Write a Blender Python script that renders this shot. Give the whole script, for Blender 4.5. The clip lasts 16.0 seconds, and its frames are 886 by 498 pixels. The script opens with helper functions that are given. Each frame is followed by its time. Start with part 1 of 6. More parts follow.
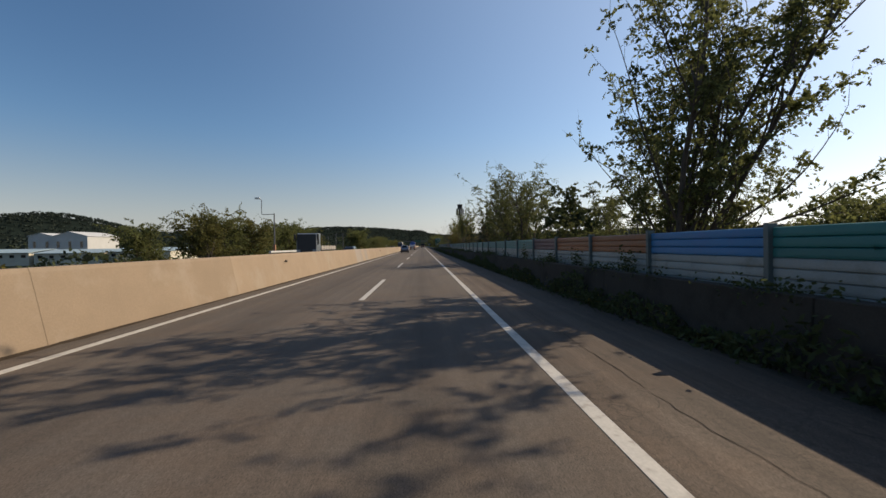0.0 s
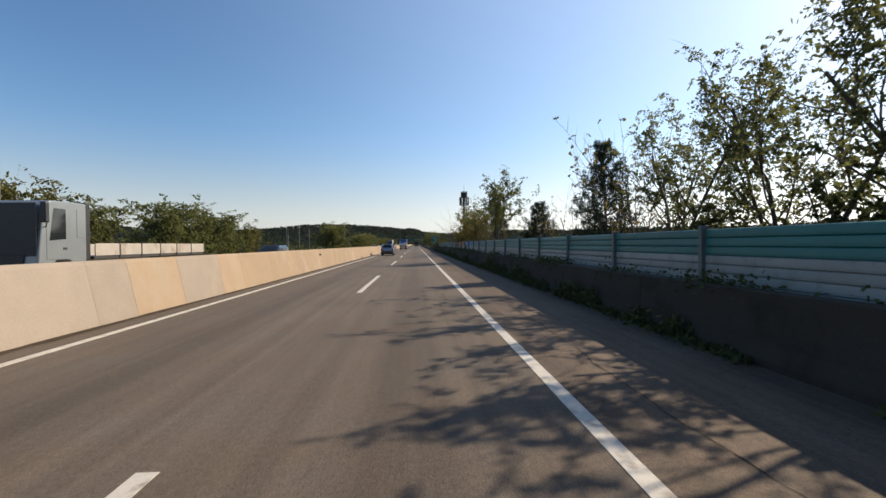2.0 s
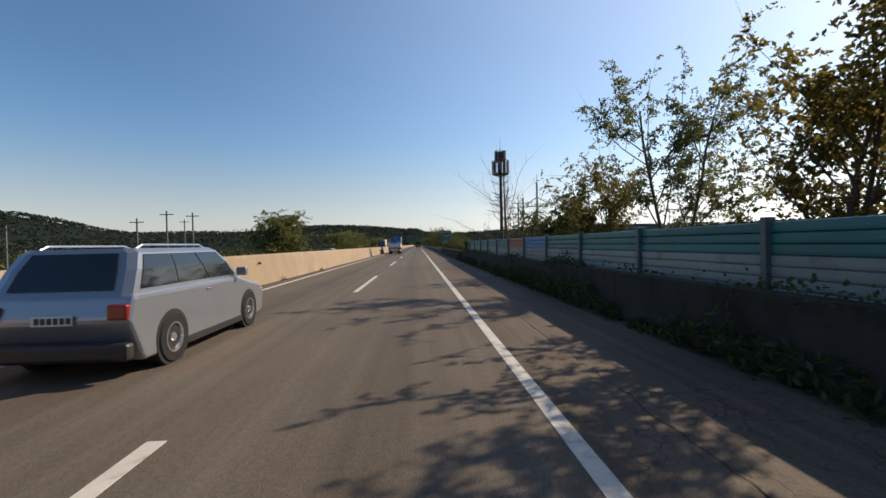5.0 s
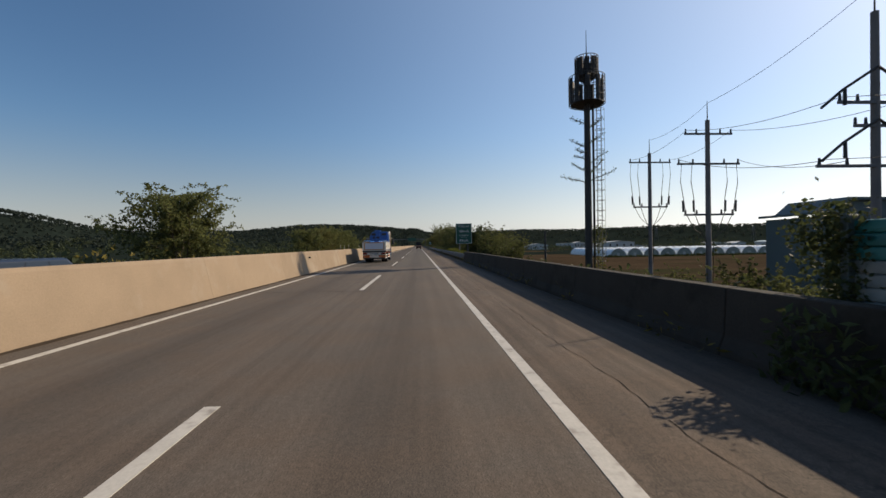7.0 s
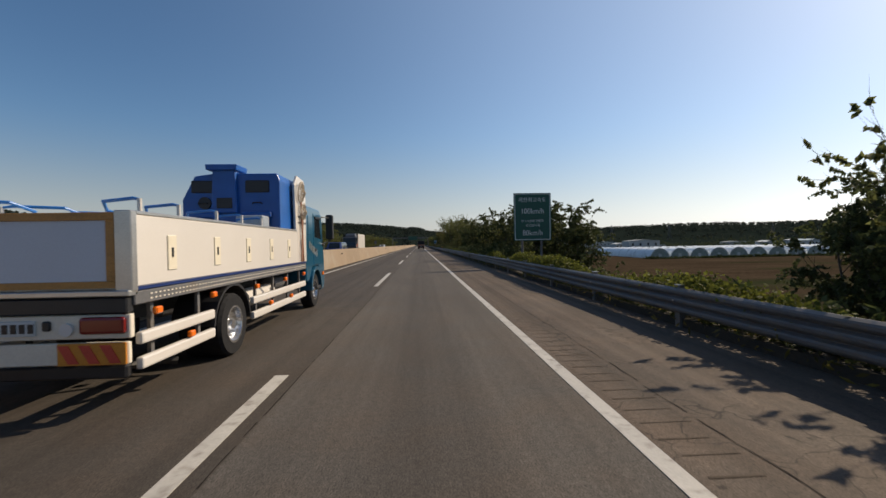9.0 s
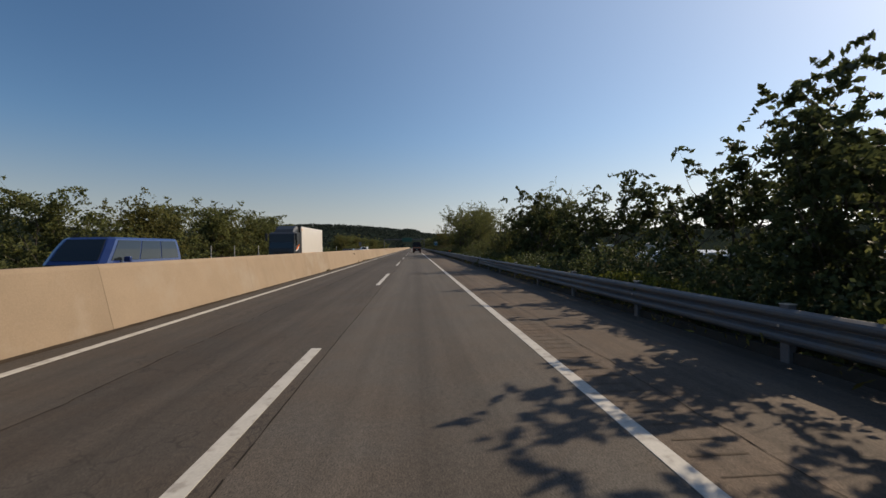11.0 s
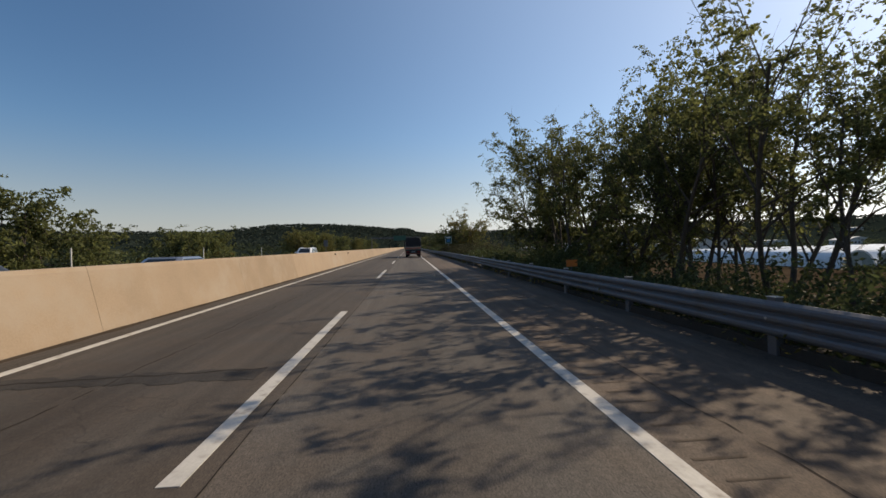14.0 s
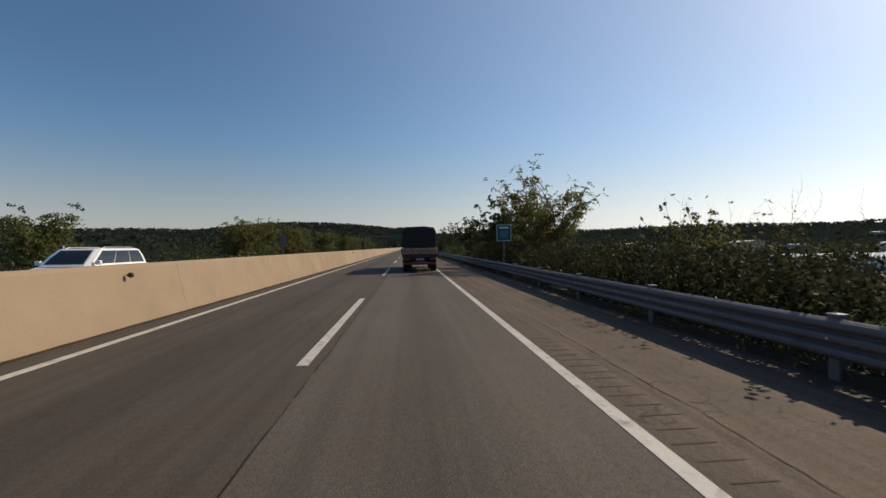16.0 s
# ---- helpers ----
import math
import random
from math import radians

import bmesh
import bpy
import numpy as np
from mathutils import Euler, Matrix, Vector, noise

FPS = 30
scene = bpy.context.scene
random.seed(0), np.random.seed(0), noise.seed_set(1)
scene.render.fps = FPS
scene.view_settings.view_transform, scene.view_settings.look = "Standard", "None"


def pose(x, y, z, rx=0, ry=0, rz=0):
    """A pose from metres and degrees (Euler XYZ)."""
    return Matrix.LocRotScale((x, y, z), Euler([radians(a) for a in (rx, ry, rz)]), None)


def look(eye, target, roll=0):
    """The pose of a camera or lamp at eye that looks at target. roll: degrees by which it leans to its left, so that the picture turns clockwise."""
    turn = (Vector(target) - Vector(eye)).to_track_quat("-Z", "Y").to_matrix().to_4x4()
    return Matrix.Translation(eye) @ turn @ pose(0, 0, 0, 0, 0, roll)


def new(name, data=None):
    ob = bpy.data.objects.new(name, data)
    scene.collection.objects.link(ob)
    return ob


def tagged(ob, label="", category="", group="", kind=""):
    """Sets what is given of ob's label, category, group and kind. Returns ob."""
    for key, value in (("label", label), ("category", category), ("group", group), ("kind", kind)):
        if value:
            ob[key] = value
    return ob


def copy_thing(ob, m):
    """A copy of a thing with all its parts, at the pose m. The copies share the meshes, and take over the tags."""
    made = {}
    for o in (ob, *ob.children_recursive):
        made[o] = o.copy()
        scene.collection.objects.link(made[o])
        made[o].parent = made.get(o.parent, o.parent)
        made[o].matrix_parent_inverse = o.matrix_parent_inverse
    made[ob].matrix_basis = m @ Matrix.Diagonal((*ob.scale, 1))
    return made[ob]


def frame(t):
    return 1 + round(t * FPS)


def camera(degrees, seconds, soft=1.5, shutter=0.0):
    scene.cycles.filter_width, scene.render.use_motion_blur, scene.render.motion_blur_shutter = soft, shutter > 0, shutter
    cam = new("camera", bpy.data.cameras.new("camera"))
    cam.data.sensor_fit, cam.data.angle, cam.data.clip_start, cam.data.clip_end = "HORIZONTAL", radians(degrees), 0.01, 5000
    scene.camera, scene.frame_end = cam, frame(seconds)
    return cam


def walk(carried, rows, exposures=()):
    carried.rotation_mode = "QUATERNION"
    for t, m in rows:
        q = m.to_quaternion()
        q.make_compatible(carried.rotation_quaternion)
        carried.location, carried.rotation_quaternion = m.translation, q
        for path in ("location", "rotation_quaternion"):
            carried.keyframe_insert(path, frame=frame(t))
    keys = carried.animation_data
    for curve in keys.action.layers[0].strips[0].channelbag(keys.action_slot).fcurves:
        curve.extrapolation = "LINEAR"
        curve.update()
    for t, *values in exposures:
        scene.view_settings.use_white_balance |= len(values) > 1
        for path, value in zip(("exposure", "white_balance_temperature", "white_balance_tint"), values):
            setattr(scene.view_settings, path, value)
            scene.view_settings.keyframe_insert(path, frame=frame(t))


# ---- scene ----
cam = camera(91.65, 16.0, soft=1.5, shutter=0.03)
# seconds, eye x, y, z in metres, turn to the right, tilt up, lean to the left in degrees
PATH = [
    (0.0, 0.016, 0.0, 1.681, 2.745, -0.502, -0.855),
    (0.5, -0.042, 9.623, 1.688, 2.813, -0.441, -0.649),
    (1.0, -0.044, 19.032, 1.669, 3.082, -0.481, -0.585),
    (1.5, -0.015, 28.612, 1.67, 3.476, -0.499, -0.615),
    (2.0, 0.093, 38.35, 1.674, 3.584, -0.684, -0.653),
    (2.5, 0.202, 48.248, 1.678, 3.711, -0.848, -0.886),
    (3.0, 0.284, 58.052, 1.683, 3.609, -0.72, -0.709),
    (3.5, 0.36, 67.846, 1.679, 3.696, -0.679, -0.908),
    (4.0, 0.428, 77.801, 1.683, 3.476, -0.774, -1.148),
    (6.5, 0.346, 127.231, 1.668, 3.168, -0.446, -1.328),
    (7.0, 0.293, 136.985, 1.675, 3.248, -0.556, -0.974),
    (7.5, 0.203, 146.986, 1.683, 3.151, -0.598, -0.988),
    (8.0, 0.087, 156.46, 1.647, 3.225, -0.468, -0.982),
    (8.5, -0.022, 166.202, 1.679, 3.19, -0.504, -1.014),
    (9.0, -0.106, 176.006, 1.663, 3.082, -0.649, -0.997),
    (9.5, -0.208, 185.785, 1.687, 3.084, -0.491, -1.16),
    (10.0, -0.306, 195.446, 1.659, 3.202, -0.416, -1.022),
    (12.5, -0.184, 242.43, 1.678, 4.675, -0.265, -0.984),
    (13.0, -0.201, 251.781, 1.662, 4.787, -0.339, -1.083),
    (13.5, -0.213, 261.061, 1.694, 4.597, -0.38, -1.114),
    (14.0, -0.199, 270.383, 1.629, 4.48, -0.403, -1.438),
    (14.5, -0.224, 279.646, 1.671, 4.306, -0.418, -1.311),
    (15.0, -0.207, 288.837, 1.664, 4.158, -0.359, -1.379),
    (15.5, -0.274, 297.992, 1.682, 4.341, -0.348, -1.103),
    (16.0, -0.341, 307.146, 1.7, 4.524, -0.337, -0.827),
]
rows = []
for t, ex, ey, ez, turn, tilt, lean in PATH:
    eye = Vector((ex, ey, ez))
    a, b = radians(turn), radians(tilt)
    way = Vector((math.sin(a) * math.cos(b), math.cos(a) * math.cos(b), math.sin(b)))
    rows.append((t, look(eye, eye + way, lean)))
EXPOSURE = [(0, 0.1), (0.4, 0.5), (0.6, 0.5), (1, 0.15), (1.5, 0.15), (2, 0.6), (2.5, 0.45), (3, 0.2), (3.5, 0.05), (4, 0.42), (6.5, 0.3), (7, 0.05), (8, -0.1), (9, 0), (10, -0.05),
            (12.5, -0.05), (13.5, -0.05), (14, 0.1), (14.5, 0.58), (15, 0.7), (15.5, 0.5), (16, -0.08)]
walk(cam, rows, exposures=[(t, e, 7200, 10.0) for t, e in EXPOSURE])

# ---- daylight: sun ahead on the right, clear hazy sky ----
SUN = Vector((1.29, 0.64, 1.0)).normalized()
sky_world = bpy.data.worlds.new("sky")
scene.world = sky_world
sky_world.use_nodes = True
wn = sky_world.node_tree
sky = wn.nodes.new("ShaderNodeTexSky")
sky.sky_type = "NISHITA"
sky.sun_disc = False
sky.sun_elevation = math.asin(SUN.z)
sky.sun_rotation = math.atan2(SUN.x, SUN.y)
sky.air_density = 0.9
sky.dust_density = 0.55
sky.ozone_density = 3.0


def sky_node(kind, operation, *sources):
    q = wn.nodes.new(kind)
    q.operation = operation
    for k, src in enumerate(sources):
        if hasattr(src, "is_output"):
            wn.links.new(src, q.inputs[k])
        else:
            q.inputs[k].default_value = src
    return q


# thin haze: the sky greys towards the horizon and scatters sunlight broadly round the sun
ray = wn.nodes.new("ShaderNodeTexCoord").outputs["Generated"]
up = wn.nodes.new("ShaderNodeSeparateXYZ")
wn.links.new(ray, up.inputs[0])
haze = wn.nodes.new("ShaderNodeMapRange")
haze.interpolation_type = "SMOOTHSTEP"
for key, value in (("From Min", -0.02), ("From Max", 0.26), ("To Min", 0.85), ("To Max", 0.0)):
    haze.inputs[key].default_value = value
wn.links.new(up.outputs[2], haze.inputs[0])
tone = wn.nodes.new("ShaderNodeHueSaturation")
tone.inputs["Saturation"].default_value = 1.17
wn.links.new(sky.outputs[0], tone.inputs["Color"])
grey = wn.nodes.new("ShaderNodeRGBToBW")
wn.links.new(sky.outputs[0], grey.inputs[0])
pale = sky_node("ShaderNodeVectorMath", "SCALE", (0.8, 0.83, 0.9))
wn.links.new(grey.outputs[0], pale.inputs["Scale"])
hazy = wn.nodes.new("ShaderNodeMix")
hazy.data_type = "RGBA"
wn.links.new(haze.outputs[0], hazy.inputs[0])
wn.links.new(tone.outputs[0], hazy.inputs[6])
wn.links.new(pale.outputs[0], hazy.inputs[7])
toward = sky_node("ShaderNodeVectorMath", "DOT_PRODUCT", ray, tuple(SUN))
lobe = sky_node("ShaderNodeMath", "POWER", sky_node("ShaderNodeMath", "MAXIMUM", toward.outputs["Value"], 0.0).outputs[0], 2.0)
glow = sky_node("ShaderNodeVectorMath", "SCALE", (1.85, 2.15, 2.5))
wn.links.new(lobe.outputs[0], glow.inputs["Scale"])
dome = sky_node("ShaderNodeVectorMath", "ADD", hazy.outputs[2], glow.outputs[0])
wn.links.new(dome.outputs[0], wn.nodes["Background"].inputs[0])
wn.nodes["Background"].inputs[1].default_value = 0.107
sun = new("sun", bpy.data.lights.new("sun", "SUN"))
sun.matrix_world = look(SUN * 100, (0, 0, 0))
sun.data.energy = 5.0
sun.data.angle = radians(0.5)
sun.data.color = (1.0, 0.87, 0.71)

# ---- materials ----


def mat(name, color, rough=0.6, metal=0.0, scale=6.0, vary=0.25, fine=60.0, bump=0.15, per_object=0.0, per_island=0.0,
        stain=None, stain_scale=1.0, spec=0.5, through_light=0.0, coat=0.0, dist=0.01, streak=(1, 1, 1)):
    """Painted or raw surface: base colour varied at two scales, fine relief, stains of their own shape."""
    m = bpy.data.materials.new(name)
    m.use_nodes = True
    n, l = m.node_tree.nodes, m.node_tree.links
    p = n["Principled BSDF"]
    co = n.new("ShaderNodeTexCoord")
    ma = n.new("ShaderNodeMapping")
    ma.inputs["Scale"].default_value = streak
    geo = n.new("ShaderNodeNewGeometry")
    l.new(geo.outputs["Position"], ma.inputs[0])
    big = n.new("ShaderNodeTexNoise")
    big.inputs["Scale"].default_value = scale
    big.inputs["Detail"].default_value = 5
    l.new(ma.outputs[0], big.inputs["Vector"])
    sm = n.new("ShaderNodeTexNoise")
    sm.inputs["Scale"].default_value = fine
    sm.inputs["Detail"].default_value = 3
    l.new(geo.outputs["Position"], sm.inputs["Vector"])
    add = n.new("ShaderNodeMath")
    add.operation = "ADD"
    l.new(big.outputs[0], add.inputs[0])
    l.new(sm.outputs[0], add.inputs[1])
    last = add
    if per_object:
        oi = n.new("ShaderNodeObjectInfo")
        mu = n.new("ShaderNodeMath")
        mu.operation = "MULTIPLY_ADD"
        mu.inputs[1].default_value = per_object
        l.new(oi.outputs["Random"], mu.inputs[0])
        l.new(last.outputs[0], mu.inputs[2])
        last = mu
    if per_island:
        mu = n.new("ShaderNodeMath")
        mu.operation = "MULTIPLY_ADD"
        mu.inputs[1].default_value = per_island
        l.new(geo.outputs["Random Per Island"], mu.inputs[0])
        l.new(last.outputs[0], mu.inputs[2])
        last = mu
    off = 0.5 * (per_object + per_island)
    ramp = n.new("ShaderNodeMapRange")
    ramp.inputs["From Min"].default_value = 0.6 + off
    ramp.inputs["From Max"].default_value = 1.4 + off
    l.new(last.outputs[0], ramp.inputs[0])
    mix = n.new("ShaderNodeMix")
    mix.data_type = "RGBA"
    c = Vector(color)
    mix.inputs[6].default_value = (*(c * (1 - vary)), 1)
    mix.inputs[7].default_value = (*[min(1, x * (1 + vary)) for x in c], 1)
    l.new(ramp.outputs[0], mix.inputs[0])
    out = mix.outputs[2]
    if stain:
        sn = n.new("ShaderNodeTexNoise")
        sn.inputs["Scale"].default_value = stain_scale
        sn.inputs["Detail"].default_value = 6
        sn.inputs["Roughness"].default_value = 0.65
        l.new(ma.outputs[0], sn.inputs["Vector"])
        sr = n.new("ShaderNodeMapRange")
        sr.inputs["From Min"].default_value = 0.52
        sr.inputs["From Max"].default_value = 0.7
        l.new(sn.outputs[0], sr.inputs[0])
        m2 = n.new("ShaderNodeMix")
        m2.data_type = "RGBA"
        m2.inputs[7].default_value = (*stain, 1)
        l.new(sr.outputs[0], m2.inputs[0])
        l.new(out, m2.inputs[6])
        out = m2.outputs[2]
    l.new(out, p.inputs["Base Color"])
    p.inputs["Roughness"].default_value = rough
    p.inputs["Metallic"].default_value = metal
    p.inputs["Specular IOR Level"].default_value = spec
    p.inputs["Coat Weight"].default_value = coat
    p.inputs["Coat Roughness"].default_value = 0.08
    if bump:
        b = n.new("ShaderNodeBump")
        b.inputs["Strength"].default_value = bump
        b.inputs["Distance"].default_value = dist
        l.new(add.outputs[0], b.inputs["Height"])
        l.new(b.outputs[0], p.inputs["Normal"])
    if through_light:
        tr = n.new("ShaderNodeBsdfTranslucent")
        l.new(out, tr.inputs[0])
        ms = n.new("ShaderNodeMixShader")
        ms.inputs[0].default_value = through_light
        l.new(p.outputs[0], ms.inputs[1])
        l.new(tr.outputs[0], ms.inputs[2])
        l.new(ms.outputs[0], n["Material Output"].inputs[0])
    return m


def glass_mat(name, color, rough=0.05):
    m = bpy.data.materials.new(name)
    m.use_nodes = True
    p = m.node_tree.nodes["Principled BSDF"]
    p.inputs["Base Color"].default_value = (*color, 1)
    p.inputs["Roughness"].default_value = rough
    p.inputs["Specular IOR Level"].default_value = 0.7
    return m


def asphalt(name, color, grain, patch, centres=(), cracked=0.0):
    """Worn asphalt: stone grain, mottled patches, long wheel streaks, an oil-dark band at lane centres, fine crazing."""
    m = bpy.data.materials.new(name)
    m.use_nodes = True
    n, l = m.node_tree.nodes, m.node_tree.links
    p = n["Principled BSDF"]
    pos = n.new("ShaderNodeNewGeometry").outputs["Position"]

    def tex(scale, detail, stretch=(1, 1, 1), rough=0.6):
        mp = n.new("ShaderNodeMapping")
        mp.inputs["Scale"].default_value = stretch
        l.new(pos, mp.inputs[0])
        q = n.new("ShaderNodeTexNoise")
        q.inputs["Scale"].default_value = scale
        q.inputs["Detail"].default_value = detail
        q.inputs["Roughness"].default_value = rough
        l.new(mp.outputs[0], q.inputs["Vector"])
        return q.outputs[0]

    def ranged(src, a0, a1, b0, b1):
        q = n.new("ShaderNodeMapRange")
        for k, x in zip(("From Min", "From Max", "To Min", "To Max"), (a0, a1, b0, b1)):
            q.inputs[k].default_value = x
        l.new(src, q.inputs[0])
        return q.outputs[0]

    def times(x, y):
        q = n.new("ShaderNodeMath")
        q.operation = "MULTIPLY"
        l.new(x, q.inputs[0])
        l.new(y, q.inputs[1])
        return q.outputs[0]

    stones = tex(70, 4, rough=0.75)
    val = ranged(stones, 0.36, 0.64, 1 - 1.3 * grain, 1 + 1.3 * grain)
    val = times(val, ranged(tex(16, 5), 0.35, 0.65, 1 - 0.3 * grain, 1 + 0.3 * grain))
    val = times(val, ranged(tex(0.5, 8, (1, 0.5, 1), 0.7), 0.35, 0.65, 1 - 0.8 * patch, 1 + 0.8 * patch))
    val = times(val, ranged(tex(1.4, 5, (2.6, 0.025, 1)), 0.35, 0.65, 1 - patch, 1 + patch))
    sx = n.new("ShaderNodeSeparateXYZ")
    l.new(pos, sx.inputs[0])
    for c in centres:
        d = n.new("ShaderNodeMath")
        d.operation = "SUBTRACT"
        d.inputs[1].default_value = c
        l.new(sx.outputs[0], d.inputs[0])
        e = n.new("ShaderNodeMath")
        e.operation = "ABSOLUTE"
        l.new(d.outputs[0], e.inputs[0])
        val = times(val, ranged(e.outputs[0], 0.1, 0.75, 0.8, 1.03))
    if cracked:
        mp = n.new("ShaderNodeMapping")
        l.new(pos, mp.inputs[0])
        wob = n.new("ShaderNodeTexNoise")
        wob.inputs["Scale"].default_value = 2.0
        l.new(pos, wob.inputs["Vector"])
        l.new(wob.outputs[1], mp.inputs["Location"])
        vo = n.new("ShaderNodeTexVoronoi")
        vo.feature = "DISTANCE_TO_EDGE"
        vo.inputs["Scale"].default_value = 1.3
        l.new(mp.outputs[0], vo.inputs["Vector"])
        line = ranged(vo.outputs[0], 0.0, 0.022, 1 - cracked, 1.0)
        where = ranged(tex(0.25, 3), 0.45, 0.6, 0.0, 1.0)
        mixv = n.new("ShaderNodeMix")
        mixv.inputs[2].default_value = 1.0
        l.new(where, mixv.inputs[0])
        l.new(line, mixv.inputs[3])
        val = times(val, mixv.outputs[0])
    tint = n.new("ShaderNodeMix")
    tint.data_type = "RGBA"
    tint.inputs[6].default_value = (*color, 1)
    tint.inputs[7].default_value = (color[0] * 1.05, color[1] * 0.98, color[2] * 0.92, 1)
    l.new(ranged(tex(0.9, 5), 0.4, 0.6, 0, 1), tint.inputs[0])
    hue = n.new("ShaderNodeVectorMath")
    hue.operation = "SCALE"
    l.new(tint.outputs[2], hue.inputs[0])
    l.new(val, hue.inputs["Scale"])
    l.new(hue.outputs[0], p.inputs["Base Color"])
    p.inputs["Roughness"].default_value = 0.88
    p.inputs["Specular IOR Level"].default_value = 0.3
    b = n.new("ShaderNodeBump")
    b.inputs["Strength"].default_value = 0.4
    b.inputs["Distance"].default_value = 0.006
    l.new(stones, b.inputs["Height"])
    l.new(b.outputs[0], p.inputs["Normal"])
    return m


M_ASPH_OLD = asphalt("asphalt_old", (0.08, 0.066, 0.054), 0.42, 0.13, (-0.1, -3.9))
M_ASPH_NEW = asphalt("asphalt_new", (0.071, 0.063, 0.055), 0.5, 0.12, (-0.1,))
M_ASPH_MID = asphalt("asphalt_mid", (0.052, 0.044, 0.0365), 0.42, 0.16, (-3.9,), 0.5)
M_ASPH_SHO = asphalt("asphalt_shoulder", (0.078, 0.06, 0.046), 0.5, 0.25, (), 0.65)
M_GRIT = mat("roadside_grit", (0.05, 0.037, 0.026), 0.95, scale=3, vary=0.4, fine=30, bump=0.5, spec=0.1)
M_GROOVE = mat("groove_dust", (0.088, 0.07, 0.055), 0.95, scale=3, vary=0.3, fine=30, spec=0.05)
M_CRACK = mat("crack_seal", (0.026, 0.023, 0.02), 0.95, scale=3, vary=0.3, spec=0.05)
M_PAINT = mat("road_paint", (0.42, 0.4, 0.36), 0.6, scale=2, vary=0.18, fine=40, bump=0.2, stain=(0.2, 0.175, 0.15), stain_scale=5)
M_BARRIER = mat("barrier_concrete", (0.25, 0.19, 0.133), 0.9, scale=1.4, vary=0.12, fine=30, bump=0.2, per_object=0.6, stain=(0.285, 0.235, 0.18), stain_scale=0.5, streak=(1, 0.8, 0.8), spec=0.2)
M_BARRIERP = mat("pale_barrier_concrete", (0.25, 0.215, 0.18), 0.9, scale=1.4, vary=0.12, fine=30, bump=0.2, per_object=0.4, stain=(0.22, 0.18, 0.14), stain_scale=0.6, spec=0.2)
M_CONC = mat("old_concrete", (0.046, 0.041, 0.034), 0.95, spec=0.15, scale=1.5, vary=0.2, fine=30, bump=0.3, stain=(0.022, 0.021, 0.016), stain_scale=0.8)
M_STEEL = mat("galvanised_steel", (0.12, 0.12, 0.124), 0.6, 0.25, scale=2, vary=0.2, fine=30, bump=0.1, per_object=0.5, stain=(0.13, 0.11, 0.09), stain_scale=2)
M_TEAL = mat("teal_panel", (0.01, 0.135, 0.13), 0.45, scale=1, vary=0.2, per_object=0.6, bump=0.1, stain=(0.03, 0.15, 0.15), stain_scale=1.5)
M_WHITEP = mat("white_panel", (0.22, 0.245, 0.235), 0.5, scale=1, vary=0.2, per_object=0.6, bump=0.1, stain=(0.15, 0.165, 0.15), stain_scale=2.5)
M_BLUEP = mat("blue_panel", (0.014, 0.15, 0.33), 0.45, scale=1, vary=0.15, per_object=0.5, bump=0.1, stain=(0.03, 0.13, 0.3), stain_scale=1.5)
M_ORANP = mat("orange_panel", (0.25, 0.095, 0.035), 0.5, scale=1, vary=0.2, per_object=0.5, bump=0.1, stain=(0.2, 0.08, 0.04), stain_scale=1.5)
M_BROWNP = mat("brown_panel", (0.09, 0.045, 0.05), 0.5, scale=1, vary=0.2, per_object=0.5, bump=0.1)
M_POSTF = mat("fence_post_paint", (0.09, 0.12, 0.12), 0.5, 0.3, scale=2, vary=0.2)
M_GROUND = mat("embankment_soil", (0.05, 0.036, 0.024), 0.95, scale=0.09, vary=0.55, fine=0.9, bump=0.4, spec=0.0, stain=(0.026, 0.032, 0.015), stain_scale=0.035, dist=0.1, streak=(0.5, 1.3, 1))
M_HILL = mat("wooded_slope", (0.014, 0.02, 0.017), 0.95, scale=0.03, vary=0.3, fine=0.4, bump=0.3, spec=0.0, stain=(0.01, 0.015, 0.013), stain_scale=0.05, dist=0.8)
M_BARK = mat("bark", (0.06, 0.048, 0.036), 0.9, scale=4, vary=0.35, fine=40, bump=0.6, streak=(4, 4, 0.7))
M_LEAF = mat("leaf_green", (0.115, 0.125, 0.045), 0.6, scale=0.8, vary=0.35, fine=9, bump=0, spec=0.15, per_island=1.2, through_light=0.58)
M_LEAFD = mat("leaf_dark", (0.066, 0.08, 0.032), 0.6, scale=0.8, vary=0.32, fine=9, bump=0, spec=0.1, per_island=0.9, through_light=0.36)
M_LEAFY = mat("leaf_yellowing", (0.15, 0.12, 0.03), 0.55, scale=0.8, vary=0.4, fine=9, bump=0, spec=0.12, per_island=1.4, through_light=0.45)
M_OLIVE = mat("leaf_olive", (0.115, 0.11, 0.036), 0.6, scale=0.8, vary=0.35, fine=9, bump=0, spec=0.12, per_island=1.2, through_light=0.5)
M_NEEDLE = mat("pine_needles", (0.022, 0.04, 0.02), 0.6, scale=1, vary=0.35, fine=9, bump=0, spec=0.12, per_island=1.0, through_light=0.15)
M_BRUSH = mat("brown_green_brush", (0.05, 0.05, 0.025), 0.7, scale=0.5, vary=0.5, fine=5, bump=0, spec=0.05, per_island=0.8, through_light=0.25)
M_VINE = mat("vine_leaf", (0.11, 0.12, 0.025), 0.65, scale=0.8, vary=0.35, fine=9, bump=0, spec=0.12, per_island=1.2, through_light=0.4)
M_DRY = mat("dry_grass", (0.09, 0.072, 0.035), 0.8, scale=0.8, vary=0.35, fine=9, bump=0, spec=0.12, per_island=1.2, through_light=0.3)
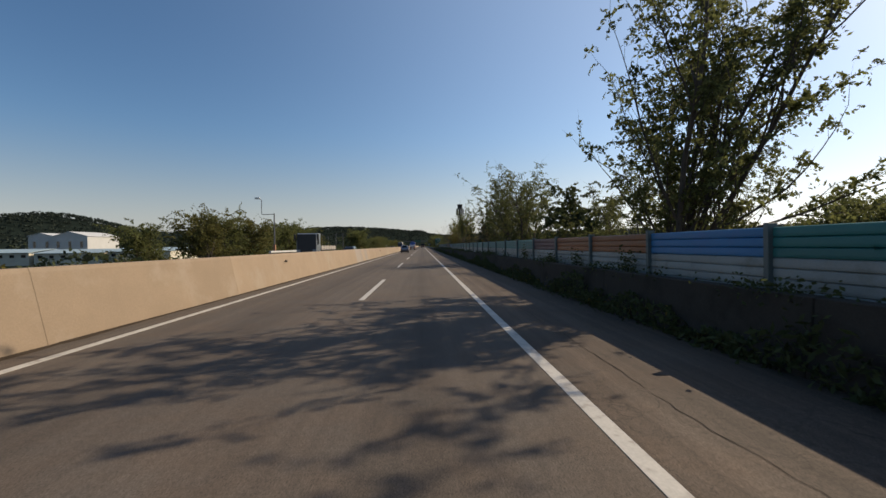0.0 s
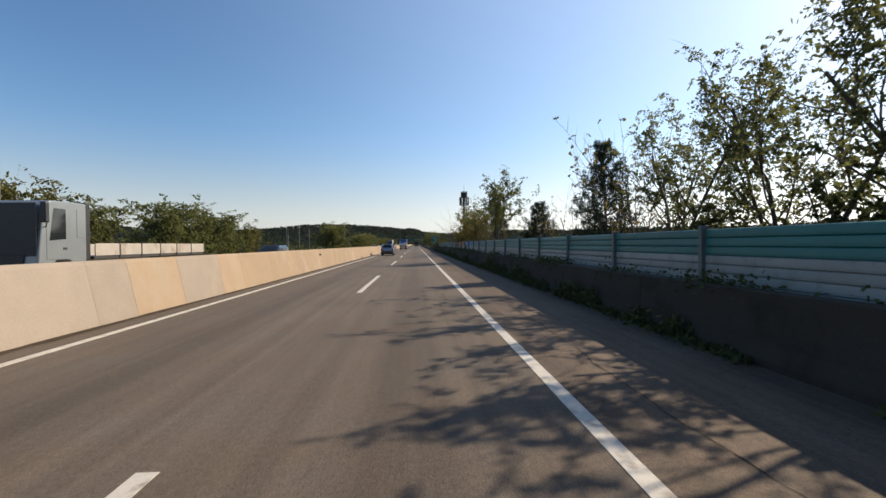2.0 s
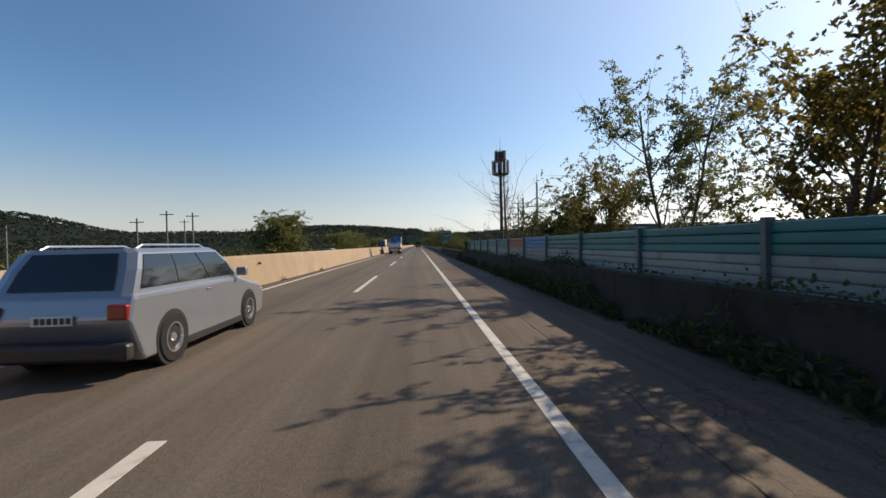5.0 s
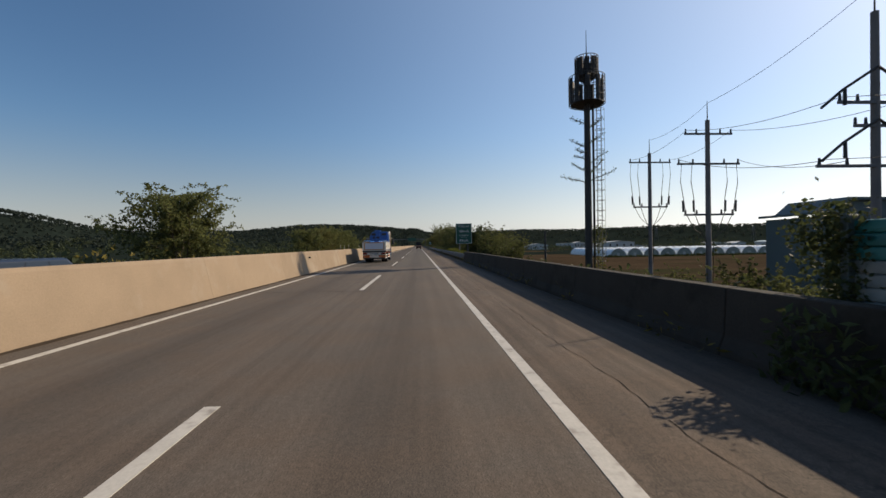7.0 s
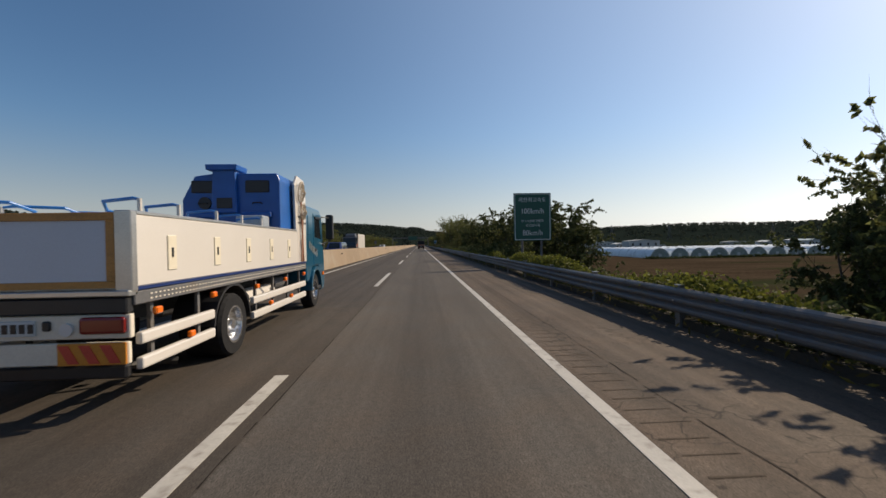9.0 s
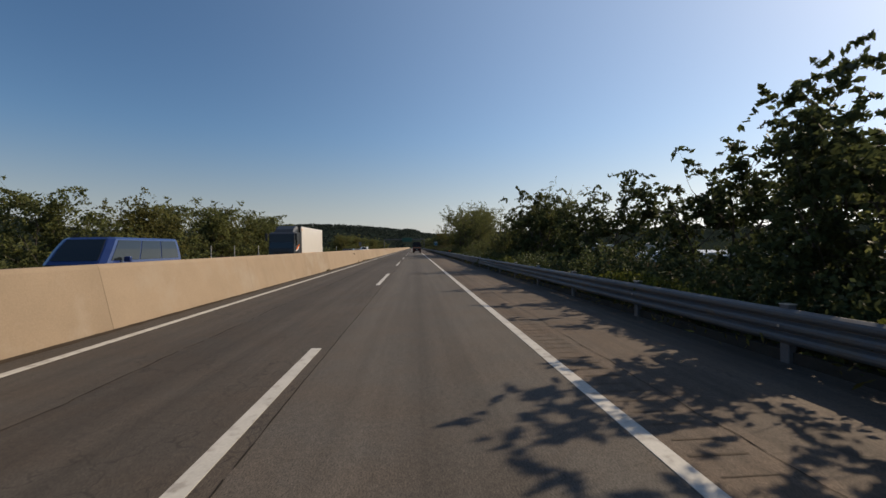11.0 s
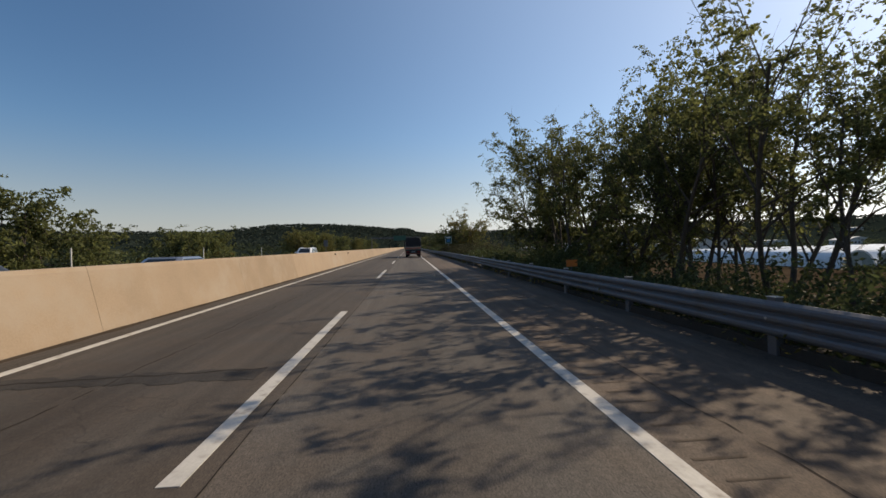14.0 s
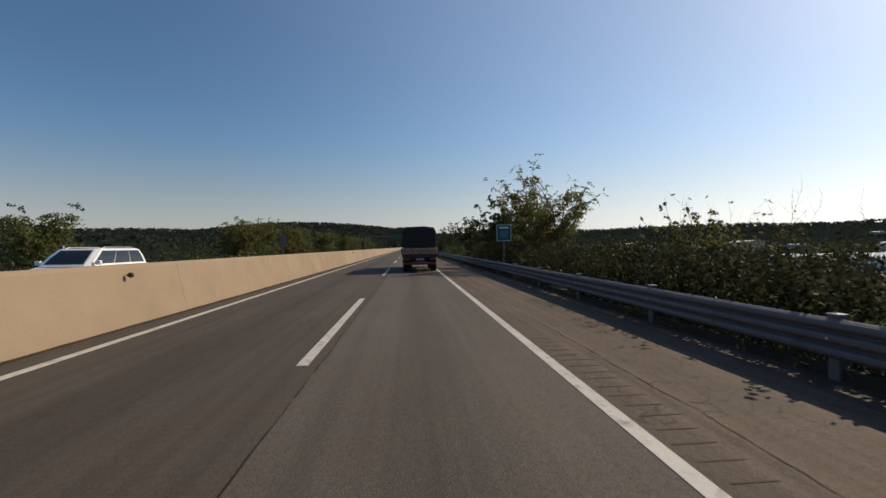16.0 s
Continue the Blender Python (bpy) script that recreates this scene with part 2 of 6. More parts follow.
M_WOODS = mat("far_woods_leaf", (0.052, 0.064, 0.034), 0.9, spec=0.05, scale=0.02, vary=0.35, fine=0.5, bump=0, per_island=0.8, through_light=0.35)
M_HILLW = mat("hill_woods_leaf", (0.036, 0.047, 0.038), 0.9, spec=0.05, scale=0.02, vary=0.3, fine=0.5, bump=0, per_island=0.5, through_light=0.35)
M_RUBBER = mat("tyre_rubber", (0.016, 0.016, 0.017), 0.85, scale=8, vary=0.3, bump=0.3, spec=0.2)
M_BLACK = mat("black_plastic", (0.018, 0.018, 0.02), 0.45, scale=6, vary=0.3)
M_DARKSTEEL = mat("dark_chassis", (0.04, 0.038, 0.036), 0.6, 0.3, scale=5, vary=0.4)
M_CHROME = mat("bright_rim", (0.7, 0.7, 0.7), 0.22, 0.95, scale=6, vary=0.12, bump=0.05)
M_ALU = mat("brushed_aluminium", (0.5, 0.49, 0.47), 0.35, 0.8, scale=4, vary=0.15, bump=0.05)
M_GLASS = glass_mat("vehicle_glass", (0.012, 0.015, 0.017))
M_REDLENS = glass_mat("red_lens", (0.2, 0.014, 0.012), 0.15)
M_ORLENS = glass_mat("amber_lens", (0.8, 0.16, 0.01), 0.2)
M_CLEAR = glass_mat("lamp_lens", (0.55, 0.57, 0.58), 0.1)
M_TBLUE = mat("truck_blue", (0.004, 0.11, 0.2), 0.3, 0.35, scale=2, vary=0.1, fine=20, bump=0.0, coat=0.8)
M_TANK = mat("blue_tank_plastic", (0.004, 0.085, 0.33), 0.38, scale=3, vary=0.2, bump=0.05)
M_HOSE = mat("blue_hose", (0.02, 0.17, 0.5), 0.35, scale=5, vary=0.15)
M_TWHITE = mat("white_box_paint", (0.6, 0.565, 0.52), 0.35, scale=1, vary=0.05, bump=0.03, coat=0.3)
M_CREAM = mat("cream_plastic", (0.66, 0.6, 0.47), 0.45, scale=4, vary=0.06)
M_WOODF = mat("varnished_wood", (0.42, 0.19, 0.04), 0.45, scale=3, vary=0.3, streak=(1, 1, 6))
M_SILVER = mat("silver_paint", (0.26, 0.28, 0.32), 0.3, 0.6, scale=2, vary=0.06, bump=0, coat=0.8)
M_WHITECAR = mat("white_car_paint", (0.78, 0.78, 0.77), 0.3, scale=2, vary=0.04, bump=0, coat=0.8)
M_DARKCAR = mat("dark_car_paint", (0.018, 0.02, 0.026), 0.25, 0.2, scale=2, vary=0.1, bump=0, coat=0.8)
M_GREYCAB = mat("grey_cab_paint", (0.17, 0.19, 0.2), 0.35, 0.2, scale=2, vary=0.08, bump=0, coat=0.6)
M_BLACKCAB = mat("black_cab_paint", (0.014, 0.016, 0.02), 0.45, 0.0, scale=2, vary=0.15, bump=0, coat=0.2)
M_NAVY = mat("navy_van_paint", (0.015, 0.035, 0.14), 0.3, scale=2, vary=0.1, bump=0, coat=0.7)
M_TARP = mat("dark_tarpaulin", (0.014, 0.014, 0.016), 0.85, scale=2, vary=0.3, fine=20, bump=0.5, dist=0.05)
M_REDBOARD = mat("red_reflector", (0.55, 0.06, 0.04), 0.4, scale=4, vary=0.15)
M_DARKRED = mat("dull_red_paint", (0.13, 0.028, 0.02), 0.6, scale=4, vary=0.25)
M_FADED = mat("faded_orange_reflector", (0.36, 0.1, 0.05), 0.5, scale=4, vary=0.25)
M_DULLB = mat("dirty_cream_board", (0.3, 0.26, 0.2), 0.6, scale=4, vary=0.25)
M_YELBOARD = mat("yellow_reflector", (0.62, 0.24, 0.03), 0.4, scale=4, vary=0.15)
M_WHBOARD = mat("pale_reflector", (0.68, 0.62, 0.52), 0.4, scale=4, vary=0.1)
M_PLATE = mat("number_plate", (0.5, 0.54, 0.55), 0.4, scale=4, vary=0.06)
M_SIGN = mat("sign_green", (0.004, 0.075, 0.052), 0.4, scale=1, vary=0.12, bump=0.03, stain=(0.01, 0.06, 0.045), stain_scale=2)
M_SIGNW = mat("sign_white", (0.6, 0.63, 0.62), 0.5, scale=3, vary=0.08, bump=0)
M_POLE = mat("concrete_pole", (0.16, 0.15, 0.145), 0.85, scale=2, vary=0.25, bump=0.2)
M_MAST = mat("dark_mast_steel", (0.035, 0.034, 0.034), 0.6, 0.3, scale=2, vary=0.3)
M_WIRE = mat("cable", (0.02, 0.02, 0.02), 0.6, scale=5, vary=0.2, bump=0)
M_PLASTIC = mat("greenhouse_film", (0.72, 0.74, 0.74), 0.35, scale=0.4, vary=0.12, fine=3, bump=0.2, stain=(0.5, 0.52, 0.5), stain_scale=0.3)
M_SHEDW = mat("shed_wall", (0.06, 0.1, 0.11), 0.6, scale=0.6, vary=0.2, streak=(1, 1, 0.2))
M_WALLW = mat("pale_wall", (0.46, 0.455, 0.43), 0.7, scale=0.3, vary=0.12, per_object=0.4)
M_CREAMW = mat("cream_wall", (0.5, 0.46, 0.36), 0.7, scale=0.3, vary=0.12, per_object=0.4)
M_ROOFB = mat("blue_roof", (0.27, 0.35, 0.38), 0.5, scale=0.3, vary=0.2)
M_ROOFW = mat("pale_roof", (0.5, 0.5, 0.49), 0.5, scale=0.3, vary=0.12)
M_NET = mat("net_twine", (0.42, 0.35, 0.27), 0.8, scale=20, vary=0.3)
M_BAMBOO = mat("net_handle_wood", (0.32, 0.15, 0.09), 0.6, scale=6, vary=0.25)

# ---- building helpers ----


def empty(name, label="", category="", group="", kind=""):
    return tagged(new(name), label, category, group, kind)


def part(name, bm, material, parent=None, label=""):
    me = bpy.data.meshes.new(name)
    bm.to_mesh(me)
    bm.free()
    me.materials.append(material)
    ob = new(name, me)
    if parent:
        ob.parent = parent
    if label:
        ob["label"] = label
    return ob


def part_raw(name, v, f, material, parent=None, label=""):
    me = bpy.data.meshes.new(name)
    me.from_pydata(v, [], f)
    me.materials.append(material)
    ob = new(name, me)
    if parent:
        ob.parent = parent
    if label:
        ob["label"] = label
    return ob


def again(ob, m, parent=None):
    """Another piece on the same mesh."""
    o = new(ob.name.split(".")[0], ob.data)
    o.parent = parent or ob.parent
    o.matrix_basis = m
    for k in ("label", "category", "group", "kind"):
        if k in ob:
            o[k] = ob[k]
    return o


def add_box(bm, x0, x1, y0, y1, z0, z1, bev=0.0, seg=1):
    r = bmesh.ops.create_cube(bm, size=1, matrix=Matrix.Translation(((x0 + x1) / 2, (y0 + y1) / 2, (z0 + z1) / 2)) @ Matrix.Diagonal((x1 - x0, y1 - y0, z1 - z0, 1)))
    if bev:
        es = list({e for v in r["verts"] for e in v.link_edges})
        bmesh.ops.bevel(bm, geom=es, offset=bev, segments=seg, affect="EDGES", profile=0.5)
    return bm


def box(x0, x1, y0, y1, z0, z1, bev=0.0, seg=1):
    return add_box(bmesh.new(), x0, x1, y0, y1, z0, z1, bev, seg)


def add_cyl(bm, p0, p1, r0, r1=None, n=12):
    p0, p1 = Vector(p0), Vector(p1)
    d = p1 - p0
    q = d.to_track_quat("Z", "Y").to_matrix().to_4x4()
    bmesh.ops.create_cone(bm, cap_ends=True, segments=n, radius1=r0, radius2=r0 if r1 is None else r1, depth=d.length,
                          matrix=Matrix.Translation((p0 + p1) / 2) @ q)
    return bm


def cyl(p0, p1, r0, r1=None, n=12):
    return add_cyl(bmesh.new(), p0, p1, r0, r1, n)


def add_prism(bm, pts, axis, a0, a1):
    """A closed outline pushed along an axis: 'x' takes (y, z), 'y' takes (x, z), 'z' takes (x, y)."""
    def at(p, a):
        return {"x": (a, p[0], p[1]), "y": (p[0], a, p[1]), "z": (p[0], p[1], a)}[axis]
    lo = [bm.verts.new(at(p, a0)) for p in pts]
    hi = [bm.verts.new(at(p, a1)) for p in pts]
    fs = [bm.faces.new(lo[::-1]), bm.faces.new(hi)]
    for i in range(len(pts)):
        j = (i + 1) % len(pts)
        fs.append(bm.faces.new((lo[i], lo[j], hi[j], hi[i])))
    bmesh.ops.recalc_face_normals(bm, faces=fs)
    return bm


def prism(pts, axis, a0, a1, bev=0.0, seg=2):
    bm = add_prism(bmesh.new(), pts, axis, a0, a1)
    if bev:
        bmesh.ops.bevel(bm, geom=bm.edges[:], offset=bev, segments=seg, affect="EDGES", profile=0.5)
    return bm


def loft(rings):
    """Skin over rings of equally many points, capped at both ends."""
    bm = bmesh.new()
    vs = [[bm.verts.new(p) for p in r] for r in rings]
    n = len(rings[0])
    for a, b in zip(vs, vs[1:]):
        for i in range(n):
            bm.faces.new((a[i], a[(i + 1) % n], b[(i + 1) % n], b[i]))
    bm.faces.new(vs[0][::-1])
    bm.faces.new(vs[-1])
    bmesh.ops.recalc_face_normals(bm, faces=bm.faces[:])
    return bm


def add_tube(bm, pts, r, n=6):
    pts = [Vector(p) for p in pts]
    rings = []
    for i, p in enumerate(pts):
        d = (pts[min(i + 1, len(pts) - 1)] - pts[max(i - 1, 0)]).normalized()
        s = d.cross(Vector((0, 0, 1)))
        s = s.normalized() if s.length > 0.01 else Vector((1, 0, 0))
        u = s.cross(d)
        rr = r[i] if isinstance(r, (list, tuple)) else r
        rings.append([bm.verts.new(p + rr * (math.cos(2 * math.pi * k / n) * s + math.sin(2 * math.pi * k / n) * u)) for k in range(n)])
    for a, b in zip(rings, rings[1:]):
        for i in range(n):
            bm.faces.new((a[i], a[(i + 1) % n], b[(i + 1) % n], b[i]))
    bm.faces.new(rings[0][::-1])
    bm.faces.new(rings[-1])
    return bm


def tube(pts, r, n=6):
    return add_tube(bmesh.new(), pts, r, n)


def sag(a, b, drop, n=14):
    a, b = Vector(a), Vector(b)
    return [a.lerp(b, k / n) - Vector((0, 0, drop * 4 * (k / n) * (1 - k / n))) for k in range(n + 1)]


# ---- ground: one sheet to the horizon, road on an embankment ----
BUMPS = [(-800, 1000, 72, 130, 250), (-1550, 1250, 60, 420, 400), (-700, 1500, 55, 300, 300), (-290, 1330, 48, 230, 220), (-90, 1550, 42, 200, 250),
         (-480, 620, 13, 170, 220), (-620, 330, 14, 200, 200), (-380, 900, 18, 200, 200), (-900, 700, 28, 250, 300),
         (650, 1250, 42, 420, 200), (1150, 1000, 48, 350, 260), (1500, 600, 52, 350, 350), (300, 1700, 40, 300, 250), (900, 1800, 60, 500, 250)]


def smooth(a, b, x):
    k = min(1, max(0, (x - a) / (b - a)))
    return k * k * (3 - 2 * k)


def ground_z(x, y):
    if x > 0:
        low = -1.6 - 4.9 * smooth(125, 175, y)
        z = -0.35 + (low + 0.35) * smooth(6.3, 14 + 8 * smooth(125, 175, y), x)
    else:
        z = -0.35 - 4.2 * smooth(-22, -40, x) if x < -22 else -0.35
    far = smooth(60, 160, abs(x) + max(0, y - 700) * 0.5)
    for bx, by, h, wx, wy in BUMPS:
        z += h * far * math.exp(-((x - bx) / wx) ** 2 - ((y - by) / wy) ** 2)
    if far > 0:
        z += far * 2.5 * noise.noise((x * 0.006, y * 0.006, 0.3)) * (1 if abs(x) > 200 else 0.3)
    return z


def axis_steps(lo, hi, near, far, mid0, mid1):
    a, out = mid0, []
    while a < mid1:
        out.append(a)
        a += near
    s = near
    while a < hi:
        out.append(a)
        s = min(far, s * 1.12)
        a += s
    a, s, back = mid0, near, []
    while a > lo:
        s = min(far, s * 1.12)
        a -= s
        back.append(a)
    return back[::-1] + out + [hi]


gx = axis_steps(-3500, 3500, 2.0, 90, -44, 30)
gy = axis_steps(-500, 4200, 8.0, 90, -60, 420)
gv = [(x, y, ground_z(x, y)) for y in gy for x in gx]
nx = len(gx)
gf = [(j * nx + i, j * nx + i + 1, (j + 1) * nx + i + 1, (j + 1) * nx + i) for j in range(len(gy) - 1) for i in range(nx - 1)]
ground = part_raw("ground", gv, gf, M_GROUND)
tagged(ground, "olive brown soil and stubble fields falling away", "ground", kind="structure")
ground.data.materials.append(M_HILL)
for p in ground.data.polygons:
    p.use_smooth = True
    c = p.center
    if c.z > 2.5 or c.x < -50 and noise.noise((c.x * 0.008, c.y * 0.008, 2.2)) > -0.5 or c.y > 440 and noise.noise((c.x * 0.006, c.y * 0.012, 5.2)) > -0.25 or c.y > 900 or c.x > 320:
        p.material_index = 1

# ---- road ----
X_EDGE, X_DASH, X_LEFT = 1.687, -1.912, -5.867
Y0, Y1 = -60, 1150


def strip(name, x0, x1, y0, y1, z, material, label, thick=0.3, step=10.0):
    n = max(1, int((y1 - y0) / step))
    v, f = [], []
    for i in range(n + 1):
        y = y0 + (y1 - y0) * i / n
        v += [(x0, y, z), (x1, y, z), (x1, y, z - thick), (x0, y, z - thick)]
        if i:
            a = 4 * i
            f += [(a - 4, a - 3, a + 1, a), (a - 3, a - 2, a + 2, a + 1), (a - 1, a - 4, a, a + 3)]
    f += [(0, 3, 2, 1), (4 * n, 4 * n + 1, 4 * n + 2, 4 * n + 3)]
    return tagged(part_raw(name, v, f, material), label, "road", kind="structure")


strip("road_left_lane_new", -7.3, -1.66, 172.4, Y1, 0.0, M_ASPH_MID, "dark patched asphalt of the passing lane")
strip("road_left_lane", -7.3, -1.66, Y0, 172.4, 0.0, M_ASPH_OLD, "worn brownish asphalt of the passing lane")
strip("road_right_lane", -1.66, X_EDGE, Y0, 170.2, 0.0, M_ASPH_OLD, "worn brownish asphalt of the slow lane")
strip("road_right_lane_new", -1.66, X_EDGE, 170.2, Y1, 0.0, M_ASPH_NEW, "darker resurfaced asphalt of the slow lane")
strip("road_shoulder_end", X_EDGE, 4.86, 178, Y1, 0.0, M_ASPH_SHO, "cracked brown asphalt shoulder beside the guardrail")
strip("road_shoulder", X_EDGE, 5.75, Y0, 178, 0.0, M_ASPH_SHO, "cracked brown asphalt shoulder")
strip("road_opposite", -20.6, -7.3, Y0, Y1, 0.0, M_ASPH_OLD, "worn asphalt of the opposite carriageway")
M_PATCH = asphalt("asphalt_patch", (0.027, 0.024, 0.021), 0.5, 0.25, (), 0.5)


def patch(x0, x1, y0, y1, seed):
    """A thin repair with ragged ends, a few millimetres proud."""
    rnd = random.Random(seed)
    n = 22
    far = [(x0 + (x1 - x0) * i / n, y1 + rnd.uniform(-0.09, 0.09)) for i in range(n + 1)]
    near = [(x0 + (x1 - x0) * i / n, y0 + rnd.uniform(-0.09, 0.09)) for i in range(n + 1)]
    v = [(x, y, 0.004) for x, y in near] + [(x, y, 0.004) for x, y in far]
    f = [(i, i + 1, n + 2 + i, n + 1 + i) for i in range(n)]
    tagged(part_raw("road_patch", v, f, M_PATCH), "dark ragged asphalt repair in the passing lane", "road patch", kind="structure")


for k, (xa, xb, ya, yb) in enumerate(((-5.6, -2.1, 262.2, 262.9), (-5.5, -4.4, 268.2, 271.5), (-3.4, -2.3, 269.5, 272.4), (-5.6, -2.2, 276.0, 276.5))):
    patch(xa, xb, ya, yb, k)
strip("line_right", X_EDGE - 0.085, X_EDGE + 0.085, Y0, Y1, 0.006, M_PAINT, "worn white edge line", 0.01, 2.0)
strip("line_left", X_LEFT - 0.085, X_LEFT + 0.085, Y0, Y1, 0.006, M_PAINT, "white edge line beside the median", 0.01, 2.0)
strip("line_opposite", -8.35, -8.2, Y0, Y1, 0.006, M_PAINT, "white edge line of the opposite road", 0.01, 2.0)
dash = tagged(part("lane_dash", box(X_DASH - 0.085, X_DASH + 0.085, 0, 8.15, -0.004, 0.007), M_PAINT), "worn white lane dash on the asphalt", "road marking", "lane dashes", "structure")
dash.matrix_basis = pose(0, 13.5 - 60, 0)
for k in range(-2, 40):
    again(dash, pose(0, 13.5 + 20 * k, 0))
for k in range(-2, 30):
    again(dash, pose(-10, 5 + 20 * k, 0))

# short white blocks left between the lane dashes
for y in (264.4, 267.1):
    tagged(part("lane_block", box(-2.08, -1.96, y - 0.07, y + 0.08, -0.004, 0.007), M_PAINT), "small worn white block on the lane seam", "road marking", kind="structure")

# cracks and joints sealed with bitumen, rumble grooves


def crack(pts, w, seed, gaps=0.2):
    rnd = random.Random(seed)
    v, f = [], []
    for i, (x, y) in enumerate(pts):
        a, b = pts[max(0, i - 1)], pts[min(len(pts) - 1, i + 1)]
        d = Vector((b[0] - a[0], b[1] - a[1], 0)).normalized()
        s = Vector((-d.y, d.x, 0)) * w * rnd.uniform(0.4, 1.2)
        v += [Vector((x, y, 0.005)) + s, Vector((x, y, 0.005)) - s]
        if i and rnd.random() > gaps:
            f.append((2 * i - 2, 2 * i - 1, 2 * i + 1, 2 * i))
    return v, f


def wander(x0, y0, x1, y1, amp, step, seed):
    rnd = random.Random(seed)
    n = max(2, int(math.hypot(x1 - x0, y1 - y0) / step))
    o, out = 0, []
    for i in range(n + 1):
        o = o * 0.85 + rnd.uniform(-amp, amp)
        k = i / n
        dx, dy = x1 - x0, y1 - y0
        L = math.hypot(dx, dy)
        out.append((x0 + dx * k - dy / L * o, y0 + dy * k + dx / L * o))
    return out


CRACKS = [(2.55, -20, 2.65, 170, 0.05, 0.006), (2.45, 172, 2.6, 420, 0.03, 0.006), (-1.66, 170.4, -1.66, 420, 0.012, 0.009),
          (-2.05, 170.52, -0.6, 169.66, 0.05, 0.016), (-0.6, 169.66, 1.5, 168.8, 0.05, 0.008), (-2.15, 170.4, -1.85, 170.75, 0.06, 0.04), (2.12, 176.5, 2.27, 169.2, 0.07, 0.009), (-6.5, 153.5, 5, 152.6, 0.05, 0.02), (-5.8, 63.6, 1.6, 63.3, 0.03, 0.012),
          (-1.9, 27.6, 1.6, 27.3, 0.03, 0.008), (-6.2, 265.25, -2.0, 265.1, 0.04, 0.022), (-6.1, 266.0, -2.1, 265.95, 0.04, 0.022), (-4.4, 265.62, -2.9, 265.6, 0.2, 0.07), (-1.6, 260.7, 1.6, 260.6, 0.03, 0.018), (-5.7, 276.2, -2.2, 276.5, 0.1, 0.03),
          (2.2, 84.2, 3.4, 83.5, 0.12, 0.012), (-4.2, 200, -4.0, 300, 0.05, 0.012)]
for i, (xa, ya, xb, yb, amp, w) in enumerate(CRACKS):
    v, f = crack(wander(xa, ya, xb, yb, amp * 0.6, 0.16, i), w, i, 0.06)
    tagged(part_raw("crack_seal", v, f, M_CRACK), "dark sealed crack in the asphalt", "crack", kind="structure")
v, f = [], []
gr = random.Random(8)
for i in range(700):
    y = 172 + i * 0.3 + gr.uniform(-0.02, 0.02)
    x0, x1 = 1.87 + gr.uniform(-0.02, 0.03), 2.3 + gr.uniform(-0.05, 0.06)
    w = gr.uniform(0.008, 0.02)
    v += [(x0, y - w, 0.004), (x1, y - w * 0.6, 0.004), (x1, y + w * 0.6, 0.004), (x0, y + w, 0.004)]
    f.append((4 * i, 4 * i + 1, 4 * i + 2, 4 * i + 3))
tagged(part_raw("rumble_grooves", v, f, M_GROOVE), "row of dark rumble grooves cut in the shoulder", "rumble strip", kind="stuff")

v, f = crack(wander(-6.56, Y0, -6.56, 480, 0.012, 0.5, 77), 0.13, 77, 0.0)
tagged(part_raw("grit", v, f, M_GRIT), "dark grit collected along the median foot", "grit", kind="stuff")

# ---- median barrier ----
median = empty("median_barrier", "tan cast concrete median barrier with vertical joints", "barrier", kind="structure")
prof = [(-6.68, -0.02), (-6.69, 0.05), (-6.965, 1.3), (-7.0, 1.385), (-7.25, 1.385), (-7.285, 1.3), (-7.56, 0.05), (-7.57, -0.02)]
seg = part("barrier_segment", prism(prof, "y", 0.0, 7.997, 0.006, 1), M_BARRIER, median)
seg.matrix_basis = pose(0, -56, 0)
for k in range(1, 110):
    if k != 13:
        again(seg, pose(0, -56 + 8 * k, 0))
# one length recast in short greyer pieces
for y, long, m in ((48, 1.3, M_BARRIERP), (49.3, 2.2, M_BARRIER), (51.5, 2.6, M_BARRIERP), (54.1, 1.9, M_BARRIER), (44.9, 3.1, M_BARRIERP)):
    piece = part("barrier_segment", prism([(x + (0.003 if y < 48 else 0), z) for x, z in prof], "y", 0.0, long - 0.003, 0.006, 1), m, median)
    piece.matrix_basis = pose(0, y, 0.003 if y < 48 else 0)
marker = part("delineator", add_cyl(add_cyl(box(-6.9, -6.8, -0.015, 0.015, 0.98, 1.02, 0.004), (-6.8, -0.03, 1.0), (-6.8, 0.03, 1.0), 0.06, n=14), (-6.8, -0.04, 1.0), (-6.8, -0.03, 1.0), 0.045, n=14), M_BLACK, median, "small dark round delineator on a bracket")
marker.matrix_basis = pose(0, 69.9, 0)
for y in (21.9, 117.8, 165.5, 213.5, 261.6, 309.6, 317.7, 357.6):
    again(marker, pose(0, y, 0.14 if y > 300 else 0))
part("barrier_core", prism([(-6.8, -0.02), (-7.03, 1.35), (-7.22, 1.35), (-7.45, -0.02)], "y", -55.9, 820), M_CONC, median)

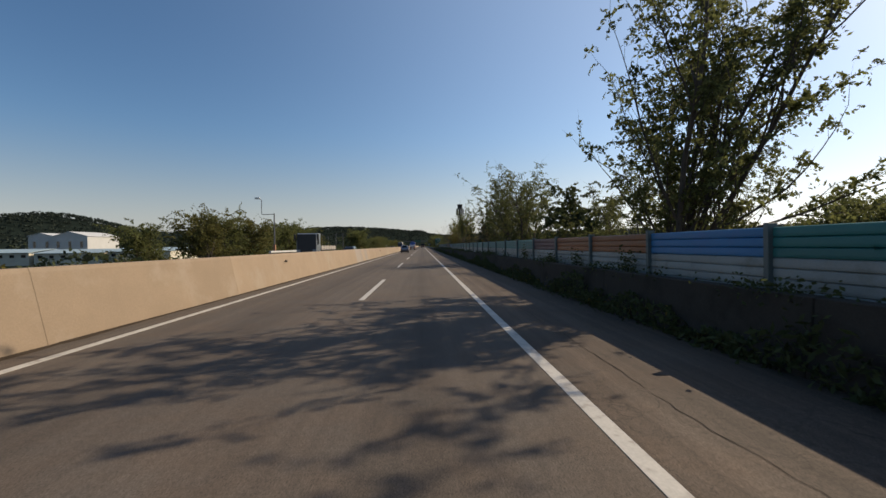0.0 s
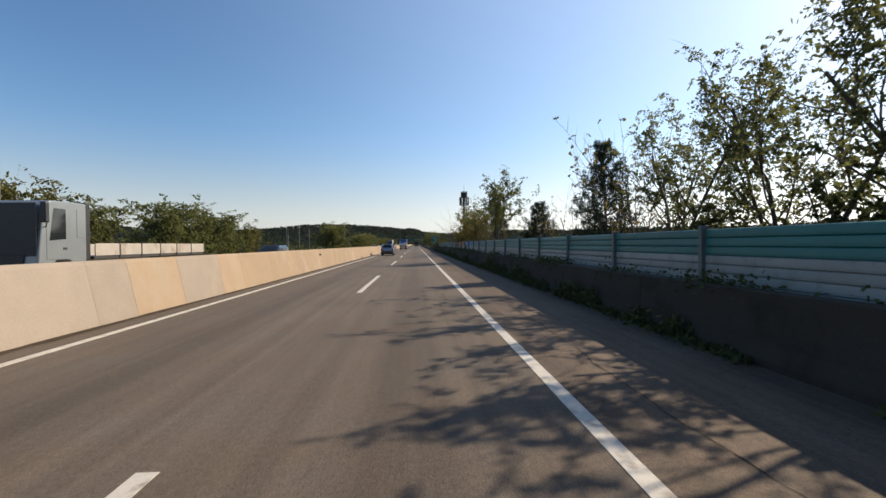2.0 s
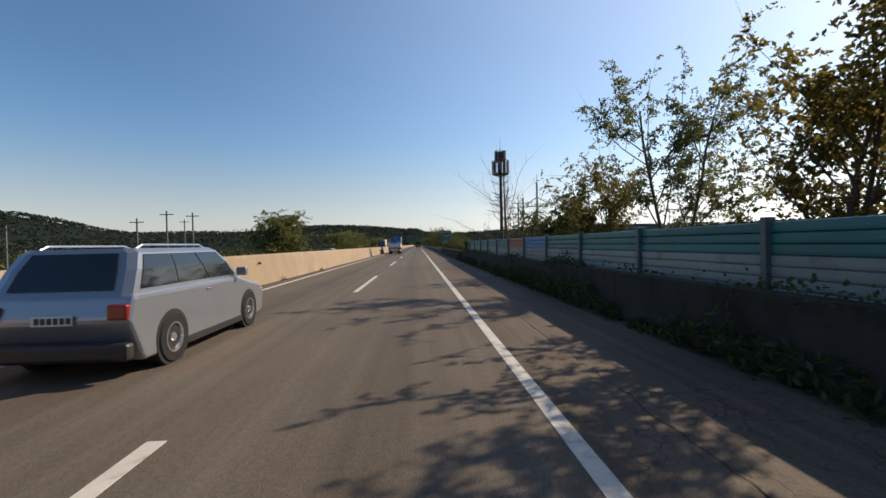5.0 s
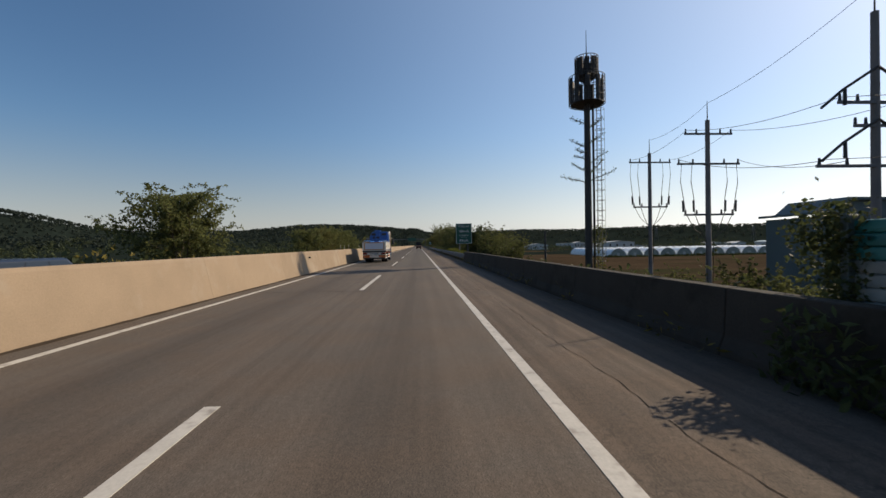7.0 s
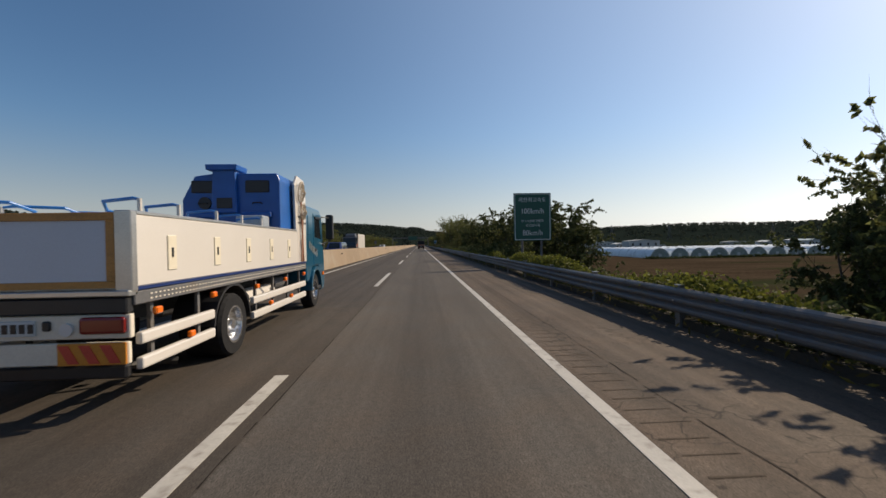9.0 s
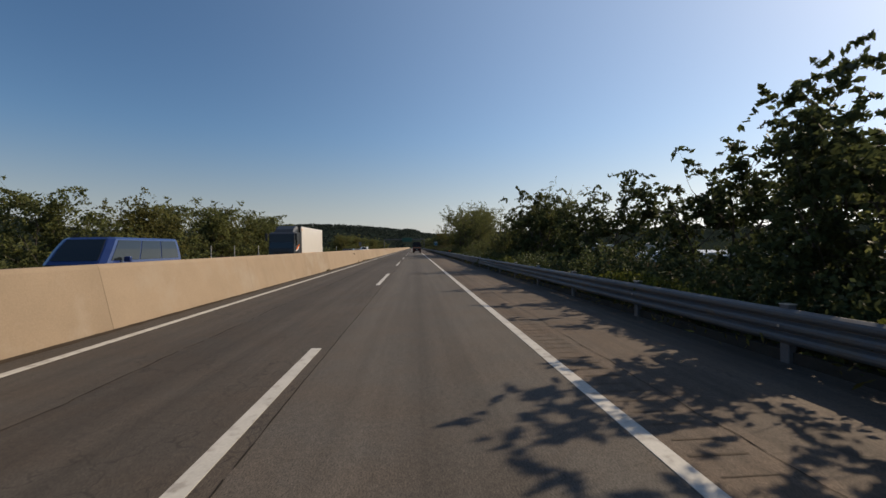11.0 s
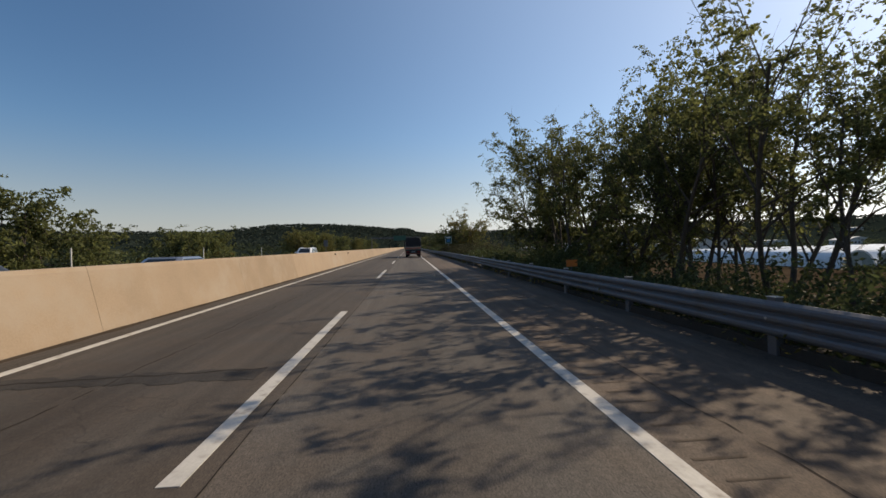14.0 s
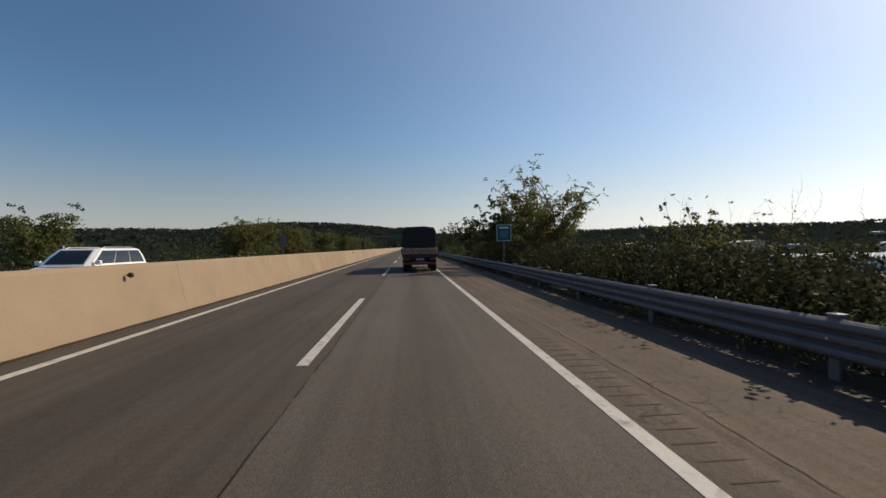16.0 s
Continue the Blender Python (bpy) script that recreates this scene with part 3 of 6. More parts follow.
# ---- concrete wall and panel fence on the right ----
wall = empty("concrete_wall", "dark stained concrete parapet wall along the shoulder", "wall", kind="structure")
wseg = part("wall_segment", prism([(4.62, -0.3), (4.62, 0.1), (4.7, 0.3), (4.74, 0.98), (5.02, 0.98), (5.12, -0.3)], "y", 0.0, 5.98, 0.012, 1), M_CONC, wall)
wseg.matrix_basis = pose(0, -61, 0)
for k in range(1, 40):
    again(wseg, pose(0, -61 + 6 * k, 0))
fence = empty("panel_fence", "temporary steel panel fence, teal over white, on a concrete wall", "fence")
BAY = 3.6
panels = {}
for key, m in (("t", M_TEAL), ("w", M_WHITEP), ("b", M_BLUEP), ("o", M_ORANP), ("d", M_BROWNP)):
    rib = [(5.535, 0.004), (5.517, 0.014), (5.512, 0.05), (5.514, 0.11), (5.517, 0.146), (5.535, 0.156), (5.545, 0.16), (5.55, 0.16), (5.55, 0.0), (5.545, 0.0)]
    panels[key] = part("fence_panel", prism(rib, "y", 0.04, BAY - 0.04), m, fence)
fpost = part("fence_post", box(5.43, 5.6, -0.05, 0.05, 0.75, 1.96, 0.008), M_POSTF, fence)
COL = {0: "b", 1: "o", 2: "o", 3: "d", 21: "b", 20: "b", 22: "o", 23: "o", 24: "d", 30: "b", 31: "o"}
first = {}
for k in range(-11, 38):
    y = 6.55 + BAY * k
    c = COL.get(k, "t")
    jig = random.Random(k)
    for r in range(-1, 6):
        key = c if r >= 3 else "w"
        m = Matrix.Translation((jig.uniform(-0.004, 0.004), y, 0.93 + r * 0.16)) @ Matrix.Diagonal((1, 0.6 if k == 37 else 1, 1, 1))
        if key not in first:
            first[key] = 1
            panels[key].matrix_basis = m
        else:
            again(panels[key], m)
    if k == -11:
        fpost.matrix_basis = pose(0, y, 0)
    else:
        again(fpost, pose(0, y, 0))
again(fpost, pose(0, 6.55 + BAY * 37.6, 0))

# ---- steel guardrail further on ----
rail = empty("guardrail", "grey three-wave steel guardrail with capped posts beside the shoulder", "guardrail")
face = []
for w in range(3):
    z0 = 0.27 + 0.165 * w
    face += [(4.79, z0), (4.735, z0 + 0.032), (4.72, z0 + 0.06), (4.72, z0 + 0.095), (4.735, z0 + 0.123), (4.79, z0 + 0.155)]
wprof = face + [(x + 0.012, z) for x, z in face[::-1]]
beam = part("beam", prism(wprof, "y", 0, 4.06), M_STEEL, rail)
beam.matrix_basis = pose(0, 178, 0)
rpost = part("rail_post", box(4.8, 4.92, -0.075, 0.075, -0.3, 0.8, 0.01), M_STEEL, rail)
rpost.matrix_basis = pose(0, 180, 0)
cap = part("post_cap", box(4.79, 4.93, -0.08, 0.08, 0.8, 0.812, 0.004), M_ALU, rail, "pale worn post cap")
cap.matrix_basis = pose(0, 180, 0)
bolt = part("beam_bolt", cyl((4.712, 0, 0), (4.74, 0, 0), 0.02, n=6), M_ALU, rail)
bolt.matrix_basis = pose(0, 180, 0.515)
for k in range(1, 95):
    again(beam, Matrix.Translation(((k % 2) * 0.006, 178 + 4 * k, 0)))
    again(rpost, pose(0, 180 + 4 * k, 0))
    again(cap, pose(0, 180 + 4 * k, 0))
    again(bolt, pose(0, 180 + 4 * k, 0.515))
# assumed kerb, its height set to block sun passing under the beam
kerb = strip("kerb", 4.86, 5.2, 178, 700, 0.16, M_CONC, "low dirty concrete kerb, raised to block sun under the guardrail", 0.5)

# ---- trees and plants ----


def leaf_quads(pos, size, rnd, droop=0.0, slim=0.5):
    """Small bent-free leaves: one rhombus each, at random turns."""
    n = len(pos)
    a = rnd.normal(size=(n, 3))
    a[:, 2] -= droop
    a /= np.linalg.norm(a, axis=1)[:, None]
    b = np.cross(a, rnd.normal(size=(n, 3)))
    b /= np.linalg.norm(b, axis=1)[:, None] + 1e-9
    s = size * rnd.uniform(0.6, 1.35, n)[:, None]
    v = np.empty((n, 4, 3))
    v[:, 0] = pos - a * s * 0.5
    v[:, 1] = pos + b * s * slim * 0.5
    v[:, 2] = pos + a * s * 0.5
    v[:, 3] = pos - b * s * slim * 0.5
    return v.reshape(-1, 3), np.arange(4 * n).reshape(-1, 4)


def leaf_part(name, pos, size, material, parent, seed, droop=0.0, slim=0.5, label=""):
    v, f = leaf_quads(np.asarray(pos, float), size, np.random.default_rng(seed), droop, slim)
    me = bpy.data.meshes.new(name)
    me.vertices.add(len(v))
    me.vertices.foreach_set("co", v.ravel())
    me.loops.add(f.size)
    me.loops.foreach_set("vertex_index", f.ravel())
    me.polygons.add(len(f))
    me.polygons.foreach_set("loop_start", np.arange(0, f.size, 4))
    me.update(calc_edges=True)
    me.materials.append(material)
    ob = new(name, me)
    if parent:
        ob.parent = parent
    if label:
        ob["label"] = label
    return ob


def grow(bm, p, d, length, r, level, rnd, spec, tips):
    """One limb and what springs from it. spec: levels, forks, spread, lift, wiggle."""
    n = 6 if level == 0 else 4 if level == 1 else 3 if level < spec["levels"] else 2
    pts, rad = [p.copy()], [r]
    q = d.copy()
    for i in range(n):
        q = (q + Vector([rnd.gauss(0, spec["wiggle"]) for _ in range(3)]) + Vector((0, 0, spec["lift"] * (1 if level else 0.3)))).normalized()
        p = p + q * (length / n)
        pts.append(p.copy())
        rad.append(r * (1 - 0.55 * (i + 1) / n) if level < spec["levels"] else r * (1 - 0.85 * (i + 1) / n))
    add_tube(bm[min(level, 1)], pts, rad, 7 if level == 0 else 5 if level < 2 else 3)
    if level >= spec["levels"]:
        tips.append((pts, length))
        return
    if level >= spec["levels"] - 1:
        tips.append((pts[1:], length))
    k = spec["forks"][level]
    for i in range(k):
        at = spec["first"][level] + (1 - spec["first"][level]) * (i + rnd.random() * 0.8) / k
        j = min(n - 1, int(at * n))
        base = pts[j].lerp(pts[j + 1], at * n - j)
        s = Vector([rnd.gauss(0, 1) for _ in range(3)])
        s = (s - s.dot(q) * q).normalized()
        sp = spec["spread"] * rnd.uniform(0.7, 1.25)
        nd = (q * math.cos(sp) + s * math.sin(sp)).normalized()
        ln = length * spec["shrink"] * rnd.uniform(0.7, 1.2) * (1.15 - 0.45 * at)
        grow(bm, base, nd, ln, max(0.006, rad[j] * 0.52), level + 1, rnd, spec, tips)
    if level:
        nd = (q + Vector([rnd.gauss(0, 0.25) for _ in range(3)])).normalized()
        grow(bm, pts[-1], nd, length * 0.6, max(0.006, rad[-1]), level + 1, rnd, spec, tips)


def scatter_on(tips, count, jitter, rnd, bald=0.38):
    """Leaf places in clumps: rosettes of short drooping sprays along the twigs, some twigs left bare."""
    pos = []
    kept = [t for t in tips if rnd.random() >= bald]
    per = max(1, round(count / 11 / max(1, len(kept))))
    for pts, length in kept:
        full = rnd.uniform(0.5, 1.5)
        for _ in range(max(1, round(per * full))):
            a = (0.25 + 0.75 * rnd.random() ** 0.6) * (len(pts) - 1.001)
            j = int(a)
            c = pts[j].lerp(pts[j + 1], a - j)
            d = Vector((rnd.gauss(0, 1), rnd.gauss(0, 1), rnd.gauss(0.1, 0.6))).normalized()
            side = d.cross(Vector((0, 0, 1)))
            side = side.normalized() if side.length > 0.05 else Vector((1, 0, 0))
            reach = jitter * rnd.uniform(1.0, 2.2)
            for k in range(11):
                q = (k + rnd.random()) / 11
                p = c + d * (reach * q) + side * (rnd.uniform(-1, 1) * 0.3 * jitter * (1.2 - q)) - Vector((0, 0, 0.3 * reach * q * q))
                pos.append((p.x, p.y, p.z + rnd.gauss(0, 0.12 * jitter)))
    return pos


def make_tree(kind, height, seed, leaf_mat, leaves, size, label, stems=1, spec=None, jitter=0.22, droop=0.4, category="tree", trunk_r=0.0, bald=0.38, bias=0.0):
    rnd = random.Random(seed)
    tree = empty("tree" if category == "tree" else category, label, category)
    base = {"levels": 3, "forks": (6, 4, 3), "first": (0.3, 0.25, 0.2), "spread": 0.75, "lift": 0.07, "wiggle": 0.1, "shrink": 0.5}
    base.update(spec or {})
    bm, tips = (bmesh.new(), bmesh.new()), []
    for s in range(stems):
        lean = 0.05 if stems == 1 else 0.22 if spec is None or spec["shrink"] > 0.4 else 0.13
        d = Vector((rnd.gauss(0, lean) + bias * (s + 0.5) / stems, rnd.gauss(0, lean) * (0.5 if bias else 1), 1)).normalized()
        off = Vector((rnd.gauss(0, 0.25), rnd.gauss(0, 0.25), 0)) if stems > 1 else Vector()
        grow(bm, off + Vector((0, 0, -0.4)), d, height * rnd.uniform(0.72, 0.85), trunk_r or 0.007 * height + 0.015, 0, rnd, base, tips)
    part("trunk", bm[0], M_BARK, tree)
    part("branchwork", bm[1], M_BARK, tree, "bare forking branches" if kind == "bare" else "")
    if leaves:
        leaf_part("crown", scatter_on(tips, leaves, jitter, rnd, bald), size, leaf_mat, tree, seed, droop)
    return tree


def make_pine(height, seed):
    rnd = random.Random(seed)
    tree = empty("pine_tree", "dark green young pine with upright tufted shoots", "pine tree")
    bm = bmesh.new()
    add_tube(bm, [(rnd.gauss(0, 0.03), rnd.gauss(0, 0.03), z) for z in np.linspace(-0.4, height, 9)], [0.11 * (1 - 0.85 * k / 8) for k in range(9)], 7)
    pos = []
    z = 0.16 * height
    while z < height * 0.985:
        k = 1 - z / height
        turn = rnd.uniform(0, 6.28)
        n = rnd.randint(5, 7)
        for i in range(n):
            a = turn + 6.28 * i / n + rnd.uniform(-0.25, 0.25)
            L = (0.18 + 2.1 * k ** 0.85) * rnd.uniform(0.65, 1.1)
            rise = rnd.uniform(0.12, 0.3)
            def along(q, a=a, L=L, rise=rise, z=z):
                return Vector((math.cos(a) * L * q, math.sin(a) * L * q, z + L * (rise * q + 0.3 * q * q)))
            add_tube(bm, [along(q) for q in (0, 0.3, 0.6, 0.85, 1)], [0.035, 0.028, 0.02, 0.014, 0.008], 4)
            for j in range(int(4 + 7 * L)):
                q = 1.0 if j == 0 else rnd.uniform(0.35, 1.0)
                spread = 0.16 * L * (1.1 - 0.6 * q)
                c = along(q) + Vector((rnd.gauss(0, spread), rnd.gauss(0, spread), rnd.uniform(-0.02, 0.08)))
                tall = rnd.uniform(0.22, 0.42)
                for h in range(26):
                    u = rnd.random()
                    r = 0.085 * (1 - 0.55 * u)
                    pos.append(c + Vector((rnd.gauss(0, r), rnd.gauss(0, r), u * tall)))
        z += height * rnd.uniform(0.055, 0.085)
    part("trunk", bm, M_BARK, tree)
    leaf_part("crown", pos, 0.17, M_NEEDLE, tree, seed, -0.8, 0.15)
    return tree


FEATHER = {"levels": 3, "forks": (9, 4, 3), "first": (0.36, 0.3, 0.2), "spread": 0.66, "lift": 0.06, "wiggle": 0.1, "shrink": 0.37}
BROAD = {"levels": 3, "forks": (8, 4, 2), "first": (0.15, 0.2, 0.15), "spread": 0.9, "lift": 0.05, "wiggle": 0.12, "shrink": 0.46}
TWIGGY = {"levels": 3, "forks": (5, 4, 3), "first": (0.2, 0.2, 0.2), "spread": 0.55, "lift": 0.05, "wiggle": 0.14, "shrink": 0.55}
KINDS = {}
KINDS["feather_a"] = make_tree("leafy", 10.5, 3, M_LEAF, 19000, 0.125, "tall feathery locust tree with thin green foliage", 2, dict(FEATHER, first=(0.17, 0.3, 0.2), forks=(11, 4, 2)), 0.3, bald=0.3)
KINDS["vase"] = make_tree("leafy", 12.0, 5, M_LEAF, 36000, 0.14, "tall vase-shaped locust tree with thin arching branches", 6, dict(FEATHER, spread=0.55, wiggle=0.09, shrink=0.36, first=(0.12, 0.3, 0.2), forks=(11, 4, 2)), 0.3, bald=0.15, bias=0.38)
KINDS["feather_c"] = make_tree("leafy", 9.0, 21, M_LEAF, 12500, 0.12, "spreading locust tree with sparse autumn foliage", 3, FEATHER, 0.28, bald=0.5)
KINDS["feather_b"] = make_tree("leafy", 9.0, 33, M_LEAF, 13500, 0.13, "round-crowned locust tree on slim forked stems", 3, dict(FEATHER, spread=0.8, shrink=0.36, first=(0.48, 0.25, 0.2), forks=(9, 4, 3)), 0.28, bald=0.36)
KINDS["broad_a"] = make_tree("leafy", 9.0, 14, M_LEAFD, 13000, 0.17, "dense dark green broadleaf tree on the embankment", 3, BROAD, 0.24, bald=0.35)
KINDS["broad_b"] = make_tree("leafy", 6.0, 31, M_LEAFD, 11500, 0.2, "dense dark green broadleaf shrub tree", 3, BROAD, 0.27, bald=0.22)
KINDS["yellow"] = make_tree("leafy", 8.5, 44, M_LEAFY, 19000, 0.145, "yellowing broadleaf tree in autumn leaf", 3, dict(FEATHER, spread=0.75, shrink=0.39, first=(0.22, 0.3, 0.2), forks=(10, 4, 2)), 0.3, bald=0.15)
KINDS["bare"] = make_tree("bare", 6.5, 52, M_LEAF, 0, 0.1, "leafless thin tree with forking grey branches", 2, TWIGGY)
KINDS["sparse"] = make_tree("leafy", 6.0, 61, M_LEAFY, 900, 0.1, "thin twiggy tree with few remaining leaves", 4, TWIGGY, 0.15, bald=0.6)
KINDS["shrub"] = make_tree("leafy", 3.6, 71, M_LEAF, 8000, 0.15, "leafy green roadside shrub with upright shoots", 6, TWIGGY, 0.13, category="shrub", trunk_r=0.035, bald=0.3)
KINDS["pine_a"] = make_pine(6.4, 5)
KINDS["pine_b"] = make_pine(5.4, 6)
FAR = dict(BROAD, levels=2, forks=(11, 5), first=(0.12, 0.2), shrink=0.5)
KINDS["left_a"] = make_tree("leafy", 8.0, 81, M_OLIVE, 9500, 0.27, "broad roadside tree with olive autumn foliage", 3, FAR, 0.62, bald=0.05)
KINDS["left_b"] = make_tree("leafy", 8.0, 92, M_LEAF, 9500, 0.27, "broad dark green tree beyond the opposite road", 3, FAR, 0.62, bald=0.05)
BASE_H = {}
# kind, x, y, height of the top above the road, turn
PLANTS = [
    ("vase", 7.6, 13.2, 11.8, 0), ("feather_c", 10.0, 13.8, 5.0, 200), ("feather_c", 8.8, 19.0, 4.6, 120), ("broad_b", 9.4, 26.2, 5.6, 80), ("shrub", 8.6, 23.0, 3.6, 0),
    ("feather_c", 8.8, 36.2, 8.6, 200), ("feather_c", 9.2, 40.2, 9.2, 300), ("feather_c", 10.2, 44.4, 8.4, 160), ("feather_c", 9.6, 49.0, 8.0, 110), ("feather_c", 9.2, 53.4, 7.4, 75), ("sparse", 9.6, 56.5, 6.6, 15), ("broad_b", 10.4, 41.5, 3.6, 10),
    ("pine_a", 9.3, 58.8, 6.6, 0), ("bare", 9.2, 62.8, 5.2, 100), ("sparse", 9.8, 66.0, 4.6, 90), ("broad_b", 10.5, 46.5, 3.8, 210), ("shrub", 9.0, 36.5, 3.6, 50), ("shrub", 9.2, 51.0, 3.4, 150),
    ("pine_b", 12.0, 79.2, 5.6, 40), ("feather_b", 6.9, 76.0, 8.7, 120), ("pine_a", 9.4, 85.2, 5.2, 200), ("sparse", 9.0, 82.5, 4.8, 10), ("bare", 9.2, 90.5, 5.2, 200), ("bare", 9.8, 92.5, 4.6, 300), ("sparse", 9.0, 88.0, 4.4, 60),
    ("feather_c", 9.2, 96.5, 7.6, 20), ("yellow", 9.6, 100.0, 8.0, 0), ("yellow", 9.0, 106.0, 7.8, 130), ("feather_a", 9.4, 112.5, 9.0, 250), ("yellow", 10.0, 119.0, 7.4, 300), ("broad_b", 10, 126.0, 5.0, 20),
    ("bare", 7.7, 133.4, 9.8, 20), ("sparse", 11.5, 139.5, 5.2, 140), ("broad_b", 13.0, 141.0, 5.0, 100), ("broad_b", 13.0, 147.0, 2.4, 10), ("sparse", 10.0, 131.0, 5.2, 10),
    ("shrub", 7.4, 176.5, 2.9, 0), ("shrub", 8.8, 181.8, 4.0, 60), ("shrub", 7.4, 172.8, 1.9, 200), ("shrub", 8.2, 178.8, 3.2, 100), ("shrub", 8.9, 176.0, 2.8, 20), ("shrub", 8.4, 174.0, 2.6, 250), ("broad_b", 9.2, 184.5, 3.2, 30),
    ("broad_b", 9.2, 209.6, 4.9, 0), ("broad_b", 8.0, 213.0, 5.0, 50), ("broad_b", 8.8, 217.5, 5.0, 120), ("broad_b", 8.2, 222.0, 4.7, 190), ("broad_b", 9.0, 227.0, 4.6, 260), ("shrub", 9.8, 208.0, 3.4, 20), ("left_b", 26, 24, 4.8, 0), ("left_b", 33, 31, 5.2, 90), ("left_b", 22, 33, 4.4, 200), ("left_b", 40, 26, 5.4, 150), ("shrub", 7.2, 210.5, 3.4, 120), ("shrub", 7.2, 219.0, 3.6, 210), ("broad_b", 8.0, 233.0, 4.2, 310),
    ("broad_b", 9.0, 246.4, 4.3, 20), ("broad_b", 8.8, 249.4, 3.9, 90), ("broad_b", 8.8, 252.2, 3.6, 200), ("broad_b", 10.2, 247.4, 4.8, 280), ("broad_b", 9.2, 254.6, 2.6, 330), ("shrub", 8.0, 252.0, 2.6, 10), ("shrub", 8.6, 257.5, 1.6, 30), ("broad_b", 8.6, 242.6, 5.6, 100), ("feather_c", 8.8, 244.0, 5.8, 60), ("shrub", 7.2, 247.5, 3.2, 160), ("shrub", 7.6, 144.8, 1.2, 10), ("shrub", 8.2, 146.8, 1.4, 80), ("shrub", 9.0, 151.0, 0.9, 140), ("shrub", 6.6, 245.0, 3.0, 70), ("shrub", 6.7, 248.6, 2.6, 130), ("sparse", 9.6, 262.0, 1.8, 40),
    ("shrub", 7.8, 270.6, 2.4, 20), ("shrub", 7.3, 266.4, 2.7, 250), ("shrub", 7.2, 262.6, 2.4, 200), ("shrub", 8.0, 264.6, 2.6, 300), ("shrub", 8.2, 268.4, 2.7, 140), ("feather_a", 8.4, 277.8, 6.0, 200), ("feather_c", 8.8, 280.2, 7.8, 10), ("feather_c", 9.2, 284.6, 8.4, 45), ("feather_a", 9.6, 288.6, 8.8, 170), ("feather_a", 8.6, 292.4, 9.2, 230), ("feather_a", 8.6, 295.4, 9.6, 300), ("feather_c", 11.0, 283.0, 7.8, 130), ("feather_a", 8.6, 298.4, 8.8, 0), ("broad_a", 9.0, 300.4, 6.2, 20), ("feather_c", 10.2, 287.0, 8.4, 75), ("feather_a", 10.4, 290.6, 9.2, 200), ("feather_c", 10.0, 294.2, 9.2, 120), ("shrub", 9.6, 288.4, 3.0, 40), ("shrub", 10.0, 292.6, 3.2, 160), ("broad_b", 11.4, 206.8, 4.3, 240), ("feather_c", 10.4, 284.0, 6.6, 200), ("broad_b", 9.8, 298.0, 4.2, 100),
    ("sparse", 8.6, 318.5, 3.0, 10), ("shrub", 8.8, 319.4, 2.9, 80), ("bare", 9.4, 317.0, 3.2, 60), ("shrub", 9.0, 325.0, 2.0, 140), ("bare", 9.4, 314.8, 2.6, 200), ("yellow", 9.4, 337.5, 8.0, 60), ("broad_b", 8.6, 341.5, 5.6, 140), ("feather_c", 9.6, 334.5, 6.2, 200), ("broad_b", 8.6, 350, 5.2, 20), ("broad_b", 9, 362, 5.2, 150), ("broad_a", 10, 378, 6.5, 20), ("broad_a", 11, 400, 7, 80), ("broad_b", 9, 420, 5, 10), ("broad_a", 12, 450, 8, 200), ("broad_a", 10, 500, 8, 40), ("left_b", 12, 560, 9, 0), ("left_b", 11, 620, 9, 100),
    ("left_a", -27, 57.0, 7.6, 0), ("left_b", -28, 63.5, 7.0, 60), ("left_a", -27, 70.0, 7.2, 130), ("left_b", -28, 76.5, 6.2, 200), ("left_b", -27, 88.5, 7.4, 20), ("left_b", -28, 94.0, 7.2, 100), ("left_a", -27.5, 106.5, 5.6, 220), ("left_b", -27, 98.0, 6.8, 150), ("left_b", -27.5, 103.2, 6.2, 40), ("left_b", -30, 48, 5.0, 10),
    ("left_b", -27, 188.5, 9.0, 0), ("left_b", -28.5, 193.0, 10.0, 120), ("left_b", -27, 276, 8.2, 20), ("left_a", -28, 281, 8.6, 90), ("left_b", -27, 287.5, 8.2, 180), ("left_b", -28, 294.5, 8.0, 240), ("left_b", -27.5, 302, 7.0, 300), ("left_b", -28, 266, 7.6, 30), ("left_a", -28, 258, 7.2, 190), ("left_b", -29, 248, 7.0, 280),
    ("left_a", -27, 382, 7.2, 10), ("left_b", -28, 390, 7.4, 120), ("left_a", -27, 400, 7, 200), ("left_b", -29, 312, 4.2, 0), ("left_b", -30, 330, 5.2, 130), ("left_b", -34, 350, 6, 10), ("left_b", -30, 430, 8, 0), ("left_b", -29, 460, 8, 90), ("left_a", -30, 500, 8, 200), ("left_b", -30, 545, 8.5, 30), ("left_b", -30, 600, 9, 300)]
used = set()
for kind, ob in KINDS.items():
    zs = np.concatenate([[w.co.z for w in c.data.vertices] for c in ob.children])
    BASE_H[kind] = float(np.percentile(zs, 99.85))
for kind, x, y, top, turn in PLANTS:
    z = ground_z(x, y)
    s = (top - z) / BASE_H[kind]
    m = Matrix.Translation((x, y, z)) @ Matrix.Rotation(radians(turn), 4, "Z") @ Matrix.Diagonal((s, s, s, 1))
    ob = KINDS[kind]
    if kind not in used:
        used.add(kind)
        ob.matrix_basis = m
    else:
        o = copy_thing(ob, Matrix())
        o.matrix_basis = m
    ob["group"] = "roadside trees"

# undergrowth, vines and dry grass: nobody could count them


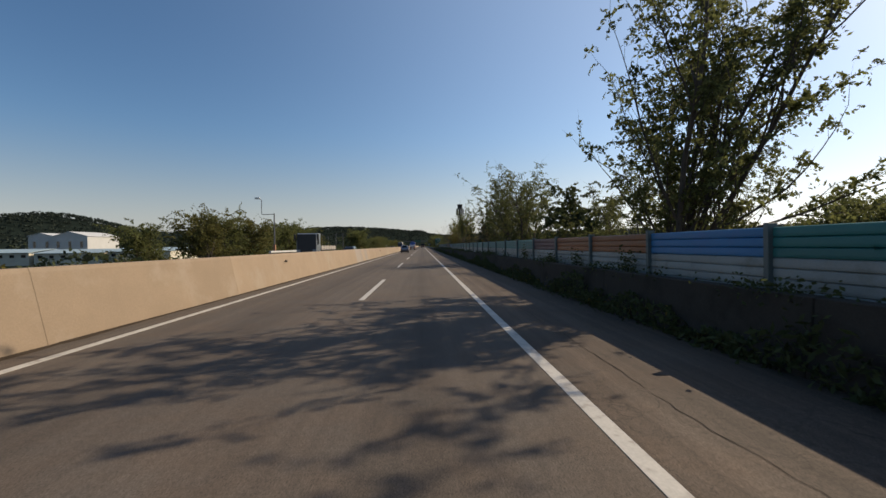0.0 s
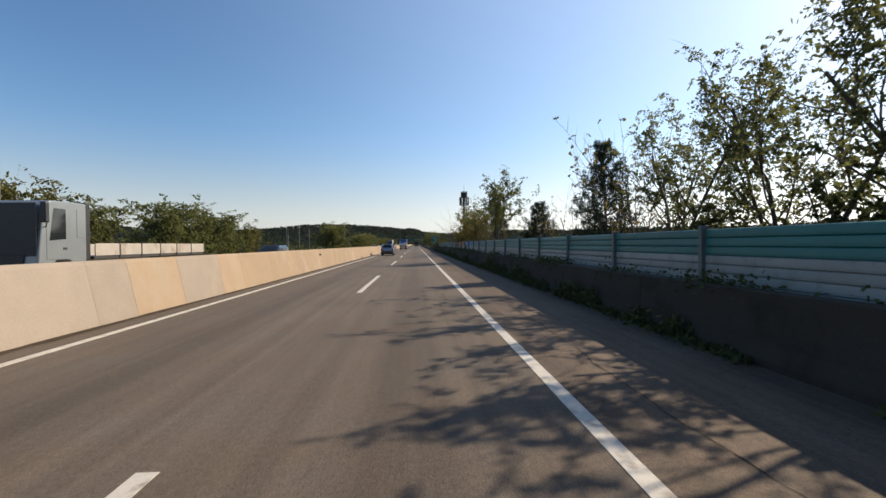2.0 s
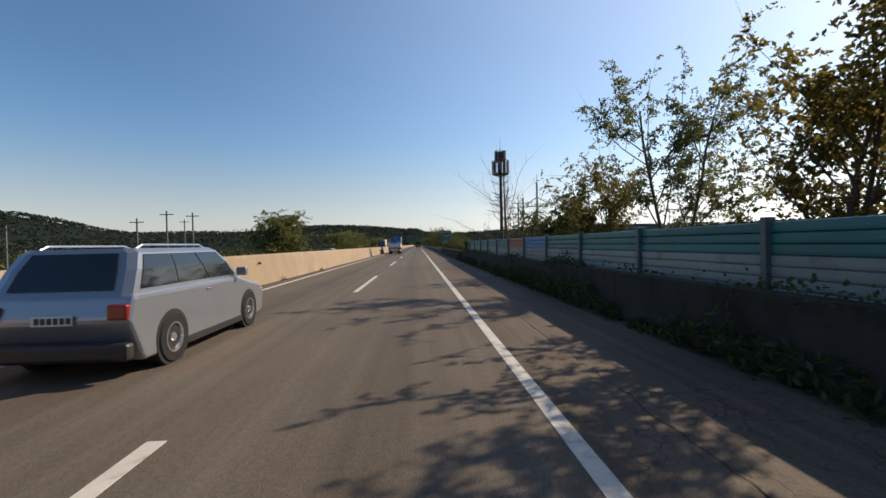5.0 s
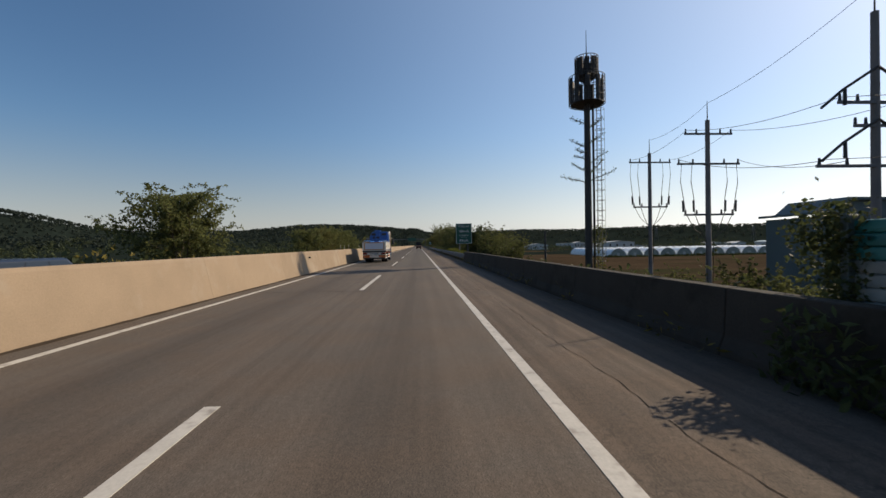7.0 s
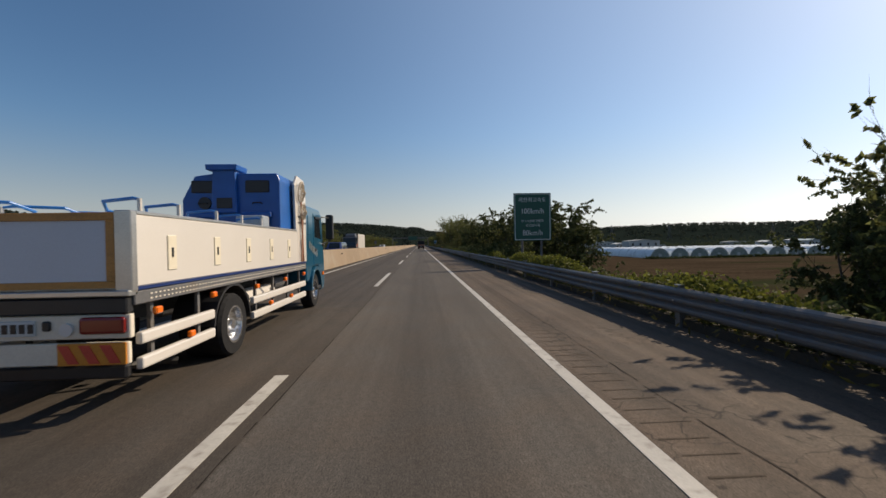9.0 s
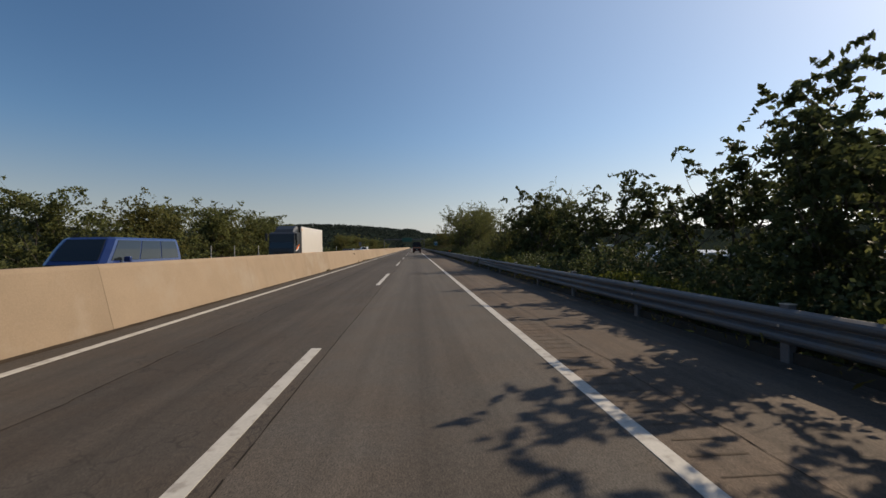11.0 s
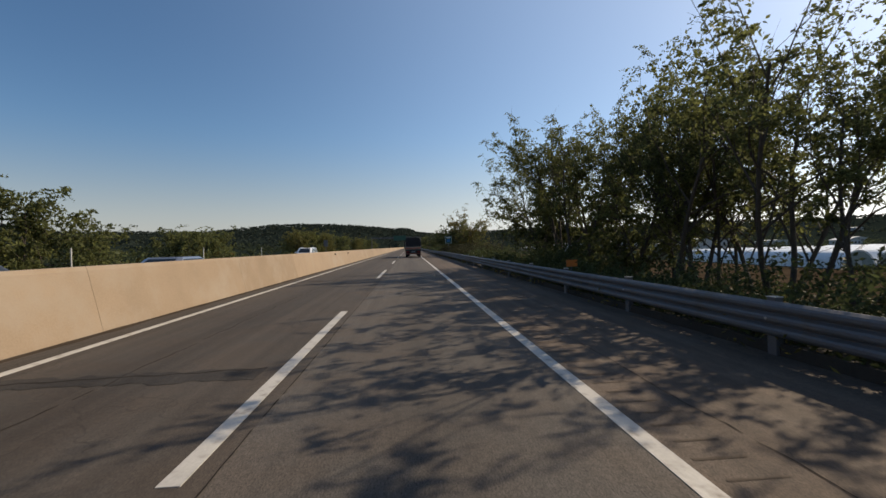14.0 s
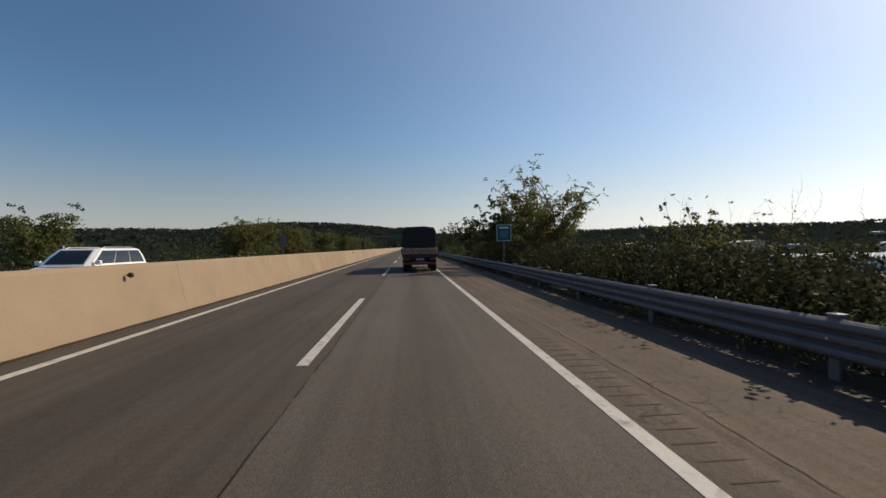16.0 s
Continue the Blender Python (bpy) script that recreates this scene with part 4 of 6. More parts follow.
def band(name, count, size, material, label, xs, ys, hgt, seed, slim=0.5, droop=0.2, lump=0.25):
    rnd = np.random.default_rng(seed)
    x = rnd.uniform(*xs, count * 3)
    y = rnd.uniform(*ys, count * 3)
    keep = []
    for i in range(count * 3):
        if len(keep) >= count:
            break
        h = hgt * (0.55 + 0.9 * noise.noise((x[i] * lump, y[i] * lump, seed))) * (0.7 + 0.6 * noise.noise((y[i] * 0.07, seed, 0.5)))
        if h > 0.12:
            q = rnd.random() ** 0.55
            keep.append((x[i] + rnd.normal(0, 0.1), y[i], ground_z(x[i], y[i]) + q * h))
    return tagged(leaf_part(name, keep, size, material, None, seed, droop, slim), label, "undergrowth", kind="stuff")


band("undergrowth", 26000, 0.2, M_LEAFD, "dark green weeds and brambles behind the fence", (5.7, 12), (-5, 178), 2.3, 1)


def thicket(name, shoots, per, size, material, label, xs, ys, hgt, seed, lean=0.35):
    """Brambles: arching shoots with leaves crowding their upper halves."""
    rnd = np.random.default_rng(seed)
    pos = []
    for _ in range(shoots):
        x, y = rnd.uniform(*xs), rnd.uniform(*ys)
        h = hgt * (0.6 + 0.8 * noise.noise((x * 0.3, y * 0.22, seed))) * (0.8 + 0.5 * noise.noise((y * 0.06, seed, 0.5))) * rnd.uniform(0.5, 1.1)
        h = min(h, 1.5 + 0.5 * (x - xs[0]), 2.5)
        if h < 0.15:
            continue
        dx, dy = rnd.normal(0, lean, 2) * h
        k = rnd.random(per) ** 0.6
        j = rnd.normal(0, 0.07, (per, 3))
        z0 = ground_z(x, y)
        q = np.stack([x + dx * k * k, y + dy * k * k, z0 + h * (k - 0.25 * lean * k ** 3)], 1) + j
        q[:, 0] = np.maximum(q[:, 0], 5.15)
        pos.append(q)
    return tagged(leaf_part(name, np.concatenate(pos), size, material, None, seed, 0.3, 0.6), label, "undergrowth", kind="stuff")


thicket("undergrowth", 2200, 50, 0.11, M_LEAFD, "tangled dark green brambles behind the guardrail", (5.4, 10.2), (206, 246), 4.6, 2)
thicket("undergrowth", 1900, 44, 0.1, M_LEAFD, "low green brambles behind the guardrail", (5.4, 11), (246, 283), 2.8, 22)
thicket("undergrowth", 2100, 46, 0.12, M_LEAFD, "dense dark brambles under the trees", (5.6, 10.5), (289, 312), 4.4, 23)
thicket("undergrowth", 500, 40, 0.12, M_LEAFD, "low dark brambles at the edge of the grove", (5.6, 10.5), (281, 289), 2.4, 26)
thicket("undergrowth", 2300, 60, 0.1, M_BRUSH, "dense dark bramble bank behind the guardrail", (5.4, 10), (312, 346), 5.0, 24)
thicket("undergrowth", 1300, 40, 0.13, M_LEAFD, "dark bramble bank further along", (5.4, 10), (346, 380), 5.0, 25)
band("undergrowth", 14000, 0.13, M_LEAF, "yellowing weeds on the embankment", (6.5, 16), (206, 380), 1.8, 3)
band("dry_grass", 24000, 0.34, M_DRY, "dry straw-coloured grass on the slope", (9, 30), (150, 380), 1.0, 4, 0.08, -0.9)
band("undergrowth", 22000, 0.45, M_LEAFD, "green thicket beyond the opposite road", (-46, -21.5), (20, 420), 3.2, 5)
band("undergrowth", 9000, 0.4, M_LEAFY, "olive weeds beyond the opposite road", (-36, -21.5), (20, 420), 2.4, 6)
thicket("hedge", 900, 16, 0.7, M_LEAFD, "dark hedge strip before the greenhouses", (100, 225), (360, 365), 2.0, 31, 0.1)
rnd = np.random.default_rng(9)
vine = []
while len(vine) < 17000:
    y = rnd.uniform(179, 245)
    d = 0.6 + 1.2 * noise.noise((y * 0.22, 1.7, 0)) - 0.5 * smooth(222, 245, y)
    if rnd.random() < d:
        k = rnd.uniform(0, 1)
        vine.append((4.84 + k * 0.7 + rnd.normal(0, 0.06), y, 0.5 + 0.46 * math.sin(0.5 + k * 2.3) * min(1.2, d) + rnd.normal(0, 0.07)))
tagged(leaf_part("vines", vine, 0.085, M_VINE, None, 9, 0.1, 0.8), "bright green vines spilling over the guardrail", "vines", kind="stuff")
tuft = []
for i in range(2600):
    y = rnd.uniform(-10, 178)
    if noise.noise((y * 0.4, 3.1, 0)) > 0.05:
        tuft.append((rnd.uniform(4.4, 4.66), y, abs(rnd.normal(0, 0.2))))
for i in range(5000):
    y = rnd.uniform(178, 380)
    if noise.noise((y * 0.3, 5.1, 0)) > -0.1:
        tuft.append((rnd.uniform(4.45, 5.4), y, 0.08 + abs(rnd.normal(0, 0.14))))
foot = []
for i in range(90000):
    y = rnd.uniform(179, 380)
    if noise.noise((y * 0.25, 8.1, 0)) > -0.42:
        foot.append((4.9 + abs(rnd.normal(0, 0.5)), y, 0.05 + abs(rnd.normal(0, 0.27))))
for i in range(30000):
    y = rnd.uniform(-12, 142)
    h = 0.3 + 0.55 * noise.noise((y * 0.35, 2.3, 0)) + 0.3 * noise.noise((y * 1.7, 4.3, 0))
    if h > 0.06:
        foot.append((4.66 - abs(rnd.normal(0, 0.13)), y, rnd.random() ** 1.4 * h * 1.25))
tagged(leaf_part("foot_weeds", foot, 0.16, M_LEAFD, None, 14, -0.3, 0.35), "dark weeds crowding under the guardrail and along the wall foot", "weeds", kind="stuff")
tagged(leaf_part("weeds", tuft, 0.14, M_LEAFY, None, 10, -0.3, 0.25), "straggling weeds at the foot of wall and rail", "weeds", kind="stuff")
hang = []
for yc, zc in ((10.9, 1.1), (14.6, 1.0), (17.5, 0.9), (22, 1.1), (27.5, 0.8), (34, 0.9), (83.2, 1.2), (88.5, 1.0), (94.6, 1.1), (101, 0.9), (112, 0.9), (142.3, 1.75)):
    for i in range(260):
        hang.append((5.3 + rnd.normal(0, 0.09), yc + rnd.normal(0, 0.16), zc + rnd.normal(0, 0.22)))
for i in range(1700):
    q = rnd.random()
    hang.append((5.48 + rnd.normal(0, 0.11), 142.0 + rnd.normal(0, 0.16), 0.7 + 1.35 * q + rnd.normal(0, 0.08)))
for yc in np.arange(-4, 140, 3.1):
    yc += rnd.normal(0, 1.0)
    for i in range(int(abs(rnd.normal(0, 320)))):
        hang.append((4.92 + rnd.normal(0, 0.17), yc + rnd.normal(0, 0.55), 0.99 + rnd.normal(0, 0.09)))
tagged(leaf_part("ivy", hang, 0.075, M_LEAFD, None, 15, 0.3, 0.7), "dark ivy clumps hanging on wall and fence", "ivy", kind="stuff")
clump = []
for yc in (272.5, 268, 270.3, 263.2, 92, 129, 120.5, 246):
    for i in range(70):
        clump.append((-6.6 + abs(rnd.normal(0, 0.08)), yc + rnd.normal(0, 0.25), abs(rnd.normal(0, 0.08))))
tagged(leaf_part("dry_weeds", clump, 0.12, M_DRY, None, 11, -0.3, 0.2), "dry weeds at the foot of the median", "weeds", kind="stuff")

# far woods on the hills and plain
woods = []
rr = random.Random(4)


def far_tree(x, y, h, n):
    z = ground_z(x, y)
    for _ in range(n):
        a, q = rr.uniform(0, 6.28), rr.random() ** 0.5
        k = rr.uniform(0.12, 1)
        w = h * 0.6 * math.sqrt(max(0.02, 1 - (k * 1.5 - 0.55) ** 2))
        woods.append((x + math.cos(a) * q * w, y + math.sin(a) * q * w, z + h * k))


for i in range(1500):
    x, y = -rr.uniform(46, 420), rr.uniform(40, 900)
    if noise.noise((x * 0.012, y * 0.012, 7)) > -0.02 + (0.25 if x > -110 and y < 180 else 0) and not (-235 < x < -100 and 150 < y < 290):
        far_tree(x, y, rr.uniform(3.5, 6.5), 44)
for i in range(1500):
    x, y = rr.uniform(110, 800), rr.uniform(400, 1000)
    if noise.noise((x * 0.008, y * 0.016, 3)) > 0.0:
        far_tree(x, y, rr.uniform(3, 6), 24)
tagged(leaf_part("woods", woods, 1.2, M_WOODS, None, 12, 0.0, 0.8), "distant dark green woods on plain and hills", "woods", kind="stuff")
woods = []
for bx, by, h, wx, wy in BUMPS:
    for i in range(1500 if by > 900 else 600):
        x, y = bx + rr.gauss(0, wx * 0.8), by + rr.gauss(0, wy * 0.8)
        if ground_z(x, y) > 1:
            far_tree(x, y, rr.uniform(4, 7.5), 10)
tagged(leaf_part("hill_woods", woods, 3.4, M_HILLW, None, 13, 0.0, 0.9), "wooded crest of the distant hills", "woods", kind="stuff")

# ---- vehicles ----


def wheel(parent, x, y, r, w, rim_mat, side):
    """Tyre with a dished rim and nuts; side is +1 for the right-hand face."""
    t = bmesh.new()
    prof = [(0.56 * r, -0.5 * w), (0.93 * r, -0.5 * w), (r, -0.36 * w), (r, 0.36 * w), (0.93 * r, 0.5 * w), (0.56 * r, 0.5 * w)]
    n = 28
    rings = [[t.verts.new((b, a * math.cos(6.2832 * i / n), a * math.sin(6.2832 * i / n))) for a, b in prof] for i in range(n)]
    for i in range(n):
        a, b = rings[i], rings[(i + 1) % n]
        for j in range(len(prof)):
            t.faces.new((a[j], a[(j + 1) % 6], b[(j + 1) % 6], b[j]))
    bmesh.ops.recalc_face_normals(t, faces=t.faces[:])
    tyre = part("wheel", t, M_RUBBER, parent)
    tyre.matrix_basis = pose(x, y, r)
    g = bmesh.new()
    s = side
    add_cyl(g, (0.1 * w * s, 0, 0), (0.3 * w * s, 0, 0), 0.57 * r, n=24)
    add_cyl(g, (0.28 * w * s, 0, 0), (0.46 * w * s, 0, 0), 0.2 * r, 0.16 * r, n=14)
    for i in range(8):
        a = 6.2832 * i / 8
        add_cyl(g, (0.28 * w * s, 0.36 * r * math.cos(a), 0.36 * r * math.sin(a)), (0.36 * w * s, 0.36 * r * math.cos(a), 0.36 * r * math.sin(a)), 0.045 * r, n=6)
    g2 = part("rim", g, rim_mat, tyre)
    lip = bmesh.new()
    rings = []
    for i in range(24):
        a = 6.2832 * i / 24
        rings.append([lip.verts.new((d * w * s, q * r * math.cos(a), q * r * math.sin(a))) for d, q in ((0.3, 0.57), (0.52, 0.6), (0.52, 0.54), (0.3, 0.5))])
    for i in range(24):
        a, b = rings[i], rings[(i + 1) % 24]
        for j in range(4):
            lip.faces.new((a[j], a[(j + 1) % 4], b[(j + 1) % 4], b[j]))
    bmesh.ops.recalc_face_normals(lip, faces=lip.faces[:])
    part("rim_lip", lip, rim_mat, tyre)
    return tyre


def plate_bars(parent, x, y, z, w=0.5, h=0.13, face=-1):
    p = part("number_plate", box(x - w / 2, x + w / 2, y - 0.012, y + 0.012, z - h / 2, z + h / 2, 0.004), M_PLATE, parent)
    for i in range(6):
        bx = x - 0.4 * w + i * 0.155 * w
        part("plate_bar", box(bx, bx + 0.1 * w, y + face * 0.016 - 0.003, y + face * 0.016 + 0.003, z - 0.3 * h, z + 0.3 * h), M_BLACK, p)


def car(name, label, L, W, H, paint, style, roof_rails=False, cargo=None):
    """Passenger car, rear at y=0, nose at y=L."""
    c = empty(name, label, "car")
    hw = W / 2
    belt, bon = (0.65 * H, 0.61 * H) if style == "suv" else (0.62 * H, 0.56 * H)
    low = 0.2
    body = [(0.05 * L, low + 0.1), (0.0, 0.45 * H), (0.02 * L, belt if style != "sedan" else 0.6 * H), (0.72 * L, belt), (0.76 * L, bon + 0.02), (0.96 * L, 0.5 * H), (L, 0.4 * H), (0.985 * L, low + 0.05), (0.95 * L, low), (0.06 * L, low)]
    r = 0.22 * H if style != "sedan" else 0.225 * H
    yw0, yw1 = 0.2 * L, 0.81 * L
    b = bmesh.new()
    add_prism(b, body, "x", -hw, hw)
    bmesh.ops.bevel(b, geom=b.edges[:], offset=0.07, segments=3, affect="EDGES", profile=0.6)
    part("body", b, paint, c)
    # cabin skin, narrowing to the roof
    if style == "sedan":
        bot, top = [0.08, 0.74], [0.24, 0.56]
    elif style == "van":
        bot, top = [0.01, 0.86], [0.03, 0.72]
    else:
        bot, top = [0.02, 0.76], [0.1, 0.58]
    zb, zt = belt - 0.03, H
    rings = []
    for k, ins, z in ((0, 0.05, zb), (0.5, 0.1, zb + 0.55 * (zt - zb)), (0.88, 0.17, zt - 0.06), (1, 0.26, zt)):
        y0 = (bot[0] + (top[0] - bot[0]) * k) * L
        y1 = (bot[1] + (top[1] - bot[1]) * k) * L
        w = hw - ins
        rings.append([(-w, y0 + 0.04, z), (-w + 0.12, y0, z), (w - 0.12, y0, z), (w, y0 + 0.04, z), (w, y1 - 0.1, z), (w - 0.16, y1, z), (-w + 0.16, y1, z), (-w, y1 - 0.1, z)])
    cab = part("cabin", loft(rings), paint, c)
    for p in cab.data.polygons:
        p.use_smooth = False

    KS, INS = (0, 0.5, 0.88, 1), (0.05, 0.1, 0.17, 0.26)
    ZS = (zb, zb + 0.55 * (zt - zb), zt - 0.06, zt)

    def at(k, side, yy, out):
        w = hw - float(np.interp(k, KS, INS)) + out
        z = float(np.interp(k, KS, ZS))
        y0 = (bot[0] + (top[0] - bot[0]) * k) * L
        y1 = (bot[1] + (top[1] - bot[1]) * k) * L
        return (side * w, y0 + 0.05 + (y1 - y0 - 0.17) * yy, z)
    for side in (-1, 1):
        for y0, y1 in ((0.04, 0.315), (0.33, 0.625), (0.64, 0.97)):
            q = [at(k, side, yy, 0.014) for k in (0.12, 0.5, 0.84) for yy in (y0, y1)]
            n = Vector((0.02 * side, 0, 0))
            v = [Vector(p) for p in q] + [Vector(p) - n for p in q]
            part_raw("side_window", v, [(0, 1, 3, 2), (2, 3, 5, 4), (6, 8, 9, 7), (8, 10, 11, 9), (0, 6, 7, 1), (4, 5, 11, 10), (0, 2, 8, 6), (2, 4, 10, 8), (1, 7, 9, 3), (3, 9, 11, 5)], M_GLASS, c)
    for nm, j, sgn in (("rear_window", 0, -1), ("windscreen", 1, 1)):
        def pt(k, s):
            y = (bot[j] + (top[j] - bot[j]) * k) * L + sgn * 0.02
            return Vector((s * (hw - 0.22 - float(np.interp(k, KS, INS))), y, float(np.interp(k, KS, ZS))))
        ks = (0.13, 0.32, 0.5, 0.7, 0.87)
        v = [pt(k, s) for k in ks for s in (-1, 1)]
        v += [p - Vector((0, sgn * 0.05, 0)) for p in v]
        m = 2 * len(ks)
        f = [(2 * i, 2 * i + 1, 2 * i + 3, 2 * i + 2) for i in range(len(ks) - 1)]
        f += [(m + a, m + d, m + c, m + b) for a, b, c, d in f]
        f += [(0, m, m + 1, 1), (m - 2, m - 1, 2 * m - 1, 2 * m - 2)]
        f += [(2 * i + s, 2 * i + 2 + s, m + 2 * i + 2 + s, m + 2 * i + s) for i in range(len(ks) - 1) for s in (0, 1)]
        part_raw(nm, v, f, M_GLASS, c)
    part("bumper", box(-hw + 0.02, hw - 0.02, -0.05, 0.12, 0.26, 0.5, 0.05, 2), M_BLACK if style != "van" else paint, c)
    part("front_bumper", box(-hw + 0.03, hw - 0.03, L - 0.1, L + 0.03, 0.22, 0.45, 0.04, 2), M_BLACK, c)
    part("sill", box(-hw - 0.01, hw + 0.01, yw0 + r, yw1 - r, 0.18, 0.32, 0.02), M_BLACK, c)
    for s in (-1, 1):
        part("tail_lamp", box(s * (hw - 0.16) - 0.13, s * (hw - 0.16) + 0.13, -0.02, 0.16, 0.46 * H, 0.58 * H, 0.03, 2), M_REDLENS, c)
        part("headlamp", box(s * (hw - 0.2) - 0.18, s * (hw - 0.2) + 0.18, L - 0.2, L - 0.01, 0.38 * H, 0.45 * H, 0.03, 2), M_CLEAR, c)
        part("mirror", box(s * (hw + 0.1) - 0.1, s * (hw + 0.1) + 0.1, 0.68 * L, 0.68 * L + 0.12, belt + 0.02, belt + 0.19, 0.03, 2), paint, c)
        for y in (yw0, yw1):
            part("wheel_arch", cyl((s * (hw - 0.2), y, r), (s * (hw + 0.006), y, r), r * 1.12, n=24), M_BLACK, c)
            wheel(c, s * (hw - 0.08), y, r, 0.22, M_CHROME, s)
        part("door_handle", box(s * hw - 0.02, s * hw + 0.02, 0.42 * L, 0.46 * L, belt - 0.14, belt - 0.11, 0.008), M_CHROME, c)
        if roof_rails:
            part("roof_rail", tube([(s * (hw - 0.3), 0.13 * L, H - 0.01), (s * (hw - 0.3), 0.16 * L, H + 0.05), (s * (hw - 0.3), 0.5 * L, H + 0.05), (s * (hw - 0.3), 0.54 * L, H - 0.01)], 0.018), M_CHROME, c)
    plate_bars(c, 0, -0.03 if style != "suv" else -0.02, 0.4 * H if style != "suv" else 0.47 * H)
    return c


def truck_cab(t, y0, y1, W, z0, z1, paint, fair=None):
    """Cab-over cab with doors, windows, mirrors, lamps; nose at y1."""
    hw, L = W / 2, y1 - y0
    prof = [(y0, z0 + 0.25), (y0, z1 - 0.02), (y0 + 0.12, z1), (y1 - 0.5, z1 - 0.02), (y1 - 0.22, z1 - 0.2), (y1, z0 + 0.95), (y1 + 0.05, z0 + 0.3), (y1, z0), (y1 - 0.35, z0), (y1 - 0.4, z0 + 0.3), (y1 - 0.75, z0 + 0.62), (y1 - 1.35, z0 + 0.62), (y1 - 1.7, z0 + 0.25)]
    cab = part("cab", prism(prof, "x", -hw, hw, 0.05, 3), paint, t)
    zw0, zw1 = z0 + 1.42, z1 - 0.3
    part("windscreen", prism([(y1 - 0.06 - 0.0, z0 + 1.12), (y1 - 0.27, z1 - 0.27), (y1 - 0.24, z1 - 0.25), (y1 - 0.0, z0 + 1.1)], "x", -hw + 0.12, hw - 0.12), M_GLASS, t)
    part("grille", box(-0.75, 0.75, y1 + 0.02, y1 + 0.07, z0 + 0.35, z0 + 0.85, 0.02), M_BLACK, t)
    part("front_bumper", box(-hw + 0.03, hw - 0.03, y1 - 0.3, y1 + 0.1, z0 - 0.12, z0 + 0.3, 0.06, 2), paint, t)
    for s in (-1, 1):
        x = s * hw
        part("door", box(x - 0.012, x + 0.012, y1 - 1.28, y1 - 0.3, z0 + 0.66, z1 - 0.16, 0.01), paint, t)
        part("side_window", prism([(y1 - 1.16, zw0), (y1 - 1.16, zw1), (y1 - 0.62, zw1), (y1 - 0.42, zw0 - 0.06)], "x", x - 0.018, x + 0.018), M_GLASS, t)
        part("rear_quarter_panel", box(x - 0.014, x + 0.014, y0 + 0.16, y0 + 0.5, zw0 + 0.05, zw1 + 0.05, 0.01), paint, t)
        part("door_handle", box(x - 0.03, x + 0.03, y1 - 1.2, y1 - 1.02, z0 + 1.02, z0 + 1.1, 0.01), M_BLACK, t)
        m = part("mirror", box(x + s * 0.19 - 0.11, x + s * 0.19 + 0.11, y1 - 0.1, y1 + 0.06, z1 - 0.86, z1 - 0.12, 0.04, 2), M_BLACK, t)
        part("mirror_arm", tube([(x, y1 - 0.35, z1 - 0.2), (x + s * 0.2, y1 - 0.1, z1 - 0.22), (x + s * 0.2, y1 - 0.08, z1 - 0.9), (x, y1 - 0.3, z1 - 1.0)], 0.02), M_BLACK, t)
        part("step", box(x - 0.2, x + 0.02, y1 - 0.95, y1 - 0.35, z0 - 0.05, z0 + 0.05, 0.02), M_BLACK, t)
        part("marker_lamp", box(x - 0.015, x + 0.03, y1 - 0.32, y1 - 0.17, z0 + 0.32, z0 + 0.42, 0.01), M_ORLENS, t)
        part("headlamp", box(x - s * 0.3 - 0.2, x - s * 0.3 + 0.2, y1 + 0.02, y1 + 0.11, z0 + 0.05, z0 + 0.24, 0.03, 2), M_CLEAR, t)
        part("window_visor", box(x - 0.005, x + 0.05, y1 - 1.18, y1 - 0.55, zw1, zw1 + 0.06, 0.01), M_BLACK, t)
        arch = [(y1 - 1.05 + 0.62 * math.cos(a), 0.5 + 0.62 * math.sin(a)) for a in np.linspace(0, math.pi, 11)] + [(y1 - 1.05 + 0.52 * math.cos(a), 0.5 + 0.52 * math.sin(a)) for a in np.linspace(math.pi, 0, 11)]
        part("mudguard", prism(arch, "x", x - 0.3 if s > 0 else x - 0.04, x + 0.04 if s > 0 else x + 0.3), paint, t)
    if fair:
        part("roof_fairing", loft([[(-hw + 0.12, y0 + 0.1, z1 - 0.02), (hw - 0.12, y0 + 0.1, z1 - 0.02), (hw - 0.3, y1 - 0.75, z1 - 0.02), (-hw + 0.3, y1 - 0.75, z1 - 0.02)],
                                   [(-hw + 0.15, y0 + 0.1, z1 + 0.6 * fair), (hw - 0.15, y0 + 0.1, z1 + 0.6 * fair), (hw - 0.35, y1 - 1.15, z1 + 0.45 * fair), (-hw + 0.35, y1 - 1.15, z1 + 0.45 * fair)],
                                   [(-hw + 0.3, y0 + 0.1, z1 + fair), (hw - 0.3, y0 + 0.1, z1 + fair), (hw - 0.5, y0 + 0.35, z1 + fair), (-hw + 0.5, y0 + 0.35, z1 + fair)]]), paint, t)
        for s in (-1, 1):
            part("fairing_edge", box(s * (hw - 0.16) - 0.03, s * (hw - 0.16) + 0.03, y0 - 0.02, y0 + 0.14, z1 - 0.02, z1 + 0.75 * fair, 0.015), M_BLACK, t)


def chassis(t, y0, y1, z=0.85):
    for s in (-1, 1):
        part("chassis_rail", box(s * 0.42 - 0.05, s * 0.42 + 0.05, y0, y1, z - 0.25, z, 0.01), M_DARKSTEEL, t)
    for y in np.arange(y0 + 0.4, y1, 1.4):
        part("cross_member", box(-0.42, 0.42, y, y + 0.12, z - 0.2, z - 0.05), M_DARKSTEEL, t)


